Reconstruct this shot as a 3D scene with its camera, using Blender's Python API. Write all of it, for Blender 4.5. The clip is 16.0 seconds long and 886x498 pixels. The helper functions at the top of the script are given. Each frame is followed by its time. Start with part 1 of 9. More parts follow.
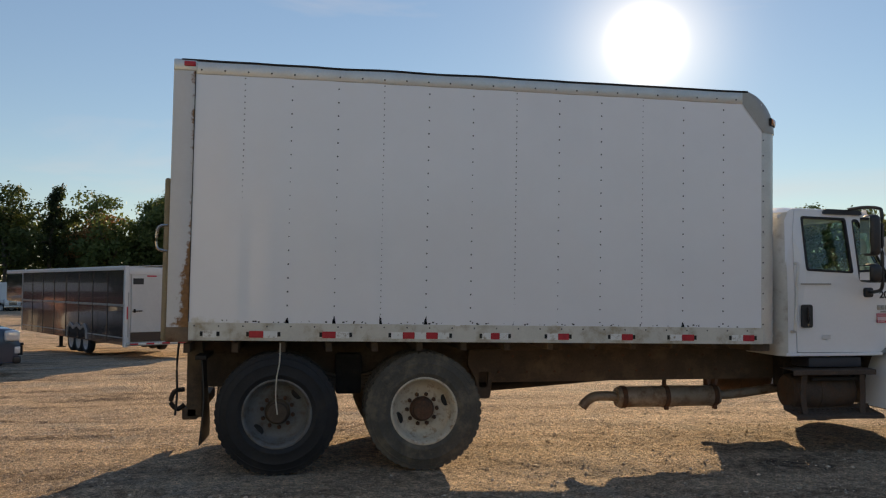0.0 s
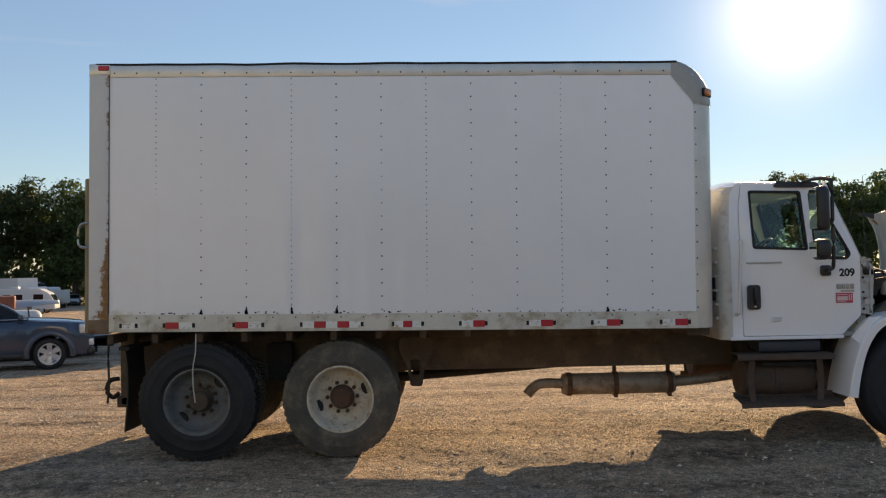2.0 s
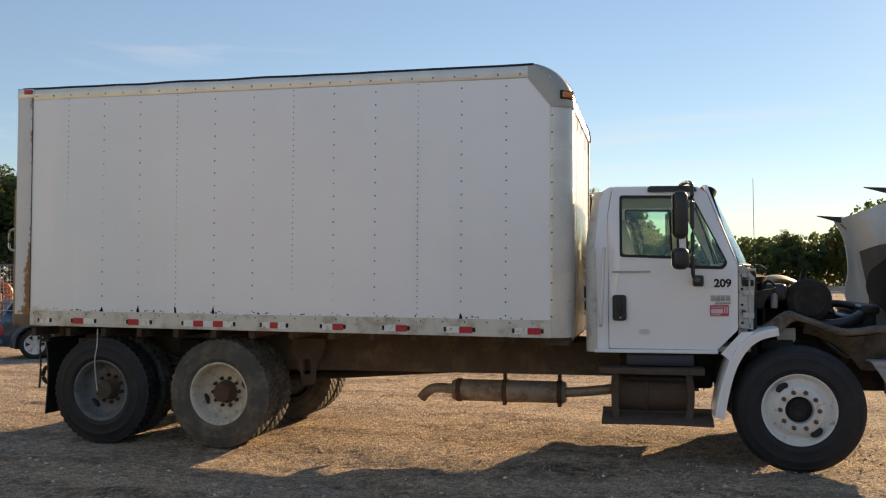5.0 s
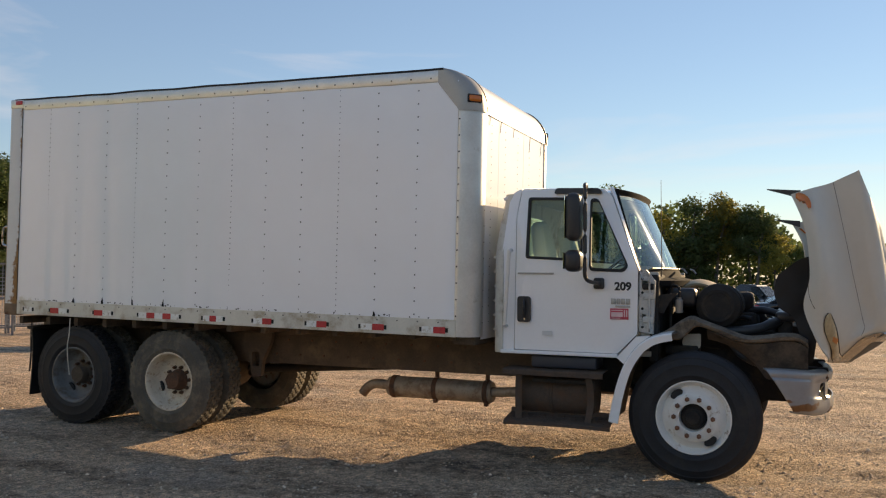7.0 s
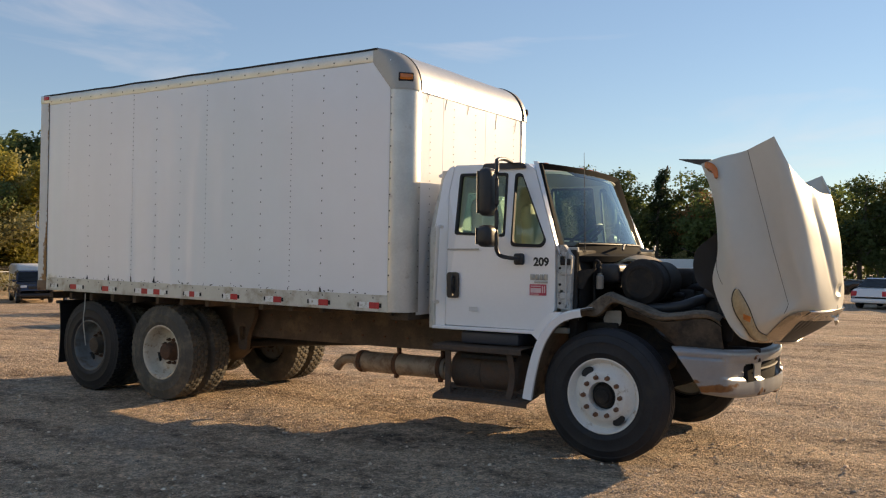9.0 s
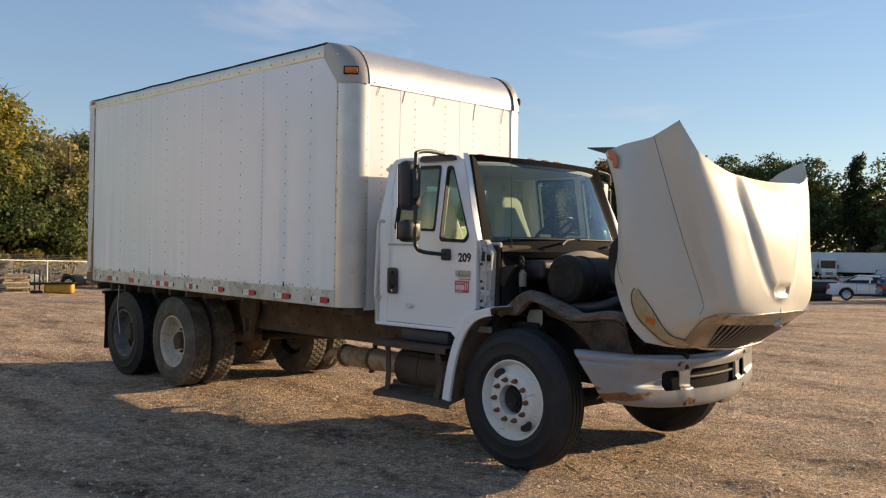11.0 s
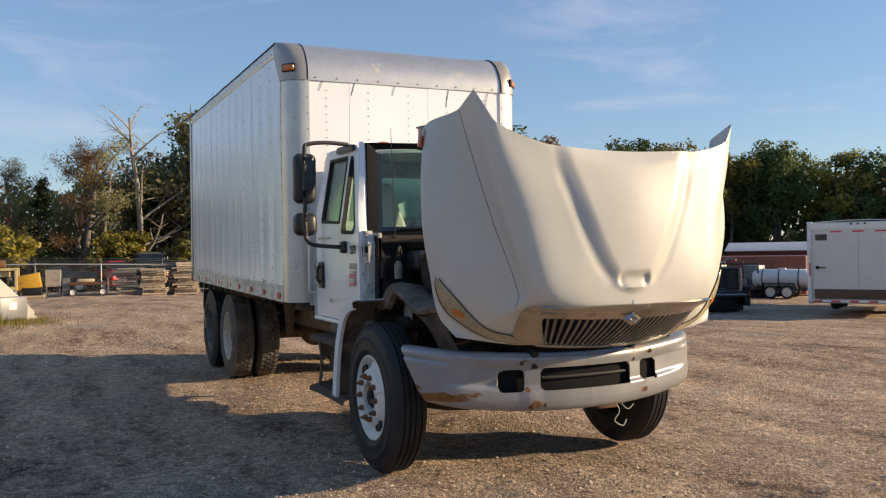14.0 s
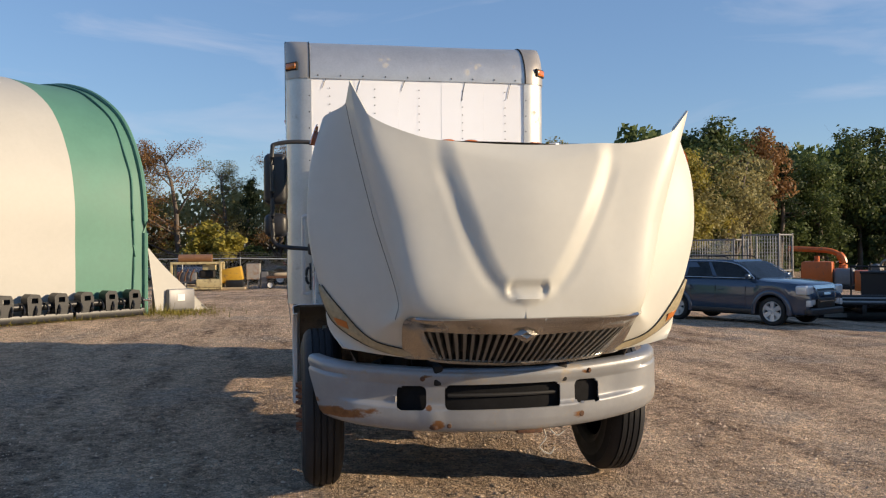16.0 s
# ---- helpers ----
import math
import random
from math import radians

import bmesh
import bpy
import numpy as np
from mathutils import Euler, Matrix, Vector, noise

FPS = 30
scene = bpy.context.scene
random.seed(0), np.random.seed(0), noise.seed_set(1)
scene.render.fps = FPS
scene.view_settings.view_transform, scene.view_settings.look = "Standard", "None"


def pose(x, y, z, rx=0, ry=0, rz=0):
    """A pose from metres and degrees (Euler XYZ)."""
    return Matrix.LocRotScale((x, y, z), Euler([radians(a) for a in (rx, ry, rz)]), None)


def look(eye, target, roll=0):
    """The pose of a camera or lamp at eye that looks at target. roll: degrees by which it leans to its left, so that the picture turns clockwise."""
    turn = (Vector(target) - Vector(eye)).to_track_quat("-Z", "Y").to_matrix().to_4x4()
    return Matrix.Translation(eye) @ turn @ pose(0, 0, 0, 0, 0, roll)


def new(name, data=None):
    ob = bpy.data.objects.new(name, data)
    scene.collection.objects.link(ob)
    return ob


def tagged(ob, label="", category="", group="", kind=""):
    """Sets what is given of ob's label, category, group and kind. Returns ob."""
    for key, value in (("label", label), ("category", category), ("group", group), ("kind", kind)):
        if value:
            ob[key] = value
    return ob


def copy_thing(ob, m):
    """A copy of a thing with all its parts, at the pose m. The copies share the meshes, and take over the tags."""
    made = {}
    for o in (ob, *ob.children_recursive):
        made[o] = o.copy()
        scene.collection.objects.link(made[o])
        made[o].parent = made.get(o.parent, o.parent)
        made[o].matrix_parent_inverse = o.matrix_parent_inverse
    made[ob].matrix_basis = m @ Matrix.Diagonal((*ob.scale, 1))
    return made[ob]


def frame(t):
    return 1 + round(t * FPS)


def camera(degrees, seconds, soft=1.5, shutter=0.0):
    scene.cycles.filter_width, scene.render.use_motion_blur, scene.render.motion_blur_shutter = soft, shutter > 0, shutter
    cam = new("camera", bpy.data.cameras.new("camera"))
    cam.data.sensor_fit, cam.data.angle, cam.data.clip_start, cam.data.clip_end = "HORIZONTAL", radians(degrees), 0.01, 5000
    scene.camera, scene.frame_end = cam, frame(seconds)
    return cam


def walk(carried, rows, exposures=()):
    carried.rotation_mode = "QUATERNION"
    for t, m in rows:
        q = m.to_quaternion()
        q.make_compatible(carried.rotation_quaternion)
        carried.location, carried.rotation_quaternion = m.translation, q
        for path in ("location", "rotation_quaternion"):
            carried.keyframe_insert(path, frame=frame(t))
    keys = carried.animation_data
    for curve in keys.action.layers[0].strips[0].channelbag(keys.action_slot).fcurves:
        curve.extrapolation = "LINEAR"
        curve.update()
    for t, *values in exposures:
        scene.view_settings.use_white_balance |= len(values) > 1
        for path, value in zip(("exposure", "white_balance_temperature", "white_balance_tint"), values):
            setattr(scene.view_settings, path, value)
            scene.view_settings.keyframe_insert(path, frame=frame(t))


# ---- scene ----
cam = camera(54.7, 16.0, 1.2)
PATH = [
    (0, (0.379, -0.216, 1.701), (0.705, 1.756, 1.784), 0.2),
    (0.5, (0.894, -0.311, 1.695), (1.136, 1.672, 1.778), -0.2),
    (1, (1.448, -0.261, 1.694), (1.606, 1.732, 1.769), -0.6),
    (1.5, (1.971, -0.312, 1.695), (2.058, 1.685, 1.754), -0.9),
    (2, (2.459, -0.349, 1.695), (2.472, 1.65, 1.749), -1.2),
    (2.5, (2.993, -0.319, 1.716), (2.928, 1.679, 1.758), -1.2),
    (3, (3.547, -0.401, 1.727), (3.401, 1.593, 1.758), -0.9),
    (3.5, (4.083, -0.319, 1.72), (3.85, 1.667, 1.75), -0.6),
    (4, (4.633, -0.279, 1.712), (4.321, 1.696, 1.749), -0.2),
    (6.3, (7.05, 0.137, 1.787), (6.395, 2.026, 1.837), 0.1),
    (6.5, (7.247, 0.176, 1.767), (6.563, 2.055, 1.814), 0.5),
    (7, (7.748, 0.269, 1.712), (6.991, 2.119, 1.769), 0.5),
    (7.5, (8.217, 0.498, 1.675), (7.375, 2.311, 1.722), 0.4),
    (8, (8.726, 0.702, 1.647), (7.798, 2.473, 1.679), 0.3),
    (8.5, (9.251, 0.87, 1.644), (8.239, 2.596, 1.672), 0.3),
    (9, (9.683, 1.165, 1.636), (8.592, 2.841, 1.658), 0.4),
    (9.2, (9.855, 1.299, 1.639), (8.731, 2.952, 1.657), 0.4),
    (11.3, (11.504, 2.949, 1.679), (10.037, 4.308, 1.688), 0.2),
    (11.5, (11.657, 3.122, 1.672), (10.16, 4.448, 1.687), -0.1),
    (12, (12.029, 3.61, 1.647), (10.46, 4.851, 1.651), -0.3),
    (12.5, (12.309, 4.081, 1.621), (10.673, 5.231, 1.623), -0.6),
    (13, (12.552, 4.578, 1.617), (10.85, 5.629, 1.612), -0.9),
    (13.5, (12.833, 5.086, 1.615), (11.069, 6.028, 1.615), -1.0),
    (14, (12.909, 5.584, 1.599), (11.094, 6.423, 1.601), -1.0),
    (14.5, (13.071, 6.125, 1.568), (11.207, 6.849, 1.574), -1.2),
    (15, (13.099, 6.625, 1.575), (11.193, 7.231, 1.582), -0.9),
    (15.5, (13.086, 7.089, 1.603), (11.147, 7.577, 1.606), -0.6),
    (16, (13.099, 7.608, 1.622), (11.132, 7.967, 1.623), -0.5),
]

EXPOSURES = [(0.0, 0.80, 8300, 16), (2.5, 1.15, 8500, 17), (4.0, 1.22, 8600, 17), (9.0, 1.14, 8300, 17), (12.5, 1.18, 7700, 17), (16.0, 0.95, 6800, 15)]
walk(cam, [(t, look(eye, target, roll)) for t, eye, target, roll in PATH], EXPOSURES)

# ---- light ----
SUN_AZ, SUN_EL = radians(22.8), radians(15.5)   # azimuth from +y towards +x
SUN_DIR = Vector((math.sin(SUN_AZ) * math.cos(SUN_EL), math.cos(SUN_AZ) * math.cos(SUN_EL), math.sin(SUN_EL)))
SKY_STRENGTH, SUN_STRENGTH = 0.096, 3.3


def make_world():
    world = bpy.data.worlds.new("sky")
    scene.world = world
    world.use_nodes = True
    nt = world.node_tree
    N, L = nt.nodes, nt.links
    N.clear()
    out = N.new("ShaderNodeOutputWorld")
    back = N.new("ShaderNodeBackground")
    sky = N.new("ShaderNodeTexSky")
    sky.sky_type, sky.sun_disc = "NISHITA", False
    sky.sun_elevation, sky.sun_rotation = SUN_EL, SUN_AZ
    sky.air_density, sky.dust_density, sky.ozone_density = 1.1, 0.0, 4.0
    tc = N.new("ShaderNodeTexCoord")
    # thin streaked cirrus, stretched along one heading
    mp = N.new("ShaderNodeMapping")
    mp.inputs["Rotation"].default_value = (0.0, radians(8), radians(20))
    mp.inputs["Scale"].default_value = (1.4, 2.2, 9.0)
    L.new(tc.outputs["Generated"], mp.inputs["Vector"])
    cn = N.new("ShaderNodeTexNoise")
    cn.inputs["Scale"].default_value, cn.inputs["Detail"].default_value = 1.7, 8.0
    cn.inputs["Roughness"].default_value, cn.inputs["Distortion"].default_value = 0.55, 0.6
    L.new(mp.outputs["Vector"], cn.inputs["Vector"])
    cr = N.new("ShaderNodeMapRange")
    cr.inputs["From Min"].default_value, cr.inputs["From Max"].default_value = 0.56, 0.88
    cr.inputs["To Max"].default_value = 0.5
    L.new(cn.outputs["Fac"], cr.inputs["Value"])
    cloud = N.new("ShaderNodeMixRGB")
    cloud.inputs["Color2"].default_value = (6.2, 6.0, 6.0, 1)
    L.new(cr.outputs["Result"], cloud.inputs["Fac"])
    L.new(sky.outputs["Color"], cloud.inputs["Color1"])
    # one flat blue added across the whole sky, levelling its bright and dim sides
    flat_blue = N.new("ShaderNodeMixRGB")
    flat_blue.inputs["Fac"].default_value = 0.45
    flat_blue.inputs["Color2"].default_value = (0.80, 1.50, 2.85, 1)
    L.new(cloud.outputs["Color"], flat_blue.inputs["Color1"])
    # the sun's aureole
    dot = N.new("ShaderNodeVectorMath")
    dot.operation = "DOT_PRODUCT"
    nrm = N.new("ShaderNodeVectorMath")
    nrm.operation = "NORMALIZE"
    L.new(tc.outputs["Generated"], nrm.inputs[0])
    L.new(nrm.outputs["Vector"], dot.inputs[0])
    dot.inputs[1].default_value = SUN_DIR
    last = flat_blue.outputs["Color"]
    for power, colour in ((5000.0, (110.0, 104.0, 92.0)), (420.0, (4.0, 3.7, 3.0)), (60.0, (0.5, 0.45, 0.36))):
        pw = N.new("ShaderNodeMath")
        pw.operation, pw.use_clamp = "POWER", True
        mx = N.new("ShaderNodeMath")
        mx.operation = "MAXIMUM"
        mx.inputs[1].default_value = 0.0
        L.new(dot.outputs["Value"], mx.inputs[0])
        L.new(mx.outputs[0], pw.inputs[0])
        pw.inputs[1].default_value = power
        add = N.new("ShaderNodeMixRGB")
        add.blend_type = "ADD"
        sc = N.new("ShaderNodeVectorMath")
        sc.operation = "SCALE"
        sc.inputs[0].default_value = colour
        L.new(pw.outputs[0], sc.inputs["Scale"])
        add.inputs["Fac"].default_value = 1.0
        L.new(last, add.inputs["Color1"])
        L.new(sc.outputs["Vector"], add.inputs["Color2"])
        last = add.outputs["Color"]
    L.new(last, back.inputs["Color"])
    back.inputs["Strength"].default_value = SKY_STRENGTH
    L.new(back.outputs[0], out.inputs[0])


make_world()
sun = new("sun", bpy.data.lights.new("sun", "SUN"))
sun.data.energy, sun.data.angle, sun.data.color = SUN_STRENGTH, radians(0.53), (1.0, 0.83, 0.57)
sun.matrix_world = look(SUN_DIR * 50, (0, 0, 0))

# ---- materials ----
MATS = {}


def node(nt, kind, **inputs):
    n = nt.nodes.new(kind)
    for k, v in inputs.items():
        n.inputs[k.replace("_", " ")].default_value = v
    return n


def mat(name, col, rough=0.5, metal=0.0, var=0.12, scale=6.0, bump=0.1, bscale=60.0, dirt=None, per=0.0, spec=0.5, coat=0.0, island=False, stretch=(1, 1, 1)):
    """A painted, metal or earthen surface: base colour with two scales of variation, optional dirt (colour, amount, scale), relief."""
    if name in MATS:
        return MATS[name]
    m = bpy.data.materials.new(name)
    MATS[name] = m
    m.use_nodes = True
    nt = m.node_tree
    L = nt.links
    b = nt.nodes["Principled BSDF"]
    b.inputs["Metallic"].default_value = metal
    b.inputs["Specular IOR Level"].default_value = spec
    b.inputs["Coat Weight"].default_value = coat
    tc = nt.nodes.new("ShaderNodeTexCoord")
    mp = node(nt, "ShaderNodeMapping", Scale=stretch)
    L.new(tc.outputs["Object"], mp.inputs["Vector"])
    n1 = node(nt, "ShaderNodeTexNoise", Scale=scale, Detail=6.0, Roughness=0.6)
    n2 = node(nt, "ShaderNodeTexNoise", Scale=bscale, Detail=4.0, Roughness=0.65)
    L.new(mp.outputs[0], n1.inputs["Vector"])
    L.new(mp.outputs[0], n2.inputs["Vector"])
    mixf = node(nt, "ShaderNodeMath")
    mixf.operation = "MULTIPLY_ADD"
    L.new(n2.outputs["Fac"], mixf.inputs[0])
    mixf.inputs[1].default_value = 0.4
    mul = node(nt, "ShaderNodeMath")
    mul.operation = "MULTIPLY"
    L.new(n1.outputs["Fac"], mul.inputs[0])
    mul.inputs[1].default_value = 0.6
    L.new(mul.outputs[0], mixf.inputs[2])
    mr = node(nt, "ShaderNodeMapRange")
    mr.inputs["From Min"].default_value, mr.inputs["From Max"].default_value = 0.3, 0.7
    L.new(mixf.outputs[0], mr.inputs["Value"])
    ramp = nt.nodes.new("ShaderNodeMixRGB")
    ramp.inputs["Color1"].default_value = tuple(max(0, c * (1 - var)) for c in col) + (1,)
    ramp.inputs["Color2"].default_value = tuple(min(1, c * (1 + var)) for c in col) + (1,)
    L.new(mr.outputs[0], ramp.inputs["Fac"])
    last = ramp.outputs["Color"]
    if per:
        src = nt.nodes.new("ShaderNodeNewGeometry").outputs["Random Per Island"] if island else nt.nodes.new("ShaderNodeObjectInfo").outputs["Random"]
        hs = nt.nodes.new("ShaderNodeHueSaturation")
        vr = node(nt, "ShaderNodeMapRange")
        vr.inputs["To Min"].default_value, vr.inputs["To Max"].default_value = 1 - per, 1 + per
        L.new(src, vr.inputs["Value"])
        L.new(vr.outputs[0], hs.inputs["Value"])
        L.new(last, hs.inputs["Color"])
        last = hs.outputs["Color"]
    rlast = None
    if dirt:
        dcol, amount, dscale = dirt
        dn = node(nt, "ShaderNodeTexNoise", Scale=dscale, Detail=8.0, Roughness=0.7)
        L.new(mp.outputs[0], dn.inputs["Vector"])
        dr = node(nt, "ShaderNodeMapRange")
        dr.inputs["From Min"].default_value, dr.inputs["From Max"].default_value = 0.62 - amount * 0.3, 0.72 - amount * 0.15
        L.new(dn.outputs["Fac"], dr.inputs["Value"])
        dm = nt.nodes.new("ShaderNodeMixRGB")
        dm.inputs["Color2"].default_value = (*dcol, 1)
        L.new(dr.outputs[0], dm.inputs["Fac"])
        L.new(last, dm.inputs["Color1"])
        last = dm.outputs["Color"]
        rm = node(nt, "ShaderNodeMapRange")
        rm.inputs["To Min"].default_value, rm.inputs["To Max"].default_value = rough, min(1, rough + 0.35)
        L.new(dr.outputs[0], rm.inputs["Value"])
        L.new(rm.outputs[0], b.inputs["Roughness"])
        if metal:
            mm = node(nt, "ShaderNodeMapRange")
            mm.inputs["To Min"].default_value, mm.inputs["To Max"].default_value = metal, 0.0
            L.new(dr.outputs[0], mm.inputs["Value"])
            L.new(mm.outputs[0], b.inputs["Metallic"])
    else:
        rm = node(nt, "ShaderNodeMapRange")
        rm.inputs["To Min"].default_value, rm.inputs["To Max"].default_value = max(0.02, rough * 0.85), min(1, rough * 1.15)
        L.new(mixf.outputs[0], rm.inputs["Value"])
        L.new(rm.outputs[0], b.inputs["Roughness"])
    L.new(last, b.inputs["Base Color"])
    if bump:
        bp = node(nt, "ShaderNodeBump", Strength=min(1.0, bump), Distance=0.01)
        L.new(mixf.outputs[0], bp.inputs["Height"])
        L.new(bp.outputs[0], b.inputs["Normal"])
    return m


def glass(name, col, mixed=0.25, rough=0.02):
    """Pane glass: tinted see-through sheet with a mirror gloss that grows at grazing angles."""
    if name in MATS:
        return MATS[name]
    m = bpy.data.materials.new(name)
    MATS[name] = m
    m.use_nodes = True
    nt = m.node_tree
    nt.nodes.clear()
    out = nt.nodes.new("ShaderNodeOutputMaterial")
    tr = node(nt, "ShaderNodeBsdfTransparent", Color=(*col, 1))
    gl = node(nt, "ShaderNodeBsdfGlossy", Color=(0.9, 0.95, 0.95, 1), Roughness=rough)
    lw = node(nt, "ShaderNodeLayerWeight", Blend=0.5)
    pw = node(nt, "ShaderNodeMath")
    pw.operation = "POWER"
    pw.inputs[1].default_value = 4.0
    nt.links.new(lw.outputs["Facing"], pw.inputs[0])
    ad = node(nt, "ShaderNodeMath")
    ad.operation, ad.use_clamp = "MULTIPLY_ADD", True
    ad.inputs[1].default_value, ad.inputs[2].default_value = 0.9, mixed
    nt.links.new(pw.outputs[0], ad.inputs[0])
    mx = nt.nodes.new("ShaderNodeMixShader")
    nt.links.new(ad.outputs[0], mx.inputs[0])
    nt.links.new(tr.outputs[0], mx.inputs[1])
    nt.links.new(gl.outputs[0], mx.inputs[2])
    nt.links.new(mx.outputs[0], out.inputs[0])
    return m


def leaf_mat(name, cols, per=0.35):
    """Leaves: colour by island and by tree, light passing through."""
    m = bpy.data.materials.new(name)
    MATS[name] = m
    m.use_nodes = True
    nt = m.node_tree
    L = nt.links
    nt.nodes.clear()
    out = nt.nodes.new("ShaderNodeOutputMaterial")
    geo = nt.nodes.new("ShaderNodeNewGeometry")
    oi = nt.nodes.new("ShaderNodeObjectInfo")
    ramp = nt.nodes.new("ShaderNodeValToRGB")
    el = ramp.color_ramp.elements
    el[0].position, el[0].color = 0.0, (*cols[0], 1)
    el[1].position, el[1].color = 1.0, (*cols[-1], 1)
    for i, c in enumerate(cols[1:-1]):
        e = el.new((i + 1) / (len(cols) - 1))
        e.color = (*c, 1)
    tcn = nt.nodes.new("ShaderNodeTexCoord")
    nz = node(nt, "ShaderNodeTexNoise", Scale=0.45, Detail=2.0)
    L.new(tcn.outputs["Object"], nz.inputs["Vector"])
    mix = node(nt, "ShaderNodeMath")
    mix.operation = "MULTIPLY_ADD"
    mix.inputs[1].default_value = 0.5
    L.new(geo.outputs["Random Per Island"], mix.inputs[0])
    h2 = node(nt, "ShaderNodeMath")
    h2.operation = "MULTIPLY_ADD"
    h2.inputs[1].default_value, h2.inputs[2].default_value = 0.9, -0.2
    L.new(nz.outputs["Fac"], h2.inputs[0])
    L.new(h2.outputs[0], mix.inputs[2])
    L.new(mix.outputs[0], ramp.inputs["Fac"])
    hs = nt.nodes.new("ShaderNodeHueSaturation")
    vr = node(nt, "ShaderNodeMapRange")
    vr.inputs["To Min"].default_value, vr.inputs["To Max"].default_value = 1 - per, 1 + per
    L.new(oi.outputs["Random"], vr.inputs["Value"])
    L.new(vr.outputs[0], hs.inputs["Value"])
    L.new(ramp.outputs["Color"], hs.inputs["Color"])
    df = node(nt, "ShaderNodeBsdfPrincipled", Roughness=0.55)
    df.inputs["Specular IOR Level"].default_value = 0.25
    tl = nt.nodes.new("ShaderNodeBsdfTranslucent")
    L.new(hs.outputs["Color"], df.inputs["Base Color"])
    L.new(hs.outputs["Color"], tl.inputs["Color"])
    mx = node(nt, "ShaderNodeMixShader", Fac=0.40)
    L.new(df.outputs[0], mx.inputs[1])
    L.new(tl.outputs[0], mx.inputs[2])
    L.new(mx.outputs[0], out.inputs[0])
    return m


RUST = (0.16, 0.065, 0.028)
M_BOXWHITE = mat("box_white", (0.88, 0.88, 0.89), 0.19, 0, 0.03, 0.9, 0.12, 2.3, coat=0.0)
M_ALU = mat("mill_aluminium", (0.62, 0.61, 0.58), 0.42, 0.75, 0.12, 5, 0.12, 50, dirt=((0.46, 0.42, 0.36), 0.04, 4.0))
M_RAIL = mat("dirty_rail", (0.68, 0.65, 0.57), 0.5, 0.1, 0.12, 4, 0.15, 40, dirt=((0.44, 0.36, 0.25), 0.38, 5.0))
M_CABWHITE = mat("cab_white", (0.87, 0.87, 0.87), 0.25, 0, 0.03, 2.0, 0.03, 30, coat=0.35)
M_HOODWHITE = mat("hood_cream_white", (0.57, 0.56, 0.505), 0.42, 0, 0.04, 1.5, 0.05, 14, spec=0.28)
M_BLACKPL = mat("black_plastic", (0.022, 0.022, 0.024), 0.42, 0, 0.3, 20, 0.1, 90)
M_RUBBER = mat("gasket_rubber", (0.015, 0.015, 0.016), 0.7, 0, 0.3, 20, 0.1, 90)
M_TYRE = mat("tyre_rubber", (0.017, 0.018, 0.021), 0.6, 0, 0.35, 7, 0.2, 70, dirt=((0.042, 0.039, 0.036), 0.30, 4.0), spec=0.35)
M_TYREDUST = mat("dusty_tyre_rubber", (0.085, 0.077, 0.064), 0.85, 0, 0.3, 6, 0.3, 60, dirt=((0.18, 0.15, 0.11), 0.45, 5.0))
M_RIMWHITE = mat("white_steel_rim", (0.72, 0.71, 0.67), 0.42, 0, 0.07, 9, 0.1, 60, dirt=((0.34, 0.24, 0.15), 0.12, 12.0))
M_RIMOLD = mat("worn_steel_rim", (0.60, 0.53, 0.42), 0.6, 0, 0.15, 8, 0.2, 50, dirt=((0.32, 0.20, 0.115), 0.36, 14.0))
M_RIMGREY = mat("grey_dusty_rim", (0.16, 0.165, 0.165), 0.7, 0, 0.2, 8, 0.2, 50, dirt=((0.12, 0.095, 0.07), 0.5, 8.0))
M_RUST = mat("rusty_iron", (0.13, 0.062, 0.035), 0.85, 0.1, 0.4, 14, 0.5, 60, dirt=((0.07, 0.045, 0.032), 0.5, 9.0))
M_FRAME = mat("dusty_chassis", (0.085, 0.06, 0.042), 0.85, 0, 0.35, 5, 0.3, 50, dirt=((0.16, 0.115, 0.075), 0.45, 3.0))
M_DARK = mat("grimy_black_iron", (0.022, 0.020, 0.019), 0.75, 0.0, 0.4, 9, 0.3, 60, dirt=((0.058, 0.046, 0.035), 0.36, 5.0), spec=0.3)
M_LINER = mat("dusty_splash_liner", (0.19, 0.15, 0.11), 0.85, 0, 0.35, 6, 0.3, 40, dirt=((0.055, 0.046, 0.038), 0.45, 4.5))
M_CHROME = mat("dull_chrome", (0.44, 0.41, 0.37), 0.22, 0.95, 0.12, 7, 0.05, 60, dirt=((0.24, 0.20, 0.16), 0.22, 6.0))
M_BRIGHT = mat("bright_metal", (0.72, 0.71, 0.68), 0.22, 1.0, 0.08, 9, 0.03, 60)
M_STEP = mat("dark_brown_step_iron", (0.085, 0.058, 0.043), 0.8, 0.1, 0.4, 9, 0.4, 60, dirt=((0.11, 0.062, 0.038), 0.45, 6.0))
M_BUMPER = mat("bumper_silver", (0.285, 0.29, 0.30), 0.36, 0.3, 0.12, 5, 0.06, 14, dirt=((0.33, 0.27, 0.20), 0.16, 6.0))


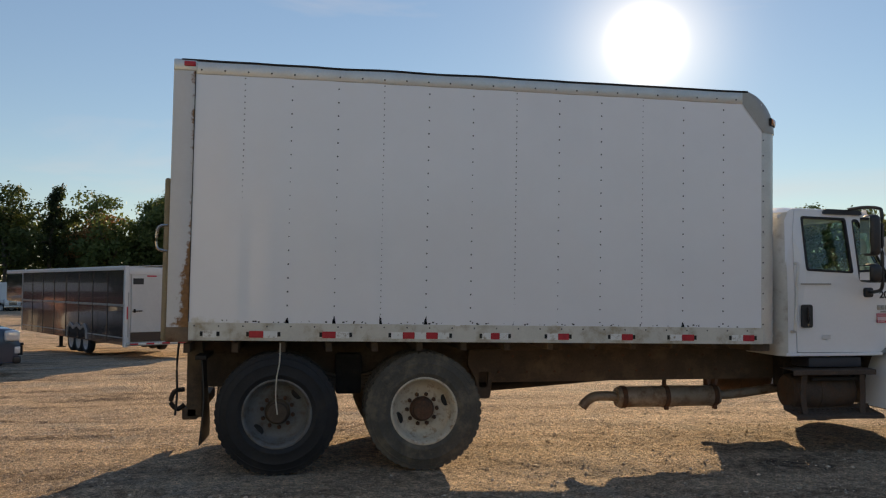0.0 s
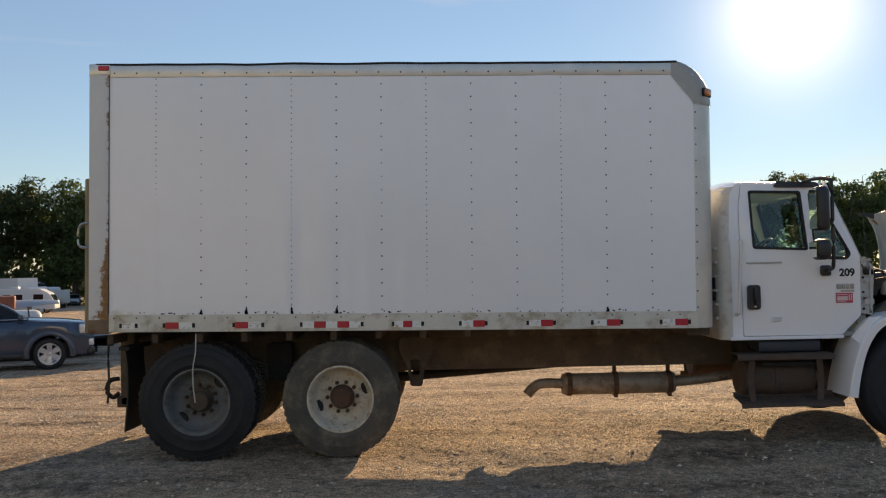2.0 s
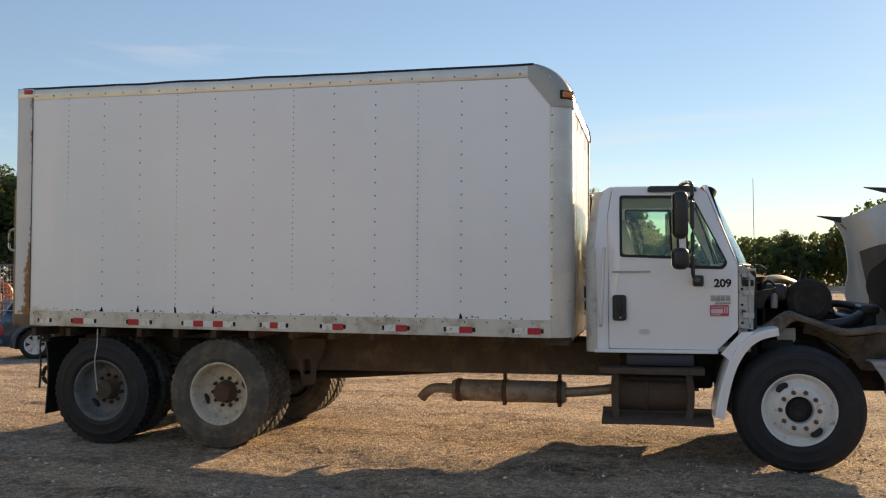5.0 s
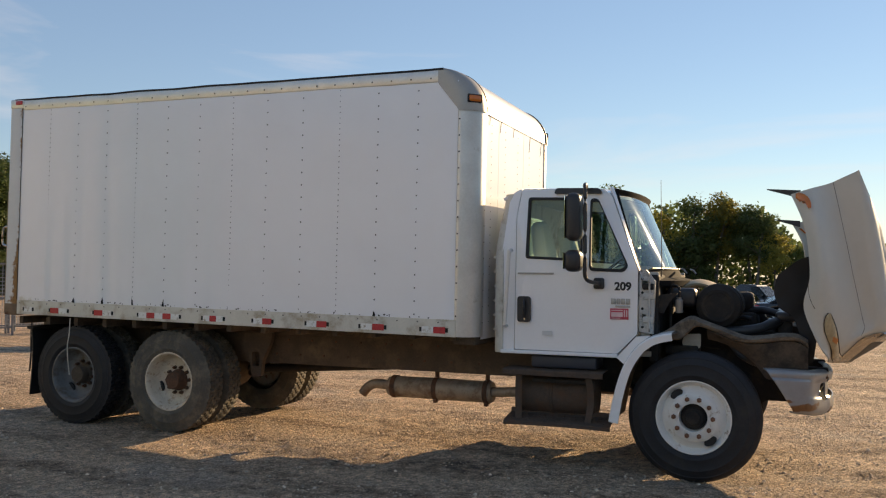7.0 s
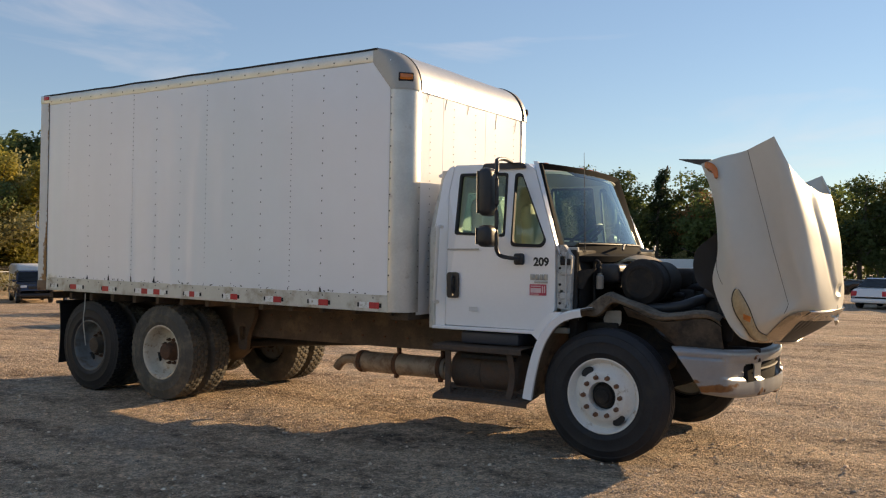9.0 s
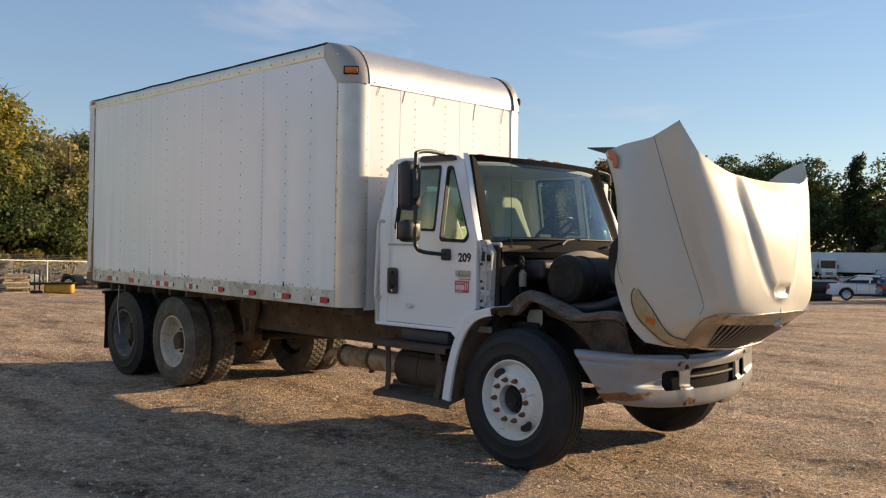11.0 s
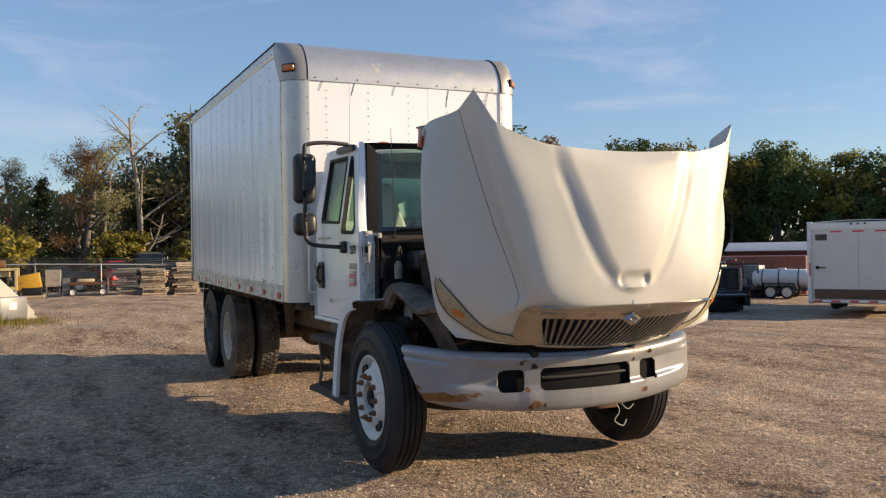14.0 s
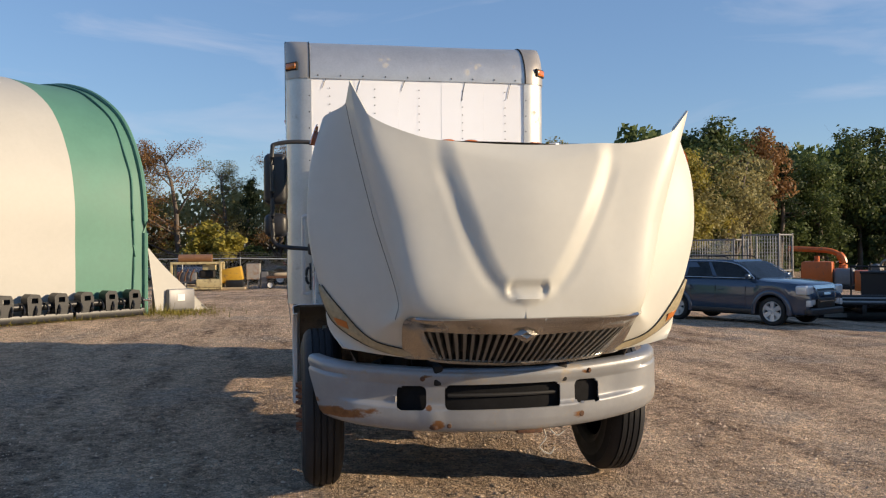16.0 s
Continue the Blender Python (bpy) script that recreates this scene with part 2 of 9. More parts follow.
def rust_zones(m, zones, scale=9.0, stretch=(1, 1, 1), light=(0.30, 0.15, 0.06), dark=(0.10, 0.035, 0.015)):
    """Adds rust patches with ragged edges; zones: (middle, radii, strength) in the object's own space."""
    nt = m.node_tree
    L = nt.links
    b = nt.nodes["Principled BSDF"]
    tc = nt.nodes.new("ShaderNodeTexCoord")
    mp = node(nt, "ShaderNodeMapping", Scale=stretch)
    L.new(tc.outputs["Object"], mp.inputs["Vector"])
    nz = node(nt, "ShaderNodeTexNoise", Scale=scale, Detail=8.0, Roughness=0.68)
    L.new(mp.outputs[0], nz.inputs["Vector"])
    n2 = node(nt, "ShaderNodeTexNoise", Scale=scale * 4, Detail=4.0)
    L.new(tc.outputs["Object"], n2.inputs["Vector"])
    rc = nt.nodes.new("ShaderNodeMixRGB")
    rc.inputs["Color1"].default_value, rc.inputs["Color2"].default_value = (*light, 1), (*dark, 1)
    L.new(n2.outputs["Fac"], rc.inputs["Fac"])
    for mid, rad, power in zones:
        zm = node(nt, "ShaderNodeMapping", Location=tuple(-a / r for a, r in zip(mid, rad)), Scale=tuple(1 / r for r in rad))
        L.new(tc.outputs["Object"], zm.inputs["Vector"])
        ln = nt.nodes.new("ShaderNodeVectorMath")
        ln.operation = "LENGTH"
        L.new(zm.outputs[0], ln.inputs[0])
        fall = node(nt, "ShaderNodeMapRange")
        fall.inputs["From Min"].default_value, fall.inputs["From Max"].default_value = 1.0, 0.0
        fall.inputs["To Min"].default_value, fall.inputs["To Max"].default_value = -0.35, power
        L.new(ln.outputs["Value"], fall.inputs["Value"])
        sm = node(nt, "ShaderNodeMath")
        L.new(fall.outputs[0], sm.inputs[0])
        L.new(nz.outputs["Fac"], sm.inputs[1])
        rr = node(nt, "ShaderNodeMapRange")
        rr.inputs["From Min"].default_value, rr.inputs["From Max"].default_value = 0.60, 0.72
        L.new(sm.outputs[0], rr.inputs["Value"])
        mx = nt.nodes.new("ShaderNodeMixRGB")
        L.new(b.inputs["Base Color"].links[0].from_socket, mx.inputs["Color1"])
        L.new(rc.outputs[0], mx.inputs["Color2"])
        L.new(rr.outputs[0], mx.inputs["Fac"])
        L.new(mx.outputs[0], b.inputs["Base Color"])
    return m


rust_zones(M_BUMPER, [((4.34, -0.98, 0.64), (0.42, 0.5, 0.07), 0.55), ((4.20, -1.12, 0.70), (0.14, 0.24, 0.05), 0.42), ((4.53, -0.40, 0.57), (0.1, 0.10, 0.06), 0.5), ((4.52, -0.45, 0.67), (0.1, 0.05, 0.07), 0.25), ((4.55, 0.1, 0.865), (0.1, 0.65, 0.035), 0.20), ((4.0, -1.1, 0.92), (0.4, 0.4, 0.03), 0.1), ((4.5, 0.48, 0.60), (0.1, 0.09, 0.06), 0.45), ((4.45, -0.58, 0.66), (0.12, 0.10, 0.10), 0.40), ((4.52, 0.0, 0.55), (0.14, 1.0, 0.04), 0.18), ((4.52, -0.47, 0.86), (0.1, 0.12, 0.05), 0.35), ((4.5, 0.55, 0.85), (0.12, 0.12, 0.05), 0.30), ((4.05, -1.10, 0.76), (0.30, 0.3, 0.03), 0.30)], 7.0, (1, 1, 3.0))
rust_zones(M_BOXWHITE, [((-4.0, -1.27, 1.30), (1.7, 0.3, 0.30), 0.22), ((-1.0, -1.27, 1.30), (3.2, 0.3, 0.14), 0.16)], 5.0, (1, 1, 0.6), light=(0.74, 0.71, 0.62), dark=(0.60, 0.55, 0.44))
M_MUFFLER = mat("muffler_steel", (0.34, 0.29, 0.235), 0.6, 0.5, 0.2, 6, 0.2, 50, dirt=((0.17, 0.10, 0.06), 0.5, 5.0))
M_RED = mat("reflector_red", (0.55, 0.02, 0.035), 0.35, 0, 0.25, 30, 0.1, 200)
M_TAPEWHITE = mat("reflector_white", (0.84, 0.83, 0.79), 0.4, 0, 0.12, 20, 0.1, 200, dirt=((0.4, 0.33, 0.24), 0.3, 20))
M_AMBER = mat("amber_lens", (0.62, 0.16, 0.02), 0.2, 0, 0.15, 20, 0.05, 90, coat=0.5)
M_LENS = mat("yellowed_lens", (0.36, 0.30, 0.19), 0.18, 0, 0.35, 9, 0.05, 50, coat=0.6)
M_DECALBLACK = mat("decal_black", (0.012, 0.012, 0.014), 0.45, 0, 0.1, 30, 0, 90)
M_DECALRED = mat("decal_red", (0.55, 0.06, 0.09), 0.45, 0, 0.1, 30, 0, 90)
M_SEAT = mat("beige_seat_cloth", (0.56, 0.53, 0.45), 0.85, 0, 0.1, 8, 0.2, 150)
M_INTERIOR = mat("grey_cab_trim", (0.38, 0.38, 0.35), 0.75, 0, 0.1, 8, 0.1, 90)
M_WIRE = mat("old_cord", (0.55, 0.52, 0.45), 0.8, 0, 0.2, 30, 0.1, 200)
M_GLASS = glass("window_glass", (0.80, 0.92, 0.86), 0.04)
M_SHIELD = glass("windscreen_glass", (0.52, 0.74, 0.69), 0.07)
M_SURROUND = mat("matt_black_trim", (0.014, 0.014, 0.015), 0.9, 0, 0.3, 20, 0.1, 90, spec=0.08)
M_SCREW = mat("rivet_dark", (0.07, 0.07, 0.075), 0.55, 0.5, 0.3, 30, 0, 100)
M_TAN = mat("tan_heat_shield", (0.42, 0.33, 0.22), 0.6, 0, 0.2, 8, 0.1, 60)
# ---- shaping helpers ----
OFF = {}


def thing(name, label, category, group="", loc=(0, 0, 0), rz=0.0, kind=""):
    e = new(name)
    e.matrix_world = pose(*loc, 0, 0, rz)
    return tagged(e, label, category, group, kind)


def shade(me, bm, angle):
    """Smooth shading that keeps broad faces flat where they meet narrow rounded edges."""
    flat = []
    bm.edges.index_update()
    for e in bm.edges:
        if len(e.link_faces) == 2:
            p, q = (f.calc_area() for f in e.link_faces)
            if max(p, q) > 40 * min(p, q) and e.calc_face_angle(0.0) > 0.1:
                flat.append(e.index)
    bm.to_mesh(me)
    bm.free()
    me.shade_smooth()
    me.set_sharp_from_angle(angle=radians(angle))
    for i in flat:
        me.edges[i].use_edge_sharp = True


def part(name, bm, material, parent, label="", sharp=35, kind=""):
    off = OFF.get(parent.name, OFF.get(parent.parent.name if parent.parent else "", None))
    if off is not None:
        bmesh.ops.translate(bm, verts=bm.verts, vec=-off)
    me = bpy.data.meshes.new(name)
    bm.normal_update()
    if sharp:
        shade(me, bm, sharp)
    else:
        bm.to_mesh(me)
        bm.free()
    me.materials.append(material)
    ob = new(name, me)
    ob.parent = parent
    if label or kind:
        tagged(ob, label, kind=kind)
    return ob


def solo(name, bm, material, label, category, group="", kind="", loc=(0, 0, 0), rz=0.0, sharp=35):
    me = bpy.data.meshes.new(name)
    bm.normal_update()
    if sharp:
        shade(me, bm, sharp)
    else:
        bm.to_mesh(me)
        bm.free()
    me.materials.append(material)
    ob = new(name, me)
    ob.matrix_world = pose(*loc, 0, 0, rz)
    return tagged(ob, label, category, group, kind)


def again(ob, loc, rz=0.0, parent=None):
    """Another object on the same mesh."""
    o = new(ob.name.split(".")[0], ob.data)
    o.parent = parent or ob.parent
    o.matrix_local = pose(*loc, 0, 0, rz)
    for k in ("label", "kind", "category", "group"):
        if k in ob:
            o[k] = ob[k]
    return o


def box(bm, a, b, bev=0.0, seg=2):
    c = [(a[i] + b[i]) / 2 for i in range(3)]
    s = [abs(b[i] - a[i]) for i in range(3)]
    r = bmesh.ops.create_cube(bm, size=1, matrix=Matrix.LocRotScale(c, None, s))
    if bev:
        es = list({e for v in r["verts"] for e in v.link_edges})
        bmesh.ops.bevel(bm, geom=es, offset=min(bev, min(s) * 0.45), segments=seg, affect="EDGES", profile=0.5)
    return bm


def new_box(a, b, bev=0.0, seg=2):
    return box(bmesh.new(), a, b, bev, seg)


def axis_matrix(p0, p1):
    d = Vector(p1) - Vector(p0)
    return Matrix.Translation((Vector(p0) + Vector(p1)) / 2) @ d.to_track_quat("Z", "Y").to_matrix().to_4x4(), d.length


def cyl(bm, p0, p1, r0, r1=None, seg=16, caps=True):
    m, l = axis_matrix(p0, p1)
    bmesh.ops.create_cone(bm, cap_ends=caps, segments=seg, radius1=r0, radius2=r0 if r1 is None else r1, depth=l, matrix=m)
    return bm


def tube(bm, pts, r, seg=8, closed=False):
    pts = [Vector(p) for p in pts]
    rings = []
    n = len(pts)
    for i, p in enumerate(pts):
        d = (pts[min(i + 1, n - 1)] - pts[max(i - 1, 0)]).normalized()
        q = d.to_track_quat("Z", "Y")
        rr = r[i] if isinstance(r, (list, tuple)) else r
        rings.append([bm.verts.new(p + q @ Vector((math.cos(a) * rr, math.sin(a) * rr, 0))) for a in [2 * math.pi * k / seg for k in range(seg)]])
    for a, b in zip(rings, rings[1:]):
        for k in range(seg):
            bm.faces.new((a[k], a[(k + 1) % seg], b[(k + 1) % seg], b[k]))
    bm.faces.new(rings[0][::-1])
    bm.faces.new(rings[-1])
    return bm


def curve_pts(pts, n=6):
    """A smooth line through points."""
    P = [Vector(p) for p in pts]
    out = []
    for i in range(len(P) - 1):
        a, b, c, d = P[max(i - 1, 0)], P[i], P[i + 1], P[min(i + 2, len(P) - 1)]
        for k in range(n):
            t = k / n
            out.append(0.5 * ((2 * b) + (c - a) * t + (2 * a - 5 * b + 4 * c - d) * t * t + (3 * b - a - 3 * c + d) * t ** 3))
    out.append(P[-1])
    return out


def lathe(bm, profile, m=Matrix(), seg=40):
    """profile: (along, radius) pairs, turned about the local z axis of m."""
    rings = []
    for a, r in profile:
        rings.append([bm.verts.new(m @ Vector((math.cos(t) * r, math.sin(t) * r, a))) for t in [2 * math.pi * k / seg for k in range(seg)]])
    for p, q in zip(rings, rings[1:]):
        for k in range(seg):
            bm.faces.new((p[k], p[(k + 1) % seg], q[(k + 1) % seg], q[k]))
    return bm


def plate(outline, holes=(), y0=0.0, y1=0.02, bev=0.0, turn=None):
    """A flat sheet cut to an outline in x, z with holes, between y0 and y1. turn maps each point afterwards."""
    bm = bmesh.new()
    edges = []
    for loop in (outline, *holes):
        vs = [bm.verts.new((p[0], y0, p[1])) for p in loop]
        edges += [bm.edges.new((vs[i], vs[(i + 1) % len(vs)])) for i in range(len(vs))]
    bmesh.ops.triangle_fill(bm, use_beauty=True, use_dissolve=False, edges=edges)
    if abs(y1 - y0) > 1e-6:
        r = bmesh.ops.extrude_face_region(bm, geom=list(bm.faces))
        bmesh.ops.translate(bm, verts=[v for v in r["geom"] if isinstance(v, bmesh.types.BMVert)], vec=(0, y1 - y0, 0))
    bmesh.ops.recalc_face_normals(bm, faces=bm.faces)
    if turn:
        for v in bm.verts:
            v.co = turn(v.co)
    return bm


def sheet(rows, thick=0.0, keep=None):
    """A surface through a net of points; keep(i, j) leaves cells out."""
    bm = bmesh.new()
    V = [[bm.verts.new(p) for p in row] for row in rows]
    for i in range(len(V) - 1):
        for j in range(len(V[0]) - 1):
            if keep is None or keep(i, j):
                bm.faces.new((V[i][j], V[i][j + 1], V[i + 1][j + 1], V[i + 1][j]))
    bmesh.ops.delete(bm, geom=[v for v in bm.verts if not v.link_faces], context="VERTS")
    bmesh.ops.recalc_face_normals(bm, faces=bm.faces)
    if thick:
        bmesh.ops.solidify(bm, geom=list(bm.faces), thickness=thick)
    return bm


def rounded(pts, r=0.03, n=4):
    """Rounds the corners of a closed outline."""
    out = []
    for i, p in enumerate(pts):
        a, b, c = Vector(pts[i - 1]), Vector(p), Vector(pts[(i + 1) % len(pts)])
        d1, d2 = (a - b), (c - b)
        rr = min(r, d1.length * 0.45, d2.length * 0.45)
        s, e = b + d1.normalized() * rr, b + d2.normalized() * rr
        for k in range(n + 1):
            t = k / n
            out.append(tuple((1 - t) ** 2 * s + 2 * t * (1 - t) * b + t * t * e))
    return out


def inset(pts, d):
    """Grows (d > 0) or shrinks a closed outline about its middle."""
    cx, cz = sum(p[0] for p in pts) / len(pts), sum(p[1] for p in pts) / len(pts)
    return [(p[0] + (p[0] - cx) / math.hypot(p[0] - cx, p[1] - cz) * d * 1.2, p[1] + (p[1] - cz) / math.hypot(p[0] - cx, p[1] - cz) * d * 1.2) for p in pts]


def pane(name, bm, material, parent, label=""):
    """A glass sheet that lets daylight through."""
    o = part(name, bm, material, parent, label)
    o.visible_shadow = False
    return o


def words(name, text, size, material, parent, m, label=""):
    """Raised lettering, turned into a mesh."""
    cu = bpy.data.curves.new(name, "FONT")
    cu.body, cu.size, cu.extrude, cu.align_x, cu.offset = text, size, 0.001, "CENTER", 0.004
    tmp = new(name, cu)
    me = bpy.data.meshes.new_from_object(tmp.evaluated_get(bpy.context.evaluated_depsgraph_get()))
    bpy.data.objects.remove(tmp)
    me.materials.clear()
    me.materials.append(material)
    off = OFF.get(parent.name, OFF.get(parent.parent.name if parent.parent else "", None))
    me.transform((Matrix.Translation(-off) if off is not None else Matrix()) @ m)
    ob = new(name, me)
    ob.parent = parent
    return tagged(ob, label)


def ground_z(x, y):
    """The yard falls gently away behind the truck."""
    deep = 1.62 - 0.75 * smooth(-12.0, 4.0, x)
    dip = 0.55 * smooth(85.0, 120.0, y) * smooth(5.0, -20.0, x)
    return -0.022 - dip - deep * (1 - math.exp(-max(0.0, y - 9.0) / 40.0)) - 0.38 * smooth(-16.0, -33.0, x) * smooth(60.0, 25.0, y)


def smooth(a, b, x):
    t = max(0.0, min(1.0, (x - a) / (b - a)))
    return t * t * (3 - 2 * t)


# ---- ground ----
def ground_mat():
    m = bpy.data.materials.new("packed_dirt_gravel")
    m.use_nodes = True
    nt = m.node_tree
    L = nt.links
    b = nt.nodes["Principled BSDF"]
    b.inputs["Roughness"].default_value = 0.95
    b.inputs["Specular IOR Level"].default_value = 0.2
    tc = nt.nodes.new("ShaderNodeTexCoord")
    big = node(nt, "ShaderNodeTexNoise", Scale=0.22, Detail=5.0, Roughness=0.6)
    mp = node(nt, "ShaderNodeMapping", Rotation=(0, 0, 0.35), Scale=(0.35, 1.3, 1.0))
    L.new(tc.outputs["Object"], mp.inputs["Vector"])
    streak = node(nt, "ShaderNodeTexNoise", Scale=1.1, Detail=6.0, Roughness=0.65)
    L.new(mp.outputs[0], streak.inputs["Vector"])
    mid = node(nt, "ShaderNodeTexNoise", Scale=7.0, Detail=7.0, Roughness=0.7)
    fine = node(nt, "ShaderNodeTexNoise", Scale=70.0, Detail=5.0, Roughness=0.75)
    clod = node(nt, "ShaderNodeTexNoise", Scale=19.0, Detail=3.0, Roughness=0.6)
    peb = node(nt, "ShaderNodeTexVoronoi", Scale=26.0)
    peb2 = node(nt, "ShaderNodeTexVoronoi", Scale=95.0)
    for n in (big, mid, clod, fine, peb, peb2):
        L.new(tc.outputs["Object"], n.inputs["Vector"])
    r1 = nt.nodes.new("ShaderNodeValToRGB")
    r1.color_ramp.elements[0].position, r1.color_ramp.elements[0].color = 0.40, (0.16, 0.105, 0.075, 1)
    r1.color_ramp.elements[1].position, r1.color_ramp.elements[1].color = 0.60, (0.82, 0.615, 0.44, 1)
    e = r1.color_ramp.elements.new(0.49)
    e.color = (0.55, 0.392, 0.27, 1)
    s1 = node(nt, "ShaderNodeMath")
    s1.operation = "MULTIPLY_ADD"
    s1.inputs[1].default_value = 0.45
    L.new(streak.outputs["Fac"], s1.inputs[0])
    s2 = node(nt, "ShaderNodeMath")
    s2.operation = "MULTIPLY_ADD"
    s2.inputs[1].default_value = 0.35
    L.new(mid.outputs["Fac"], s2.inputs[0])
    s3 = node(nt, "ShaderNodeMath")
    s3.operation = "MULTIPLY"
    s3.inputs[1].default_value = 0.22
    L.new(big.outputs["Fac"], s3.inputs[0])
    L.new(s3.outputs[0], s2.inputs[2])
    L.new(s2.outputs[0], s1.inputs[2])
    L.new(s1.outputs[0], r1.inputs["Fac"])
    # grey gravel patches
    gp = node(nt, "ShaderNodeTexNoise", Scale=0.5, Detail=6.0, Roughness=0.7)
    L.new(tc.outputs["Object"], gp.inputs["Vector"])
    gr = node(nt, "ShaderNodeMapRange")
    gr.inputs["From Min"].default_value, gr.inputs["From Max"].default_value, gr.inputs["To Max"].default_value = 0.52, 0.64, 0.5
    L.new(gp.outputs["Fac"], gr.inputs["Value"])
    gm = nt.nodes.new("ShaderNodeMixRGB")
    gm.inputs["Color2"].default_value = (0.34, 0.318, 0.295, 1)
    L.new(gr.outputs[0], gm.inputs["Fac"])
    L.new(r1.outputs["Color"], gm.inputs["Color1"])
    # pebble speckle
    sp = node(nt, "ShaderNodeMapRange")
    sp.inputs["From Min"].default_value, sp.inputs["From Max"].default_value = 0.0, 1.0
    sp.inputs["To Min"].default_value, sp.inputs["To Max"].default_value = 0.38, 1.65
    L.new(peb2.outputs["Color"], sp.inputs["Value"])
    mul = nt.nodes.new("ShaderNodeMixRGB")
    mul.blend_type = "MULTIPLY"
    mul.inputs["Fac"].default_value = 0.85
    L.new(gm.outputs[0], mul.inputs["Color1"])
    L.new(sp.outputs[0], mul.inputs["Color2"])
    # clods and chips of differing tone
    cs = node(nt, "ShaderNodeMapRange")
    cs.inputs["To Min"].default_value, cs.inputs["To Max"].default_value = 0.42, 1.5
    L.new(peb.outputs["Color"], cs.inputs["Value"])
    mul2 = nt.nodes.new("ShaderNodeMixRGB")
    mul2.blend_type = "MULTIPLY"
    mul2.inputs["Fac"].default_value = 0.75
    L.new(mul.outputs[0], mul2.inputs["Color1"])
    L.new(cs.outputs[0], mul2.inputs["Color2"])
    L.new(mul2.outputs[0], b.inputs["Base Color"])
    # relief: warped pebbles of two sizes over grain
    wn = node(nt, "ShaderNodeTexNoise", Scale=16.0, Detail=3.0)
    L.new(tc.outputs["Object"], wn.inputs["Vector"])
    wa = nt.nodes.new("ShaderNodeVectorMath")
    wa.operation = "MULTIPLY_ADD"
    wa.inputs[1].default_value = (0.06, 0.06, 0.06)
    L.new(wn.outputs["Color"], wa.inputs[0])
    L.new(tc.outputs["Object"], wa.inputs[2])
    L.new(wa.outputs[0], peb.inputs["Vector"])
    last = None
    for tex, sock, k in ((fine, "Fac", 0.55), (peb, "Distance", -0.55), (peb2, "Distance", -0.28), (mid, "Fac", 1.25), (clod, "Fac", 0.9)):
        h = node(nt, "ShaderNodeMath")
        h.operation = "MULTIPLY_ADD"
        h.inputs[1].default_value = k
        L.new(tex.outputs[sock], h.inputs[0])
        if last:
            L.new(last, h.inputs[2])
        last = h.outputs[0]
    bp = node(nt, "ShaderNodeBump", Strength=1.0, Distance=0.075)
    L.new(last, bp.inputs["Height"])
    L.new(bp.outputs[0], b.inputs["Normal"])
    return m


def axis(lo, hi, n, far_lo, far_hi, k):
    mid_ = np.linspace(lo, hi, n)
    g = np.geomspace(1, 1 + far_hi - hi, k)[1:] - 1
    g2 = np.geomspace(1, 1 + lo - far_lo, k)[1:] - 1
    return np.concatenate([(lo - g2)[::-1], mid_, hi + g])


def relief(x, y):
    k = noise.noise((x * 0.23, y * 0.31, 0.0)) * 0.035 + noise.noise((x * 0.9, y * 1.1, 3.0)) * 0.018
    k += noise.noise((x * 3.1, y * 3.6, 7.0)) * 0.020 + noise.noise((x * 7.3, y * 8.1, 2.0)) * 0.016 * (0.4 + max(0.0, noise.noise((x * 0.6, y * 0.8, 5.0)) * 2.4))
    ruts = 0.012 * math.sin((y + 0.25 * x) * 3.1 + 2 * noise.noise((x * 0.1, y * 0.1, 9.0)))
    return k + ruts * (1 if y < 30 else 0.3)


FLAT = [(0.175, 7.84), (0.175, 8.16), (1.52, 7.84), (1.52, 8.16), (6.97, 7.84), (0.175, 9.6), (1.52, 9.6), (6.97, 9.95)]
GX, GY = axis(-12, 17, 340, -600, 600, 30), axis(-2, 20, 290, -600, 700, 30)
bm = bmesh.new()
V = []
for y in GY:
    row = []
    for x in GX:
        near = min(math.hypot(x - a, y - b) for a, b in FLAT) if -1 < x < 8 and 7 < y < 11 else 9
        h = relief(x, y) * (1.0 if near > 1 else smooth(0.15, 1.0, near)) - 0.006
        row.append(bm.verts.new((x, y, ground_z(x, y) + h)))
    V.append(row)
for a, b in zip(V, V[1:]):
    for j in range(len(GX) - 1):
        bm.faces.new((a[j], a[j + 1], b[j + 1], b[j]))
ground = solo("ground", bm, ground_mat(), "packed brown dirt and gravel yard", "ground", kind="structure", sharp=0)
ground.data.shade_smooth()
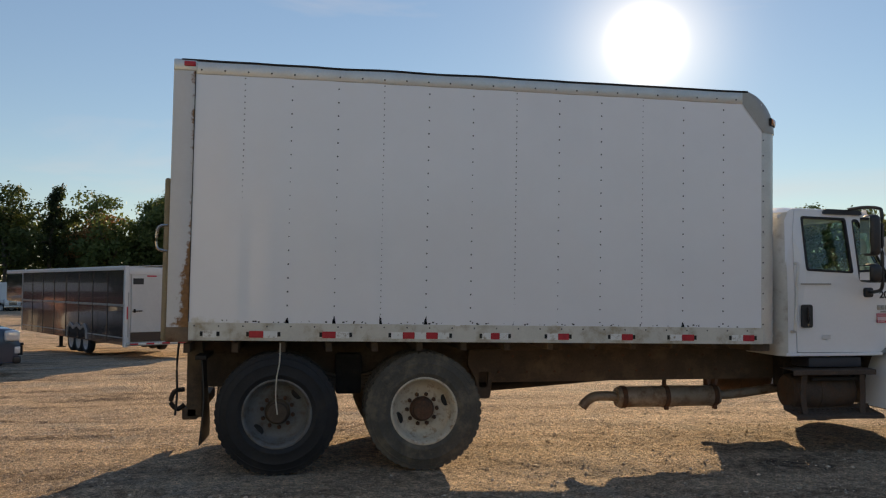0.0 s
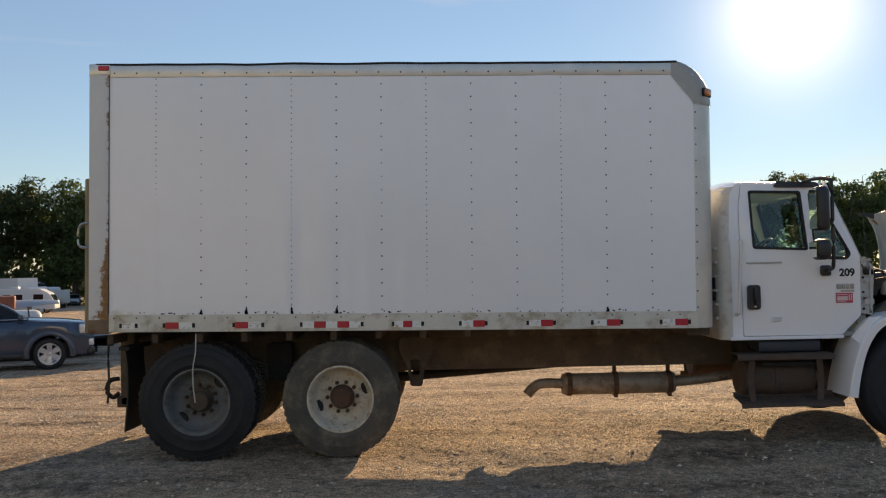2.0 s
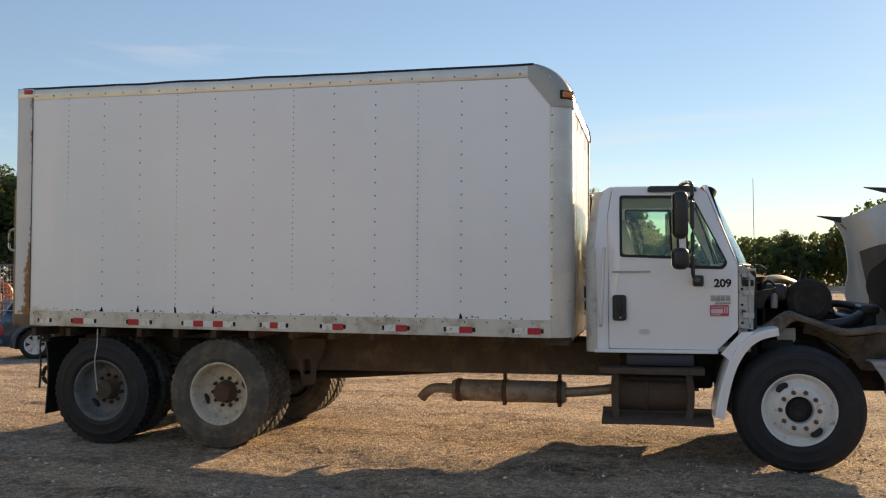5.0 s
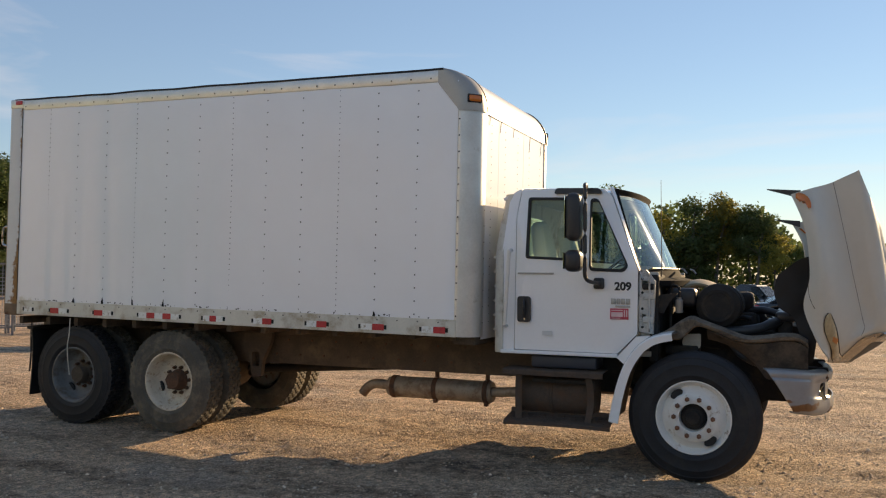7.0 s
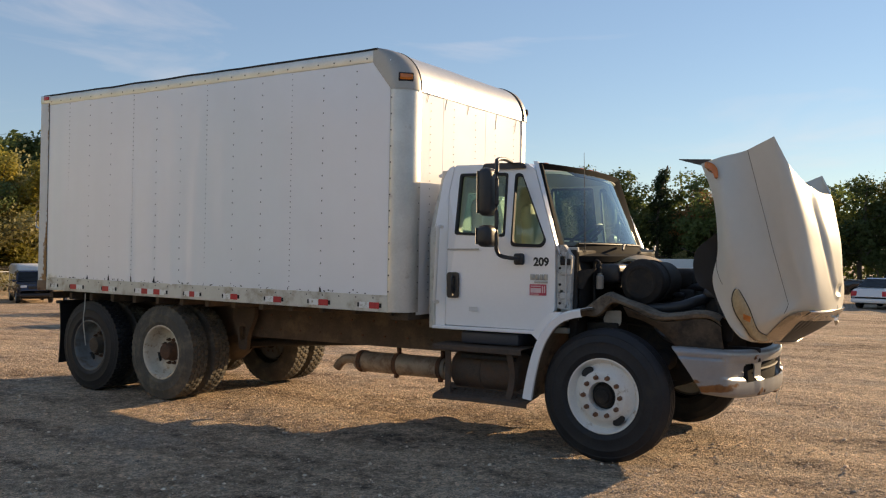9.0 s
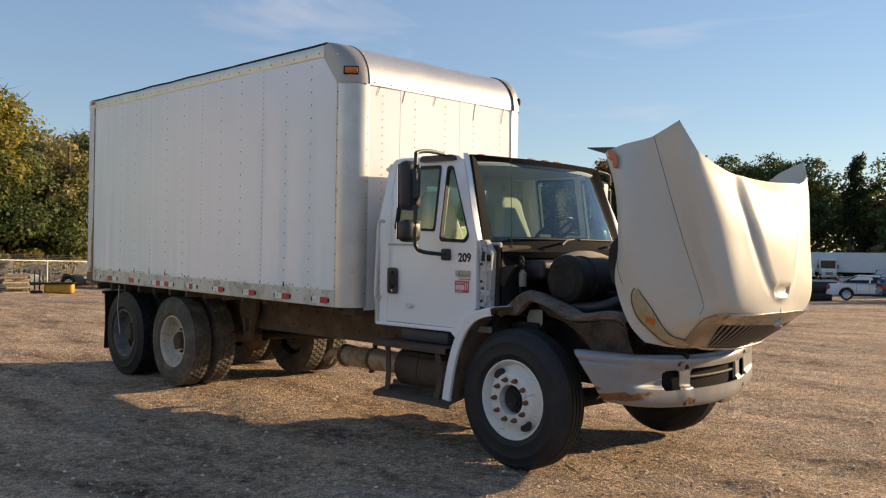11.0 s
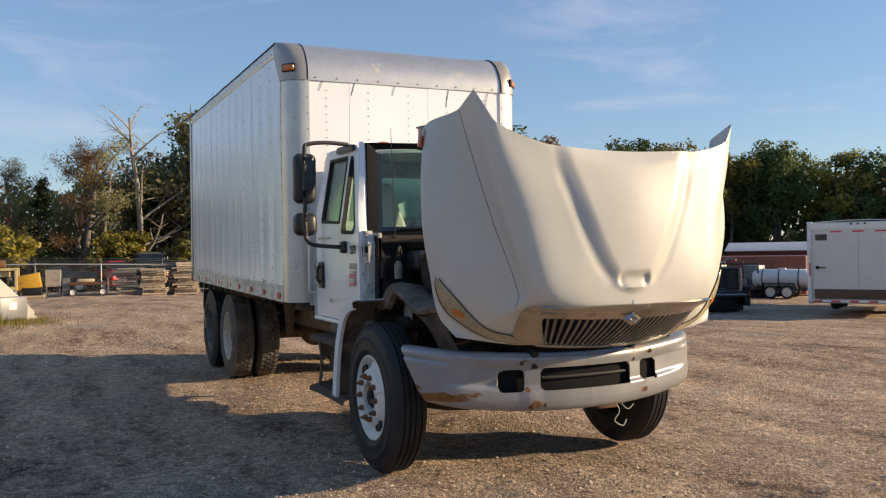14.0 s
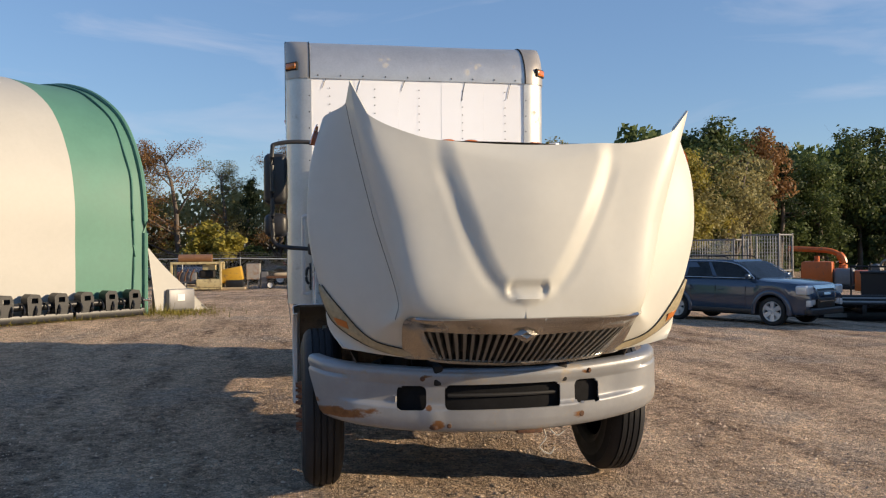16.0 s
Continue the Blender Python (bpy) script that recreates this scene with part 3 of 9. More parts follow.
# loose stones
rng = random.Random(11)
verts, faces = [], []
for k in range(75000):
    near = rng.random() < 0.9
    x, y = (rng.uniform(-6, 14), rng.uniform(1.2, 13)) if near else (rng.uniform(-16, 22), rng.uniform(-3, 24))
    r = rng.uniform(0.005, 0.013) if rng.random() < 0.95 else rng.uniform(0.013, 0.028)
    z = ground_z(x, y) + relief(x, y) - 0.002
    n0 = len(verts)
    a = rng.uniform(0, 6.28)
    for dx, dy, dz in ((1, 0, 0), (0, 0.8, -0.1), (-0.9, 0.1, 0), (0.1, -0.8, -0.1), (0.1, 0.1, 0.58)):
        dx, dy, dz = dx * rng.uniform(0.7, 1.2), dy * rng.uniform(0.7, 1.2), dz * rng.uniform(0.7, 1.2)
        verts.append((x + r * (dx * math.cos(a) - dy * math.sin(a)), y + r * (dx * math.sin(a) + dy * math.cos(a)), z + r * dz))
    for f in ((0, 1, 4), (1, 2, 4), (2, 3, 4), (3, 0, 4)):
        faces.append(tuple(n0 + i for i in f))
me = bpy.data.meshes.new("gravel")
me.from_pydata(verts, [], faces)
me.shade_smooth()
me.materials.append(mat("loose_stone", (0.52, 0.40, 0.29), 0.9, 0, 0.2, 20, 0.2, 90, per=0.65, island=True))
tagged(new("gravel", me), "loose grey and tan gravel stones", "gravel", kind="stuff")
# ---- the box truck ----
YC = 8.89                                   # the truck's middle line
truck = thing("box_truck", "old white box truck with open hood standing on dirt", "truck", loc=(3.5, YC, 0))
OFF["box_truck"] = Vector((3.5, YC, 0))


# -- wheels --
def wheel_meshes(kind, fat=1.09):
    """Wheel about the y axis with its outer side at y = 0 and its middle at the origin; y grows inwards."""
    m = pose(0, 0, 0, -90, 0, 0)            # local z -> +y
    W = 0.275
    bm = bmesh.new()
    side = [(0.045, 0.292), (0.024, 0.303), (0.016, 0.318), (0.016, 0.322), (0.008, 0.330), (0.004, 0.345), (0.002, 0.349), (0.004, 0.353), (0.0, 0.40), (0.003, 0.425), (0.001, 0.430), (0.006, 0.436), (0.012, 0.460), (0.020, 0.478), (0.018, 0.483), (0.030, 0.499), (0.045, 0.512)]
    if kind == "front":
        tread = []
        for a in (0.075, 0.118, 0.157, 0.200):
            tread += [(a - 0.006, 0.525), (a - 0.005, 0.511), (a + 0.005, 0.511), (a + 0.006, 0.525)]
    else:
        tread = [(0.06, 0.515), (W / 2, 0.516), (W - 0.06, 0.515)]
    prof = side + tread + [(W - a, r) for a, r in reversed(side)]
    seg = 64
    if kind != "front":
        seg = 184
        edges = [0.032, 0.0325, 0.085, 0.0855, 0.097, 0.0975, 0.135, 0.1355, 0.143, 0.1435, 0.18, 0.1805, 0.192, 0.1925, 0.243, 0.2435]
        prof = side[:-1] + [(a, 0.512) for a in edges] + [(W - a, r) for a, r in reversed(side[:-1])]
    lathe(bm, prof, m, seg)
    if kind != "front":
        bm.verts.ensure_lookup_table()
        for i in range(len(side) - 1, len(side) - 1 + 16):
            q = i - len(side) + 1
            if q % 4 in (1, 2):
                for k in range(seg):
                    v = bm.verts[i * seg + k]
                    if (k + 2 * ((q // 4) % 2)) % 4 in (0, 1, 2):
                        f = 0.526 / 0.512
                        v.co.x, v.co.z = v.co.x * f, v.co.z * f
    for v in bm.verts:                      # taller walls on the drive tyres
        q = math.hypot(v.co.x, v.co.z)
        f = (0.292 + (q - 0.292) * fat) / q
        v.co.x, v.co.z = v.co.x * f, v.co.z * f
    bmesh.ops.recalc_face_normals(bm, faces=bm.faces)
    tyre = bm
    rim = bmesh.new()
    if kind == "front":
        prof = [(0.055, 0.296), (0.022, 0.312), (0.020, 0.300), (0.035, 0.285), (0.06, 0.275), (0.075, 0.262), (0.055, 0.225), (0.018, 0.205), (0.010, 0.19), (0.010, 0.118), (0.05, 0.112), (0.09, 0.11)]
    else:
        prof = [(0.055, 0.296), (0.018, 0.315), (0.015, 0.302), (0.03, 0.288), (0.07, 0.278), (0.13, 0.268), (0.165, 0.25), (0.185, 0.225), (0.19, 0.19), (0.19, 0.10)]
    lathe(rim, prof, m, 48)
    bmesh.ops.recalc_face_normals(rim, faces=rim.faces)
    hub = bmesh.new()
    if kind == "front":
        lathe(hub, [(0.085, 0.112), (0.06, 0.10), (0.055, 0.085), (0.035, 0.08), (0.03, 0.062), (0.012, 0.055), (0.008, 0.0001)], m, 24)
        studs, stud_r, depth = 10, 0.158, 0.010
    else:
        lathe(hub, [(0.19, 0.118), (0.165, 0.112), (0.155, 0.100), (0.09, 0.095), (0.075, 0.085), (0.07, 0.0001)], m, 24)
        studs, stud_r, depth = 10, 0.142, 0.19
    nut = bmesh.new()
    cyl(nut, (0, depth, 0), (0, depth - 0.03, 0), 0.021, 0.018, 6)
    cyl(nut, (0, depth - 0.03, 0), (0, depth - 0.048, 0), 0.011, 0.010, 8)
    hole = bmesh.new()
    d = 0.036 if kind == "front" else 0.176
    lathe(hole, [(d - 0.006, 0.0001), (d - 0.006, 0.036), (d - 0.012, 0.040), (d + 0.004, 0.043)], pose(0, 0, 0, -90, 0, 0) @ Matrix.Diagonal((1.35, 0.8, 1, 1)), 20)
    return tyre, rim, hub, nut, hole, studs, stud_r


WHEELS = {}
M_NUT = mat("rusty_nut", (0.20, 0.09, 0.05), 0.8, 0.1, 0.3, 30, 0.3, 90)


def put_wheel(kind, x, y, outward, rim_mat, tyre_mat, hub_mat, nut_mat, label, spin=0.0):
    """outward: -1 where the outer side faces -y. The rim carries tyre, hub and nuts."""
    key = (kind, rim_mat.name, tyre_mat.name)
    first = key not in WHEELS
    off = OFF["box_truck"]
    base = pose(x, y, 0.525, 0, 0, 0 if outward < 0 else 180)
    base = Matrix.Translation(-off) @ base
    if first:
        tyre, rim, hub, nut, hole, n, sr = wheel_meshes(kind, 1.12 if kind == "rear" and tyre_mat is M_TYRE else 1.085)
        made = {}
        for nm, b, mt in (("wheel", rim, rim_mat), ("tyre", tyre, tyre_mat), ("hub", hub, hub_mat), ("lug_nut", nut, nut_mat), ("hand_hole", hole, M_RUBBER)):
            me = bpy.data.meshes.new(nm)
            b.normal_update()
            b.to_mesh(me)
            b.free()
            me.materials.append(mt)
            me.shade_smooth()
            me.set_sharp_from_angle(angle=radians(40))
            made[nm] = me
        WHEELS[key] = (made, n, sr)
    made, n, sr = WHEELS[key]
    w = tagged(new("wheel", made["wheel"]), label)
    w.parent, w.matrix_local = truck, base
    for nm in ("tyre", "hub"):
        o = new(nm, made[nm])
        o.parent = w
    for k in range(n):
        a = 2 * math.pi * k / n + spin
        o = new("lug_nut", made["lug_nut"])
        o.parent, o.matrix_local = w, Matrix.Translation((math.cos(a) * sr, 0, math.sin(a) * sr))
    for k in range(2):
        a = spin + 0.95 + math.pi * k
        o = new("hand_hole", made["hand_hole"])
        o.parent = w
        o.matrix_local = Matrix.Translation((math.cos(a) * 0.232, 0, math.sin(a) * 0.232)) @ Matrix.Rotation(math.pi / 2 - a, 4, "Y")
    return w


put_wheel("front", 6.97, 7.70, -1, M_RIMWHITE, M_TYRE, M_DARK, M_NUT, "white steel front wheel with rusty lug nuts", 1.25)
put_wheel("front", 6.97, 10.08, 1, M_RIMWHITE, M_TYRE, M_DARK, M_RUST, "white steel front wheel")
for ax, rimm, tym, lab in ((0.175, M_RIMGREY, M_TYRE, "grey dusty dual rear wheel"), (1.52, M_RIMOLD, M_TYREDUST, "chipped white rear wheel with brown hub")):
    hubm = M_FRAME if ax < 1 else M_RUST
    put_wheel("rear", ax, 7.70, -1, rimm, tym, hubm, M_RUST, lab, -0.6 if ax > 1 else -0.2)
    put_wheel("rear", ax, 10.02, 1, rimm, M_TYREDUST, hubm, M_RUST, "dusty dual rear wheel")
    for y, o in ((8.025, -1), (9.695, 1)):
        key = ("rear", M_RIMGREY.name, M_TYREDUST.name)
        put_wheel("rear", ax, y, o, M_RIMGREY, M_TYREDUST, M_FRAME, M_RUST, "inner dual wheel")

# -- chassis --
for y in (8.47, 9.31):
    s = 1 if y < YC else -1
    prof = [(0, 0), (0.085 * s, 0), (0.085 * s, 0.012), (0.012 * s, 0.012), (0.012 * s, 0.312), (0.085 * s, 0.312), (0.085 * s, 0.324), (0, 0.324)]
    rows = [[(x, y + a, 0.695 + b) for a, b in prof + prof[:1]] for x in (-0.62, 1.0, 3.0, 5.0, 7.55)]
    part("frame_rail", sheet(rows), M_FRAME, truck, "dust-covered steel frame rail")
    part("subframe_beam", new_box((-0.7, y - 0.03, 1.02), (4.95, y + 0.03, 1.135), 0.006), M_FRAME, truck)
for x in (-0.55, 0.85, 2.4, 3.9, 5.2, 6.2):
    part("cross_member", new_box((x - 0.05, 8.48, 0.79), (x + 0.05, 9.30, 0.97), 0.01), M_FRAME, truck)
for i in range(14):
    x = -0.62 + i * 0.418
    part("floor_bearer", new_box((x - 0.03, 7.70, 1.085), (x + 0.03, 10.04, 1.172), 0.008), M_FRAME, truck)
bm = bmesh.new()
for k in range(34):
    cyl(bm, (2.1 + k * 0.15, 8.458, 0.80 + 0.16 * (k % 2)), (2.1 + k * 0.15, 8.474, 0.80 + 0.16 * (k % 2)), 0.013, None, 6)
part("frame_bolt", bm, M_RUST, truck, kind="stuff")
for ax in (0.175, 1.52):                    # axles and differentials
    bm = bmesh.new()
    cyl(bm, (ax, 7.95, 0.525), (ax, 9.83, 0.525), 0.075, None, 20)
    lathe(bm, [(-0.20, 0.03), (-0.17, 0.12), (-0.05, 0.19), (0.05, 0.19), (0.17, 0.12), (0.24, 0.05)], pose(ax, YC, 0.52, 0, 90, 0), 24)
    part("rear_axle", bm, M_FRAME, truck)
for y in (8.38, 9.40):
    rows = []
    bm = bmesh.new()
    for k in range(6):
        pts = [(0.85 - 0.78 + 0.06 * k + t * (1.56 - 0.12 * k), y, 0.66 + 0.026 * k + 0.16 * (2 * t - 1) ** 2) for t in [i / 10 for i in range(11)]]
        V = [[bm.verts.new((p[0], y + a, p[2] + b)) for a, b in ((-0.045, -0.011), (0.045, -0.011), (0.045, 0.011), (-0.045, 0.011))] for p in pts]
        for a, b in zip(V, V[1:]):
            for j in range(4):
                bm.faces.new((a[j], a[(j + 1) % 4], b[(j + 1) % 4], b[j]))
        bm.faces.new(V[0]); bm.faces.new(V[-1])
    bmesh.ops.recalc_face_normals(bm, faces=bm.faces)
    part("leaf_spring", bm, M_FRAME, truck, "rusty leaf spring pack")
    part("spring_hanger", new_box((0.72, y - 0.06, 0.62), (0.98, y + 0.06, 1.02), 0.03), M_DARK, truck)
    out = [(2.06, 1.04), (2.42, 1.04), (2.40, 0.92), (2.30, 0.72), (2.28, 0.55), (2.16, 0.55), (2.13, 0.75), (2.05, 0.9)]
    part("hanger_bracket", plate(rounded(out, 0.03), (rounded([(2.17, 0.66), (2.25, 0.66), (2.27, 0.82), (2.16, 0.82)], 0.02),), y - 0.05, y + 0.01), M_FRAME, truck, "cast spring hanger bracket with openings")
bm = bmesh.new()
cyl(bm, (1.75, YC, 0.56), (5.2, YC, 0.80), 0.05, None, 16)
part("drive_shaft", bm, M_DARK, truck)
for y in (7.74, 9.50):                      # mud flaps
    rows = [[(-0.50 + 0.02 * math.sin(z * 5 + yy * 3), yy, z) for yy in np.linspace(y, y + 0.55, 7)] for z in np.linspace(0.26, 1.04, 9)]
    part("mud_flap", sheet(rows, 0.012), M_BLACKPL, truck, "black rubber mud flap")
    part("flap_bracket", new_box((-0.55, y - 0.02, 1.02), (-0.45, y + 0.6, 1.06), 0.008), M_DARK, truck)
# rear underride post with hook and dangling strap
part("rear_post", new_box((-0.66, 8.06, 0.46), (-0.52, 8.20, 1.17), 0.012), M_FRAME, truck)
part("rear_bumper_bar", new_box((-0.70, 8.06, 0.44), (-0.56, 9.72, 0.55), 0.015), M_FRAME, truck)
bm = bmesh.new()
tube(bm, curve_pts([(-0.68, 8.08, 0.72), (-0.77, 8.08, 0.70), (-0.80, 8.08, 0.60), (-0.74, 8.08, 0.54), (-0.68, 8.08, 0.58)]), 0.022, 8)
part("tow_hook", bm, M_DARK, truck)
bm = bmesh.new()
tube(bm, curve_pts([(-0.72, 7.95, 1.16), (-0.735, 7.95, 0.95), (-0.73, 7.95, 0.70), (-0.745, 7.95, 0.50)]), 0.011, 6)
part("hanging_strap", bm, M_BLACKPL, truck)
bm = bmesh.new()
tube(bm, curve_pts([(0.20, 7.635, 1.17), (0.195, 7.63, 1.0), (0.17, 7.63, 0.85), (0.165, 7.65, 0.68), (0.18, 7.66, 0.53)]), 0.006, 6)
part("hanging_cord", bm, M_WIRE, truck, "pale frayed cord hanging over a wheel")

# -- exhaust --
bm = bmesh.new()
lathe(bm, [(0, 0.05), (0.0, 0.100), (0.03, 0.110), (0.55, 0.112), (0.58, 0.116), (0.63, 0.116), (0.66, 0.112), (1.14, 0.110), (1.17, 0.100), (1.17, 0.05)], pose(3.73, 8.62, 0.50, 0, 90, 0), 32)
muffler = part("muffler", bm, M_MUFFLER, truck, "dusty steel muffler under the box")
bm = bmesh.new()
tube(bm, curve_pts([(3.80, 8.63, 0.50), (3.62, 8.65, 0.51), (3.50, 8.67, 0.50), (3.42, 8.68, 0.45), (3.37, 8.68, 0.39)]), 0.052, 14)
part("tail_pipe", bm, M_MUFFLER, muffler)
bm = bmesh.new()
tube(bm, curve_pts([(4.85, 8.60, 0.50), (5.1, 8.58, 0.52), (5.4, 8.55, 0.56), (5.8, 8.6, 0.6)]), 0.05, 14)
part("exhaust_pipe", bm, M_MUFFLER, muffler)
for x in (3.80, 4.28, 4.84):
    bm = bmesh.new()
    lathe(bm, [(-0.025, 0.113), (-0.025, 0.121), (0.025, 0.121), (0.025, 0.113)], pose(x, 8.62, 0.50, 0, 90, 0), 28)
    if x > 4:
        box(bm, (x - 0.018, 8.60, 0.60), (x + 0.018, 8.64, 0.80), 0.004)
        box(bm, (x - 0.02, 8.55, 0.36), (x + 0.02, 8.60, 0.40), 0.005)
    part("muffler_strap", bm, M_RUST, muffler)

# -- cargo box (built level, then leaned forward a little) --
BT = Matrix.Translation((2.0, YC, 1.2)) @ Matrix.Rotation(radians(0.8), 4, "Y") @ Matrix.Translation((-2.0, -YC, -1.2))
BX0, BX1, BY0, BY1, BZ0, BZ1 = -0.79, 5.05, 7.625, 10.10, 1.165, 3.665


def bpart(name, bm, material, parent, label="", sharp=35, kind=""):
    bmesh.ops.transform(bm, matrix=BT, verts=bm.verts)
    return part(name, bm, material, parent, label, sharp, kind)


# inner shell behind the skins
cargo = bpart("cargo_box", new_box((BX0 + 0.02, BY0 + 0.012, BZ0 + 0.02), (BX1 - 0.36, BY1 - 0.012, BZ1 - 0.03), 0.01), M_BOXWHITE, truck, "white riveted aluminium cargo box")
COLS = [-0.166 + 0.4195 * k for k in range(12)]
JOINTS = [-0.598, COLS[0], COLS[3], COLS[6], COLS[9], 4.85]
for side, y in ((-1, BY0), (1, BY1)):
    for a, b in zip(JOINTS, JOINTS[1:]):
        rows = []
        for z in np.linspace(1.315, 3.545, 30):
            row = []
            for x in np.linspace(a - 0.003, b + 0.003, 44):
                bulge = 0.0035 * math.sin((x * 2.385 + 0.2) * 2 * math.pi * 0.5) ** 2 + 0.004 * noise.noise((x * 1.3, z * 1.1, side * 7.0)) + 0.0045 * noise.noise((x * 9.0, z * 0.9, side * 3.0)) * (0.35 + 0.65 * smooth(2.5, 1.6, z))
                row.append((x, y + side * (bulge + 0.001 + (0.0012 if JOINTS.index(a) % 2 else 0.0)), z))
            rows.append(row)
        bpart("side_panel", sheet(rows, 0.004), M_BOXWHITE, cargo)
    bpart("bottom_rail", new_box((-0.60, y - 0.012 if side < 0 else y - 0.02, 1.165), (4.87, y + 0.02 if side < 0 else y + 0.012, 1.325), 0.004), M_RAIL, cargo, "scuffed aluminium lower rail")
    bpart("top_rail", new_box((-0.60, y - 0.014 if side < 0 else y - 0.03, 3.535), (4.72, y + 0.03 if side < 0 else y + 0.014, 3.66), 0.012), M_ALU, cargo, "aluminium upper rail")
    # buckled drip edge above the rail
    rows = [[(x, y + side * (0.016 + d), 3.655 + h + 0.008 * noise.noise((x * 2.2, 0, side))) for d, h in ((-0.03, 0.0), (0.0, 0.012), (0.006, 0.0), (0.0, -0.008))] for x in np.linspace(-0.72, 4.7, 60)]
    bpart("roof_edge", sheet(rows), M_DARK, cargo, "bent dark roof edge strip")
# rivets: dense lines at the joints, open lines between, and along the rails
bm = bmesh.new()


def rivet(p, n, r=0.0075, h=0.003):
    cyl(bm, p, Vector(p) + Vector(n) * h, r, r * 0.6, 6)


for side, y in ((-1, BY0 - 0.0065), (1, BY1 + 0.0065)):
    n = (0, side, 0)
    for k, x in enumerate(COLS):
        z, st = 1.36, (0.054 if k % 3 == 0 else 0.124)
        while z < 3.53:
            rivet((x, y, z), n, 0.0066 if k % 3 == 0 else 0.0085)
            z += st
    for k in range(26):
        rivet((-0.55 + k * 0.21, y - 0.010 if side < 0 else y + 0.010, 1.295), n, 0.008)
        rivet((-0.55 + k * 0.205, y - 0.012 if side < 0 else y + 0.012, 3.575), n, 0.009)
    for k in range(13):
        rivet((4.87, y - 0.004, 1.36 + k * 0.152), n, 0.009)
        rivet((-0.615, y, 1.5 + k * 0.16), n, 0.005)
for y in [BY0 + 0.39 + 0.4195 * k for k in range(5)]:
    z = 1.3
    while z < 3.24:
        rivet((BX1 - 0.001, y, z), (1, 0, 0), 0.006, 0.003)
        z += 0.075
for k in range(10):
    rivet((BX1 + 0.01, BY0 + 0.28 + k * 0.21, 3.290), (1, 0, 0), 0.008, 0.003)
for k in range(13):
    for y in (BY0 + 0.20, BY1 - 0.20):
        rivet((BX1 + 0.006, y, 1.3 + k * 0.15), (1, 0, 0), 0.007, 0.003)
bpart("rivet", bm, M_SCREW, cargo, "dark rivet heads in rows", kind="stuff")
# torn dirt marks above the lower rail
bm = bmesh.new()
rng = random.Random(4)
for k, x in enumerate(COLS):
    if k in (0, 1, 2, 3, 4, 6, 10):
        h = rng.uniform(0.05, 0.11)
        edge = [(-0.016, 0.0)] + [(-0.016 + 0.004 * q + rng.uniform(-0.004, 0.004), h * (0.25 + 0.75 * math.sin(q / 8 * math.pi) ** 1.5 * rng.uniform(0.45, 1.0))) for q in range(1, 8)] + [(0.018, 0.0)]
        bm.faces.new([bm.verts.new((x + dx, BY0 - 0.0085, 1.325 + dz)) for dx, dz in edge])
    for q in range(7):
        dx, r = rng.uniform(-0.18, 0.20), rng.uniform(0.003, 0.008)
        bm.faces.new([bm.verts.new((x + dx + r * math.cos(w) * 1.6, BY0 - 0.0085, 1.333 + r * math.sin(w) + (q % 3) * 0.006)) for w in np.linspace(0, 5.2, 6)])
bmesh.ops.solidify(bm, geom=list(bm.faces), thickness=0.002)
bpart("torn_sealant", bm, M_DARK, cargo, "dark torn sealant tabs", kind="stuff")
M_CAP = mat("cap_grey_metal", (0.40, 0.37, 0.33), 0.42, 0.5, 0.1, 8, 0.1, 50)
# front corner posts: a quarter round from side to front
for side, y in ((-1, BY0), (1, BY1)):
    prof = [(4.845, 0.0), (4.87, -0.006)]
    prof += [(4.87 + 0.186 * math.sin(t), -0.006 + 0.19 * (1 - math.cos(t))) for t in np.linspace(0.1, math.pi / 2, 9)] + [(5.056, 0.22)]
    rows = [[(x, y - side * d, z) for x, d in prof] for z in np.linspace(1.168, 3.28, 6)]
    bpart("corner_post", sheet(rows, 0.004), M_ALU, cargo, "rounded bare aluminium corner post")
    # corner cap over it: three-way rounded
    rows = []
    for q in list(np.linspace(0, math.pi / 2, 14)) + [None]:
        X, Z = (4.672 + 0.395 * math.sin(q), 3.670 - 0.395 * (1 - math.cos(q))) if q is not None else (5.067, 3.262)
        rc = 0.20 * (math.sin(q) ** 0.6 if q is not None else 1.0)
        x0 = min(4.645 + 0.215 * max(0.0, min(1.0, (3.53 - Z) / 0.26)), X - rc - 0.002)
        row = [(x0, y + side * 0.014, Z), ((x0 + X - rc) / 2, y + side * 0.016, Z)]
        row += [(X - rc + rc * math.sin(u), y - side * (-0.016 + rc * (1 - math.cos(u))), Z) for u in np.linspace(0, math.pi / 2, 9)]
        row += [(X, y - side * 0.205, Z)]
        rows.append(row)
    bpart("corner_cap", sheet(rows), M_CAP, cargo, "weathered grey corner cap")
    bpart("cap_edge", tube(bmesh.new(), [Vector(r[-1]) + Vector((0.002, 0, 0)) for r in rows], 0.005, 6), M_DARK, cargo)
    at = pose(4.996, y - side * 0.043, 3.375, 0, 0, -side * 45)
    bm = new_box((-0.072, -0.012, -0.040), (0.072, 0.012, 0.040), 0.008)
    bmesh.ops.transform(bm, matrix=at, verts=bm.verts)
    bpart("light_frame", bm, M_DARK, cargo)
    bm = new_box((-0.060, -0.022, -0.029), (0.060, 0.022, 0.029), 0.010)
    bmesh.ops.transform(bm, matrix=at, verts=bm.verts)
    bpart("marker_light", bm, M_AMBER, cargo, "amber marker light")
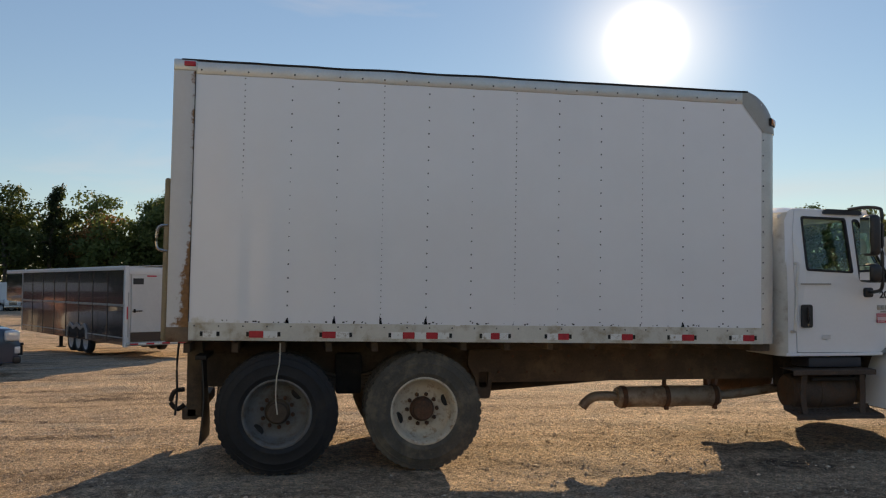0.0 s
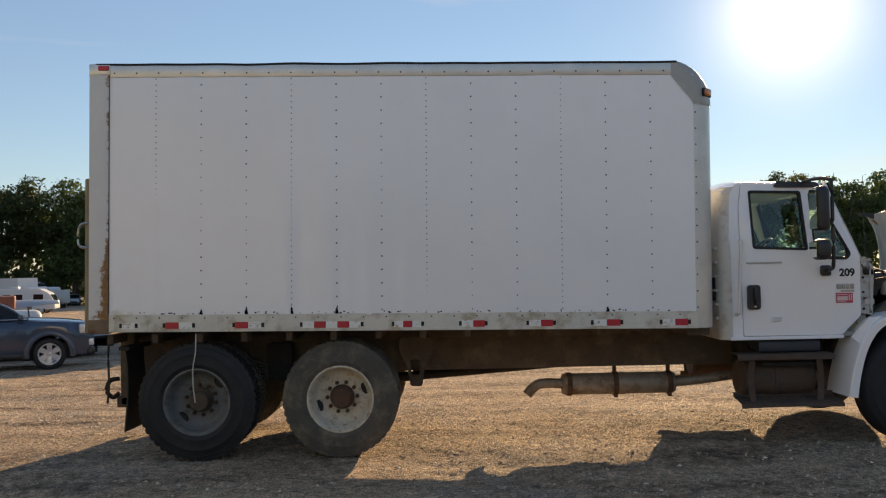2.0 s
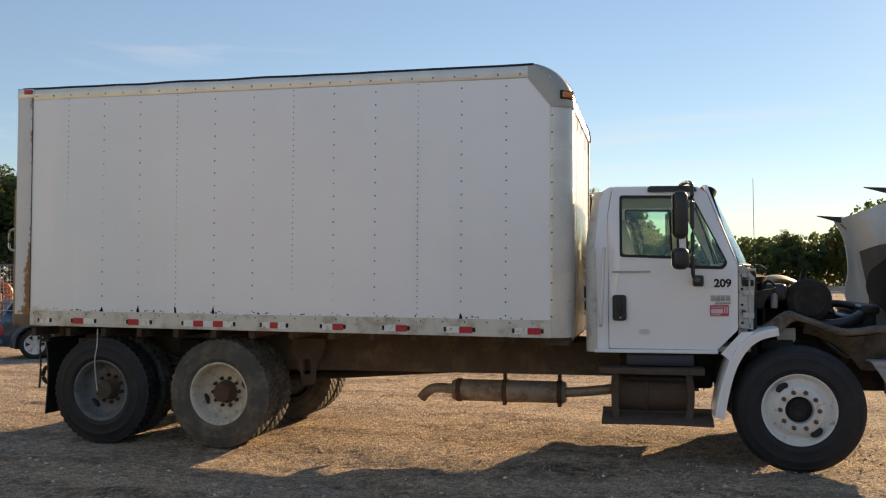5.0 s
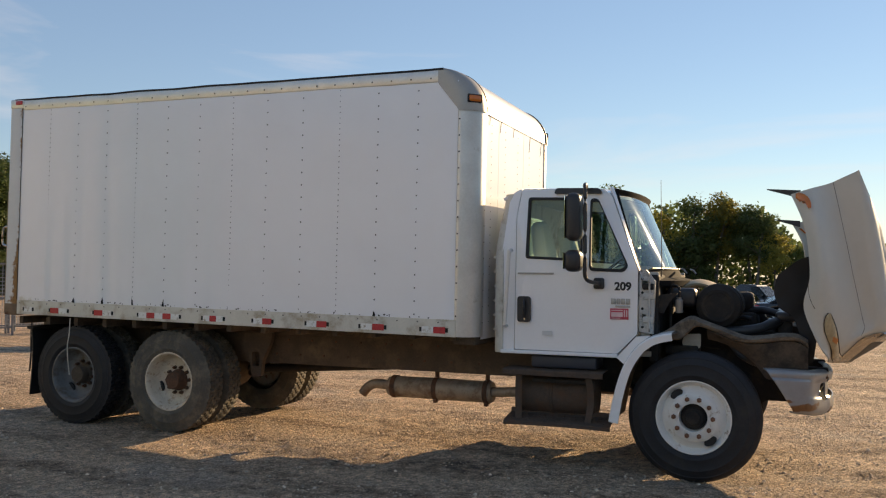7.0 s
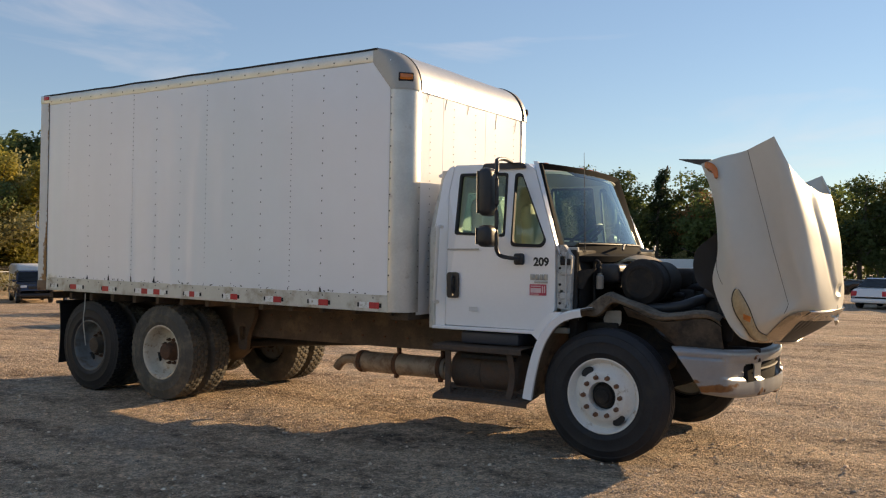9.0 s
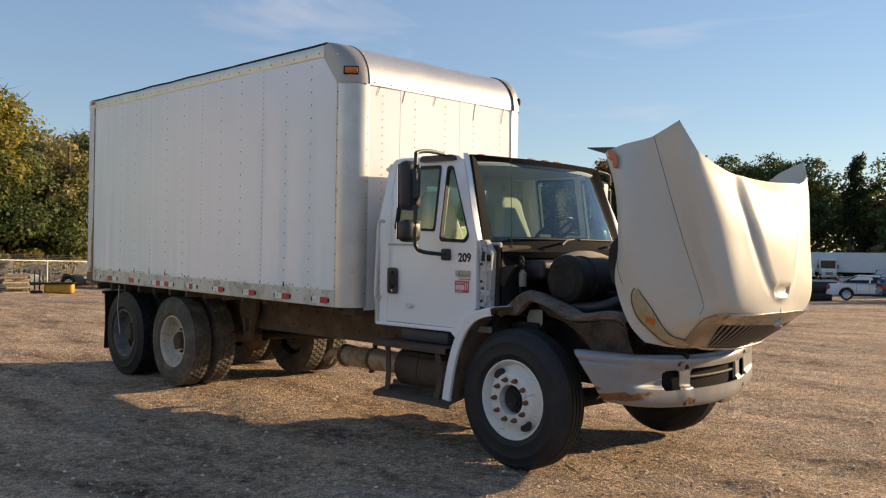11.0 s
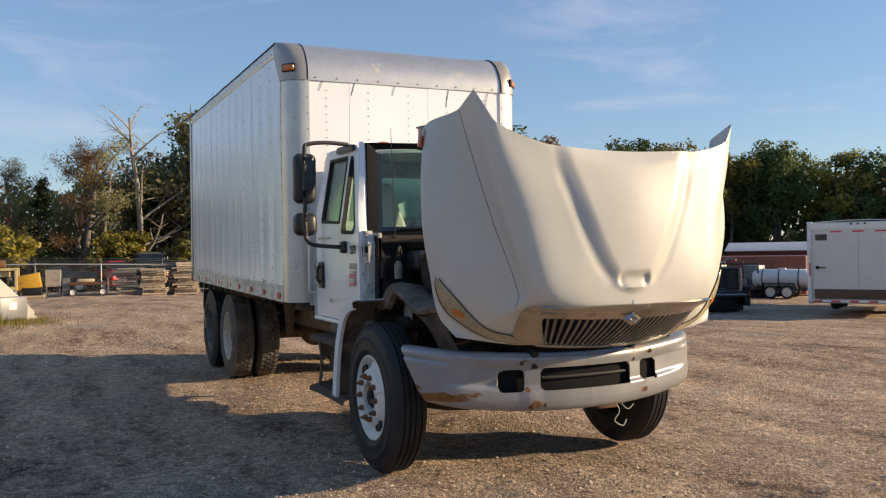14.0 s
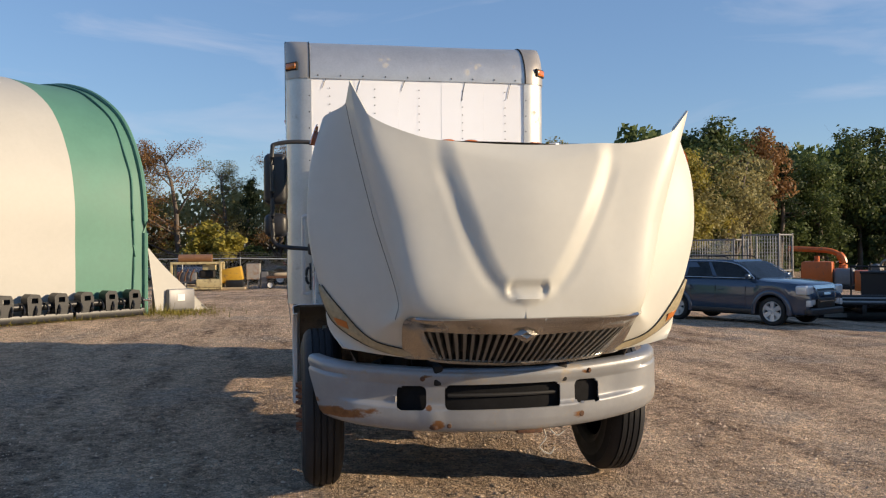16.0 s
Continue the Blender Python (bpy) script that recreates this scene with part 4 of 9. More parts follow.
# roof, front roll and front wall
bpart("box_roof", new_box((-0.70, BY0 + 0.01, 3.63), (4.70, BY1 - 0.01, 3.664), 0.008), M_ALU, cargo)
rows = [[(4.672 + 0.385 * math.sin(t), y, 3.664 - 0.385 * (1 - math.cos(t)) + 0.004 * noise.noise((y * 3, t * 2, 0))) for y in np.linspace(BY0 + 0.18, BY1 - 0.18, 30)] for t in np.linspace(0, math.pi / 2, 14)]
rows.append([(5.057, y, 3.262) for y in np.linspace(BY0 + 0.18, BY1 - 0.18, 30)])
bpart("front_roll", sheet(rows, 0.005), M_ALU, cargo, "rolled aluminium front roof edge with small dents")
for k in range(5):
    a, b = BY0 + 0.205 + k * 0.413, BY0 + 0.205 + (k + 1) * 0.413
    rows = [[(BX1 - 0.006 + 0.0015 * (k % 2) + 0.003 * noise.noise((y * 2, z * 2, 5)), y, z) for y in np.linspace(a + 0.0004, b - 0.0004, 8)] for z in np.linspace(1.14, 3.27, 20)]
    bpart("front_panel", sheet(rows, 0.004), M_BOXWHITE, cargo)
bm = bmesh.new()
for y, h in ((7.98, 0.09), (8.30, 0.12), (8.72, 0.10), (9.30, 0.18), (9.75, 0.15)):
    tube(bm, curve_pts([(BX1 - 0.001, y, 3.262), (BX1 - 0.001, y - 0.02, 3.262 - h * 0.5), (BX1 - 0.001, y - 0.035, 3.262 - h)]), 0.0022, 5)
bpart("drip_stain", bm, M_DARK, cargo, "thin dark sealant drips", kind="stuff")
bpart("floor_sill", new_box((4.80, BY0 + 0.12, 1.09), (5.02, BY1 - 0.12, 1.165), 0.01), M_FRAME, cargo)
# rear frame
M_POST = mat("rusting_post", (0.66, 0.65, 0.64), 0.4, 0, 0.05, 4, 0.1, 30)
nt = M_POST.node_tree
bsdf = nt.nodes["Principled BSDF"]
paint = bsdf.inputs["Base Color"].links[0].from_socket
tcn = nt.nodes.new("ShaderNodeTexCoord")
sx = nt.nodes.new("ShaderNodeSeparateXYZ")
nt.links.new(tcn.outputs["Object"], sx.inputs[0])
nz = node(nt, "ShaderNodeTexNoise", Scale=9.0, Detail=8.0, Roughness=0.7)
nt.links.new(tcn.outputs["Object"], nz.inputs["Vector"])
hz = node(nt, "ShaderNodeMapRange")
hz.inputs["From Min"].default_value, hz.inputs["From Max"].default_value = 2.42, 1.15
hz.inputs["To Min"].default_value, hz.inputs["To Max"].default_value = -0.10, 0.40
nt.links.new(sx.outputs["Z"], hz.inputs["Value"])
hx = node(nt, "ShaderNodeMapRange")
hx.inputs["From Min"].default_value, hx.inputs["From Max"].default_value = -4.28, -4.08
hx.inputs["To Min"].default_value, hx.inputs["To Max"].default_value = -0.42, 0.21
nt.links.new(sx.outputs["X"], hx.inputs["Value"])
sm = node(nt, "ShaderNodeMath")
nt.links.new(hz.outputs[0], sm.inputs[0])
nt.links.new(hx.outputs[0], sm.inputs[1])
sm2 = node(nt, "ShaderNodeMath")
nt.links.new(sm.outputs[0], sm2.inputs[0])
nt.links.new(nz.outputs["Fac"], sm2.inputs[1])
rr = node(nt, "ShaderNodeMapRange")
rr.inputs["From Min"].default_value, rr.inputs["From Max"].default_value = 0.60, 0.70
nt.links.new(sm2.outputs[0], rr.inputs["Value"])
rcol = nt.nodes.new("ShaderNodeMixRGB")
rcol.inputs["Color1"].default_value, rcol.inputs["Color2"].default_value = (0.44, 0.20, 0.06, 1), (0.10, 0.035, 0.015, 1)
nz2 = node(nt, "ShaderNodeTexNoise", Scale=35.0, Detail=4.0)
nt.links.new(tcn.outputs["Object"], nz2.inputs["Vector"])
nt.links.new(nz2.outputs["Fac"], rcol.inputs["Fac"])
rmix = nt.nodes.new("ShaderNodeMixRGB")
nt.links.new(rr.outputs[0], rmix.inputs["Fac"])
nt.links.new(paint, rmix.inputs["Color1"])
nt.links.new(rcol.outputs[0], rmix.inputs["Color2"])
nt.links.new(rmix.outputs[0], bsdf.inputs["Base Color"])
M_FOOT = mat("rusted_post_foot", (0.22, 0.14, 0.085), 0.8, 0, 0.3, 9, 0.3, 50, dirt=((0.14, 0.06, 0.03), 0.4, 8.0))
for side, y in ((-1, BY0), (1, BY1)):
    bpart("rear_corner_post", new_box((-0.79, min(y + side * 0.012, y - side * 0.10), 1.15), (-0.60, max(y + side * 0.012, y - side * 0.10), 3.60), 0.012), M_POST, cargo, "white rear corner post with heavy rust at its foot")
    bpart("post_foot", new_box((-0.795, min(y + side * 0.016, y - side * 0.10), 1.15), (-0.597, max(y + side * 0.016, y - side * 0.10), 1.285), 0.012), M_FOOT, cargo, "rust-brown foot of the rear post")
    bpart("post_seam", new_box((-0.603, y + side * 0.0125 - 0.002, 1.33), (-0.597, y + side * 0.0125 + 0.002, 3.56), 0), M_DARK, cargo)
    bpart("rear_cap", new_box((-0.79, min(y + side * 0.02, y - side * 0.12), 3.56), (-0.585, max(y + side * 0.02, y - side * 0.12), 3.665), 0.012), M_ALU, cargo)
    bpart("marker_light", new_box((-0.70, y + side * 0.025 - 0.008, 3.60), (-0.60, y + side * 0.025 + 0.008, 3.645), 0.008), M_RED, cargo, "red marker light")
bpart("rear_header", new_box((-0.79, BY0, 3.45), (-0.70, BY1, 3.665), 0.012), M_ALU, cargo)
bpart("rear_door", new_box((-0.765, BY0 + 0.1, 1.2), (-0.735, BY1 - 0.1, 3.46), 0.006), M_BOXWHITE, cargo, "closed white roll-up rear door")
bpart("rear_bolster", new_box((-0.84, BY0 + 0.015, 1.16), (-0.79, BY1 - 0.015, 2.60), 0.02), mat("tan_wood_rub", (0.30, 0.23, 0.14), 0.8, 0, 0.2, 6), cargo)
bm = bmesh.new()
tube(bm, curve_pts([(-0.80, BY0 + 0.02, 2.18), (-0.885, BY0 + 0.02, 2.15), (-0.89, BY0 + 0.02, 1.98), (-0.80, BY0 + 0.02, 1.95)]), 0.013, 8)
bpart("grab_handle", bm, M_CHROME, cargo, "chrome grab handle")
# reflectors: each strip is clips plus coloured tape
for a, b, cols in ((-0.50, -0.33, "w"), (-0.10, 0.20, "rw"), (0.545, 0.84, "rw"), (1.17, 1.76, "wrwrw"), (2.02, 2.32, "wrw"), (2.645, 2.91, "wr"), (3.27, 3.545, "wr"), (3.87, 4.17, "wr"), (4.51, 4.80, "wr")):
    for side, y in ((-1, BY0 - 0.0125), (1, BY1 + 0.0125)):
        w = (b - a - 0.05) / len(cols)
        clip = bpart("reflector", new_box((a, min(y, y + side * 0.003), 1.205), (b, max(y, y + side * 0.003), 1.246), 0.001), M_DARK, truck, "red and white reflective strip")
        for k, c in enumerate(cols):
            bpart("tape", new_box((a + 0.025 + k * w, min(y + side * 0.003, y + side * 0.006), 1.194), (a + 0.025 + (k + 1) * w - 0.002, max(y + side * 0.003, y + side * 0.006), 1.254), 0.001), M_RED if c == "r" else M_TAPEWHITE, clip, "red tape" if c == "r" else "white tape")

# -- cab --
def side_y(p, s):
    """Leans the cab's flanks in above the belt line; s = -1 near, 1 far."""
    lean = 0.11 * smooth(1.70, 2.55, p.z) + 0.02 * smooth(1.35, 1.0, p.z)
    return Vector((p.x, p.y - s * lean, p.z))


CY0 = 7.815
M_CABBACK = mat("dusty_cab_white", (0.62, 0.60, 0.54), 0.5, 0, 0.12, 4, 0.1, 40, dirt=((0.38, 0.34, 0.28), 0.3, 5.0))
M_PILLAR = mat("pillar_grey_white", (0.50, 0.49, 0.46), 0.5, 0, 0.2, 9, 0.1, 60, dirt=((0.12, 0.10, 0.085), 0.35, 9.0))
CY1 = 2 * YC - CY0
DOOR = rounded([(5.372, 1.025), (5.372, 2.25), (5.415, 2.505), (6.17, 2.485), (6.245, 2.43), (6.495, 1.76), (6.49, 1.20), (6.315, 1.02)], 0.02)
WIN = rounded([(5.475, 1.855), (5.475, 2.425), (5.985, 2.41), (6.005, 1.83)], 0.03)
VENT = rounded([(6.065, 1.745), (6.055, 2.40), (6.125, 2.40), (6.415, 1.79), (6.375, 1.735)], 0.045)
for s, y in ((-1, CY0), (1, CY1)):
    tn = lambda p, s=s: side_y(p, s)
    door = part("cab_door", plate(DOOR, (WIN, VENT), y, y - s * 0.05, turn=tn), M_CABWHITE, truck, "white cab door with black handle and decals")
    for nm, o, hd in (("window_gasket", WIN, 0.026), ("vent_gasket", VENT, 0.026)):
        part(nm, plate(o, (inset(o, -hd),), y + s * 0.006, y - s * 0.03, turn=tn), M_RUBBER, door)
    for o in (WIN, VENT):
        pane("window_pane", plate(o, (), y - s * 0.018, y - s * 0.022, turn=tn), M_GLASS, door, "green-tinted door glass")
    h0 = [(5.405, 1.275), (5.405, 1.51), (5.53, 1.51), (5.53, 1.275)]
    part("handle_plate", plate(rounded(h0, 0.03), (), y + s * 0.012, y - s * 0.004, turn=tn), M_BLACKPL, door, "black door handle recess")
    bm = bmesh.new()
    tube(bm, curve_pts([(5.475, y + s * 0.012, 1.475), (5.475, y + s * 0.035, 1.45), (5.475, y + s * 0.037, 1.36), (5.475, y + s * 0.012, 1.33)]), 0.012, 8)
    part("door_handle", bm, M_BLACKPL, door)
    bm = bmesh.new()
    cyl(bm, (5.475, y + s * 0.010, 1.305), (5.475, y + s * 0.018, 1.305), 0.010, None, 10)
    part("lock", bm, M_CHROME, door)
    part("drip_visor", plate(rounded([(5.72, 2.448), (5.74, 2.502), (6.14, 2.492), (6.17, 2.44)], 0.026), (), y + s * 0.03, y - s * 0.005, turn=tn), M_BLACKPL, door, "black visor over the door")
    # rear quarter of the cab side
    q = rounded([(5.25, 0.995), (5.25, 1.94), (5.292, 2.38), (5.345, 2.48), (5.408, 2.508), (5.366, 2.25), (5.366, 0.995)], 0.01)
    part("cab_quarter", plate(q, (), y, y - s * 0.04, turn=tn), M_CABWHITE, truck)
    part("sill", new_box((5.24, min(y + s * 0.004, y - s * 0.06), 0.985), (6.32, max(y + s * 0.004, y - s * 0.06), 1.018), 0.006), M_CABWHITE, truck)
    # hinge pillar ahead of the door
    part("hinge_pillar", plate([(6.50, 1.22), (6.503, 1.76), (6.56, 1.76), (6.64, 1.66), (6.62, 1.20)], (rounded([(6.525, 1.335), (6.525, 1.375), (6.56, 1.375), (6.56, 1.335)], 0.01), rounded([(6.525, 1.60), (6.525, 1.67), (6.575, 1.66), (6.575, 1.60)], 0.01)), y - s * 0.03, y - s * 0.09, turn=tn), M_PILLAR, truck, "bare grey hinge pillar with brackets")
    part("pillar_back", new_box((6.50, min(y - s * 0.10, y - s * 0.14), 1.1), (6.66, max(y - s * 0.10, y - s * 0.14), 1.74), 0.01), M_INTERIOR, truck)
    for z in (1.30, 1.50, 1.585):
        part("hinge_plate", new_box((6.535, min(y - s * 0.012, y - s * 0.034), z), (6.63, max(y - s * 0.012, y - s * 0.034), z + 0.055), 0.010), M_PILLAR if z < 1.55 else M_DARK, truck)
    part("pillar_flange", new_box((6.585, min(y - s * 0.005, y - s * 0.05), 1.22), (6.60, max(y - s * 0.005, y - s * 0.05), 1.70), 0.004), M_PILLAR, truck)
    bm = bmesh.new()
    for z in (1.26, 1.42, 1.56, 1.68):
        cyl(bm, (6.53, y - s * 0.022, z), (6.53, y - s * 0.034, z), 0.012, 0.012, 6)
    part("hinge_bolt", bm, M_DARK, truck)
    # grab bar behind the door
    bm = bmesh.new()
    tube(bm, curve_pts([(5.345, y - s * 0.0, 1.93), (5.342, y + s * 0.055, 1.925), (5.335, y + s * 0.06, 1.85), (5.305, y + s * 0.06, 1.32), (5.30, y + s * 0.055, 1.245), (5.30, y - s * 0.0, 1.235)], 5), 0.017, 10)
    part("grab_bar", bm, mat("polished_bar", (0.66, 0.66, 0.65), 0.3, 0.25, 0.05, 8, 0.03, 60), truck, "polished grab bar")
# decals on both doors' near side only where seen
dy = CY0 - 0.0015
part("number_patch", plate([(6.262, 1.575), (6.262, 1.655), (6.47, 1.655), (6.47, 1.575)], (), dy, dy + 0.001), M_CABWHITE, door := [o for o in truck.children if o.name == "cab_door"][0])
words("unit_number", "209", 0.098, M_DECALBLACK, door, Matrix.Translation((6.366, dy - 0.001, 1.58)) @ Matrix.Rotation(radians(90), 4, "X"), "black unit number decal 209")
M_DECALGREY = mat("decal_grey", (0.38, 0.37, 0.34), 0.4, 0.4, 0.1, 30, 0, 90)
for x0, x1, z0, z1, mt in ((6.262, 6.305, 1.455, 1.505, M_DECALGREY), (6.312, 6.345, 1.455, 1.505, M_DECALGREY), (6.352, 6.385, 1.455, 1.505, M_DECALGREY), (6.392, 6.43, 1.455, 1.505, M_DECALGREY), (6.30, 6.43, 1.428, 1.445, M_DECALGREY)):
    part("model_badge_bar", new_box((x0, dy - 0.004, z0), (x1, dy + 0.002, z1), 0.003), mt, door, "plain grey badge bars")
part("warning_decal", plate([(6.255, 1.322), (6.255, 1.418), (6.415, 1.418), (6.415, 1.322)], (), dy, dy + 0.001), M_DECALRED, door, "red and white notice decal")
for x0, x1, z0, z1 in ((6.265, 6.365, 1.398, 1.405), (6.265, 6.365, 1.345, 1.385), (6.375, 6.385, 1.345, 1.405), (6.395, 6.405, 1.345, 1.405), (6.265, 6.345, 1.330, 1.336)):
    part("notice_bar", new_box((x0, dy - 0.0015, z0), (x1, dy, z1), 0), mat("decal_pale_pink", (0.72, 0.52, 0.52), 0.5), door)
part("maker_badge_bar", new_box((5.405, dy - 0.004, 1.712), (5.745, dy + 0.002, 1.728), 0.003), M_DECALGREY, door, "plain badge strip")
part("scuff_mark", new_box((5.64, dy, 1.16), (5.73, dy + 0.0012, 1.20), 0), mat("decal_ghost", (0.62, 0.62, 0.61), 0.4), door)
# back wall with rounded corners and a rear window
prof = [(5.26, CY0 + 0.0)]
prof = [(5.26 - 0.10 * math.sin(t), CY0 + 0.10 * (1 - math.cos(t))) for t in np.linspace(0, math.pi / 2, 6)]
ys = [CY0 + 0.14, CY0 + 0.3, CY0 + 0.45, YC - 0.48, YC - 0.3, YC, YC + 0.3, YC + 0.48, CY1 - 0.45, CY1 - 0.3, CY1 - 0.14]
prof = prof + [(5.16, y) for y in ys] + [(x, 2 * YC - y) for x, y in reversed(prof)]
zs = [0.99, 1.2, 1.5, 1.8, 1.92, 2.1, 2.3, 2.40, 2.46]
rows = []
for z in zs:
    k = 0.11 * smooth(1.70, 2.55, z)
    bx = 0.07 * smooth(1.9, 2.5, z)
    rows.append([(x + bx, YC + (y - YC) * (1 - k / (YC - CY0)), z) for x, y in prof])
part("cab_back", sheet(rows, 0.03, keep=lambda i, j: not (4 <= i < 6 and 9 <= j < 13)), M_CABBACK, truck, "dusty white ribbed cab back wall")
for k in range(6):
    for s in (-1, 1):
        a, b = YC + s * 0.98, YC + s * 0.60
        z = 1.18 + 0.135 * k
        part("back_rib", new_box((5.135, min(a, b), z), (5.17, max(a, b), z + 0.028), 0.010), M_CABBACK, truck)
part("back_vent", new_box((5.14, CY0 + 0.16, 1.36), (5.158, CY0 + 0.24, 1.60), 0.01), M_RUBBER, truck)
pane("rear_window", plate([(YC - 0.5, 1.9), (YC - 0.5, 2.32), (YC + 0.5, 2.32), (YC + 0.5, 1.9)], (), 0, 0.004, turn=lambda p: Vector((5.19 + p.y, p.x, p.z))), M_GLASS, truck)
# roof
rows = []
for x in np.linspace(5.22, 6.36, 16):
    t = (x - 5.22) / 1.14
    ze = 2.50 - 0.02 * t - 0.075 * smooth(0.16, 0.0, t) - 0.06 * smooth(0.86, 1.0, t)
    row = []
    for u in np.linspace(-1, 1, 19):
        half = 0.955 - 0.05 * smooth(0.8, 1.0, t)
        row.append((x - 0.10 * abs(u) ** 2.5 * smooth(0.6, 1.0, t), YC + u * half, ze + (0.055 - 0.03 * smooth(0.45, 1.0, t)) * (1 - u ** 4)))
    rows.append(row)
part("cab_roof", sheet(rows, 0.03), M_CABWHITE, truck, "white cab roof")
# windscreen, its black surround, and the A-pillars
def shield(u, v, grow=0.0):
    """u -1..1 across, v 0 bottom .. 1 top."""
    yb, yt = 0.93 + grow, 0.84 + grow
    y = YC + u * (yb + (yt - yb) * v)
    x = (6.70 + grow * 0.3) + (6.37 - 6.70) * v - (0.20 - 0.09 * v) * abs(u) ** 2.2
    return Vector((x, y, 1.735 - grow * 0.8 + (0.715 + grow * 1.3) * v))


pane("windscreen", sheet([[shield(u, v) for u in np.linspace(-1, 1, 25)] for v in np.linspace(0, 1, 9)]), M_SHIELD, truck, "curved green-tinted windscreen")
ring = []
N = 24
for (ua, va), (ub, vb) in (((-1, 0), (1, 0)), ((1, 0), (1, 1)), ((1, 1), (-1, 1)), ((-1, 1), (-1, 0))):
    for k in range(N):
        t = k / N
        ring.append((ua + (ub - ua) * t, va + (vb - va) * t))
rows = [[shield(u, v, g) + Vector((d, 0, 0)) for u, v in ring + ring[:1]] for g, d in ((0.085, -0.045), (0.075, 0.004), (0.03, 0.010), (-0.065, 0.008), (-0.07, -0.012))]
part("windscreen_surround", sheet(rows), M_SURROUND, truck, "black windscreen surround")
for s in (-1, 1):
    rows = []
    for v in np.linspace(-0.05, 1.04, 10):
        p = shield(s, v, 0.04)
        yd = (CY0 if s < 0 else CY1)
        z = p.z
        q = side_y(Vector((6.252 + (2.43 - z) * 0.373, yd, z)), s)
        rows.append([p + Vector((-0.02, 0, 0)), (p + q) / 2 + Vector((0.012, s * 0.010, 0)), q + Vector((0.004, 0, 0)), q + Vector((-0.01, -s * 0.04, 0))])
    part("windscreen_pillar", sheet(rows), M_CABWHITE, truck)
for y, x in ((8.14, 6.245), (9.64, 6.245), (8.70, 6.335), (8.89, 6.345), (9.08, 6.335)):
    bm = bmesh.new()
    bmesh.ops.create_uvsphere(bm, u_segments=14, v_segments=8, radius=1, matrix=pose(x, y, 2.482, 0, 12, 0) @ Matrix.Diagonal((0.045, 0.068, 0.026, 1)))
    part("roof_marker_light", bm, M_AMBER, truck, "orange roof marker light")
# cab inside
part("cab_floor", new_box((5.2, 7.87, 1.0), (6.6, 9.91, 1.05), 0.01), M_INTERIOR, truck)
part("firewall", new_box((6.58, 7.90, 0.95), (6.66, 9.88, 1.72), 0.02), M_DARK, truck, "grimy firewall")
rows = [[(x, y, 1.70 + 0.05 * math.sin((x - 6.2) * 5) + (0.04 if y < 8.75 else 0)) for y in np.linspace(7.95, 9.83, 16)] for x in np.linspace(6.18, 6.64, 8)]
rows = [[(6.18 + (x - 6.18) * (1 - 0.44 * (abs(y - YC) / 0.94) ** 2.2), y, z) for x, y, z in row] for row in rows]
part("dashboard", sheet(rows, 0.25), mat("pale_dashboard", (0.40, 0.41, 0.36), 0.7, 0, 0.1, 8, 0.1, 90), truck, "pale grey-green dashboard")
part("headliner", new_box((5.3, 7.98, 2.43), (6.25, 9.80, 2.455), 0.01), M_INTERIOR, truck)
for y, w in ((9.38, 0.50), (8.36, 0.50)):
    seat = part("seat", new_box((5.42, y - w / 2, 1.38), (5.95, y + w / 2, 1.55), 0.05, 3), M_SEAT, truck, "beige cloth cab seat")
    bm = bmesh.new()
    prof = rounded([(y - w / 2, 1.48), (y - w / 2 - 0.01, 1.80), (y - 0.17, 2.06), (y - 0.15, 2.22), (y + 0.15, 2.22), (y + 0.17, 2.06), (y + w / 2 + 0.01, 1.80), (y + w / 2, 1.48)], 0.09, 5)
    cy = sum(a for a, b in prof) / len(prof)
    rings = []
    for d, k in ((0.0, 0.86), (0.02, 0.96), (0.05, 1.0), (0.09, 1.0), (0.12, 0.95), (0.135, 0.84)):
        rings.append([bm.verts.new((5.52 + d - (b - 1.5) * 0.17, y + (a - y) * k, 1.85 + (b - 1.85) * k)) for a, b in prof])
    for a, b in zip(rings, rings[1:]):
        for k in range(len(prof)):
            bm.faces.new((a[k], a[(k + 1) % len(prof)], b[(k + 1) % len(prof)], b[k]))
    bm.faces.new(rings[0][::-1])
    bm.faces.new(rings[-1])
    bmesh.ops.recalc_face_normals(bm, faces=bm.faces)
    part("backrest", bm, M_SEAT, seat)
    part("pedestal", new_box((5.5, y - 0.18, 1.05), (5.85, y + 0.18, 1.39), 0.02), M_INTERIOR, seat)
bm = bmesh.new()
wm = pose(6.08, 9.38, 1.86, 0, -38, 0)
tube(bm, [wm @ Vector((0.215 * math.cos(a), 0.215 * math.sin(a), 0)) for a in np.linspace(0, 2 * math.pi, 33)], 0.017, 8)
for a in (0.3, math.pi - 0.3, math.pi * 1.5):
    cyl(bm, wm @ Vector((0, 0, -0.02)), wm @ Vector((0.21 * math.cos(a), 0.21 * math.sin(a), 0)), 0.014, None, 8)
cyl(bm, wm @ Vector((0, 0, 0.01)), wm @ Vector((0, 0, -0.35)), 0.045, 0.035, 14)
part("steering_wheel", bm, M_BLACKPL, truck)
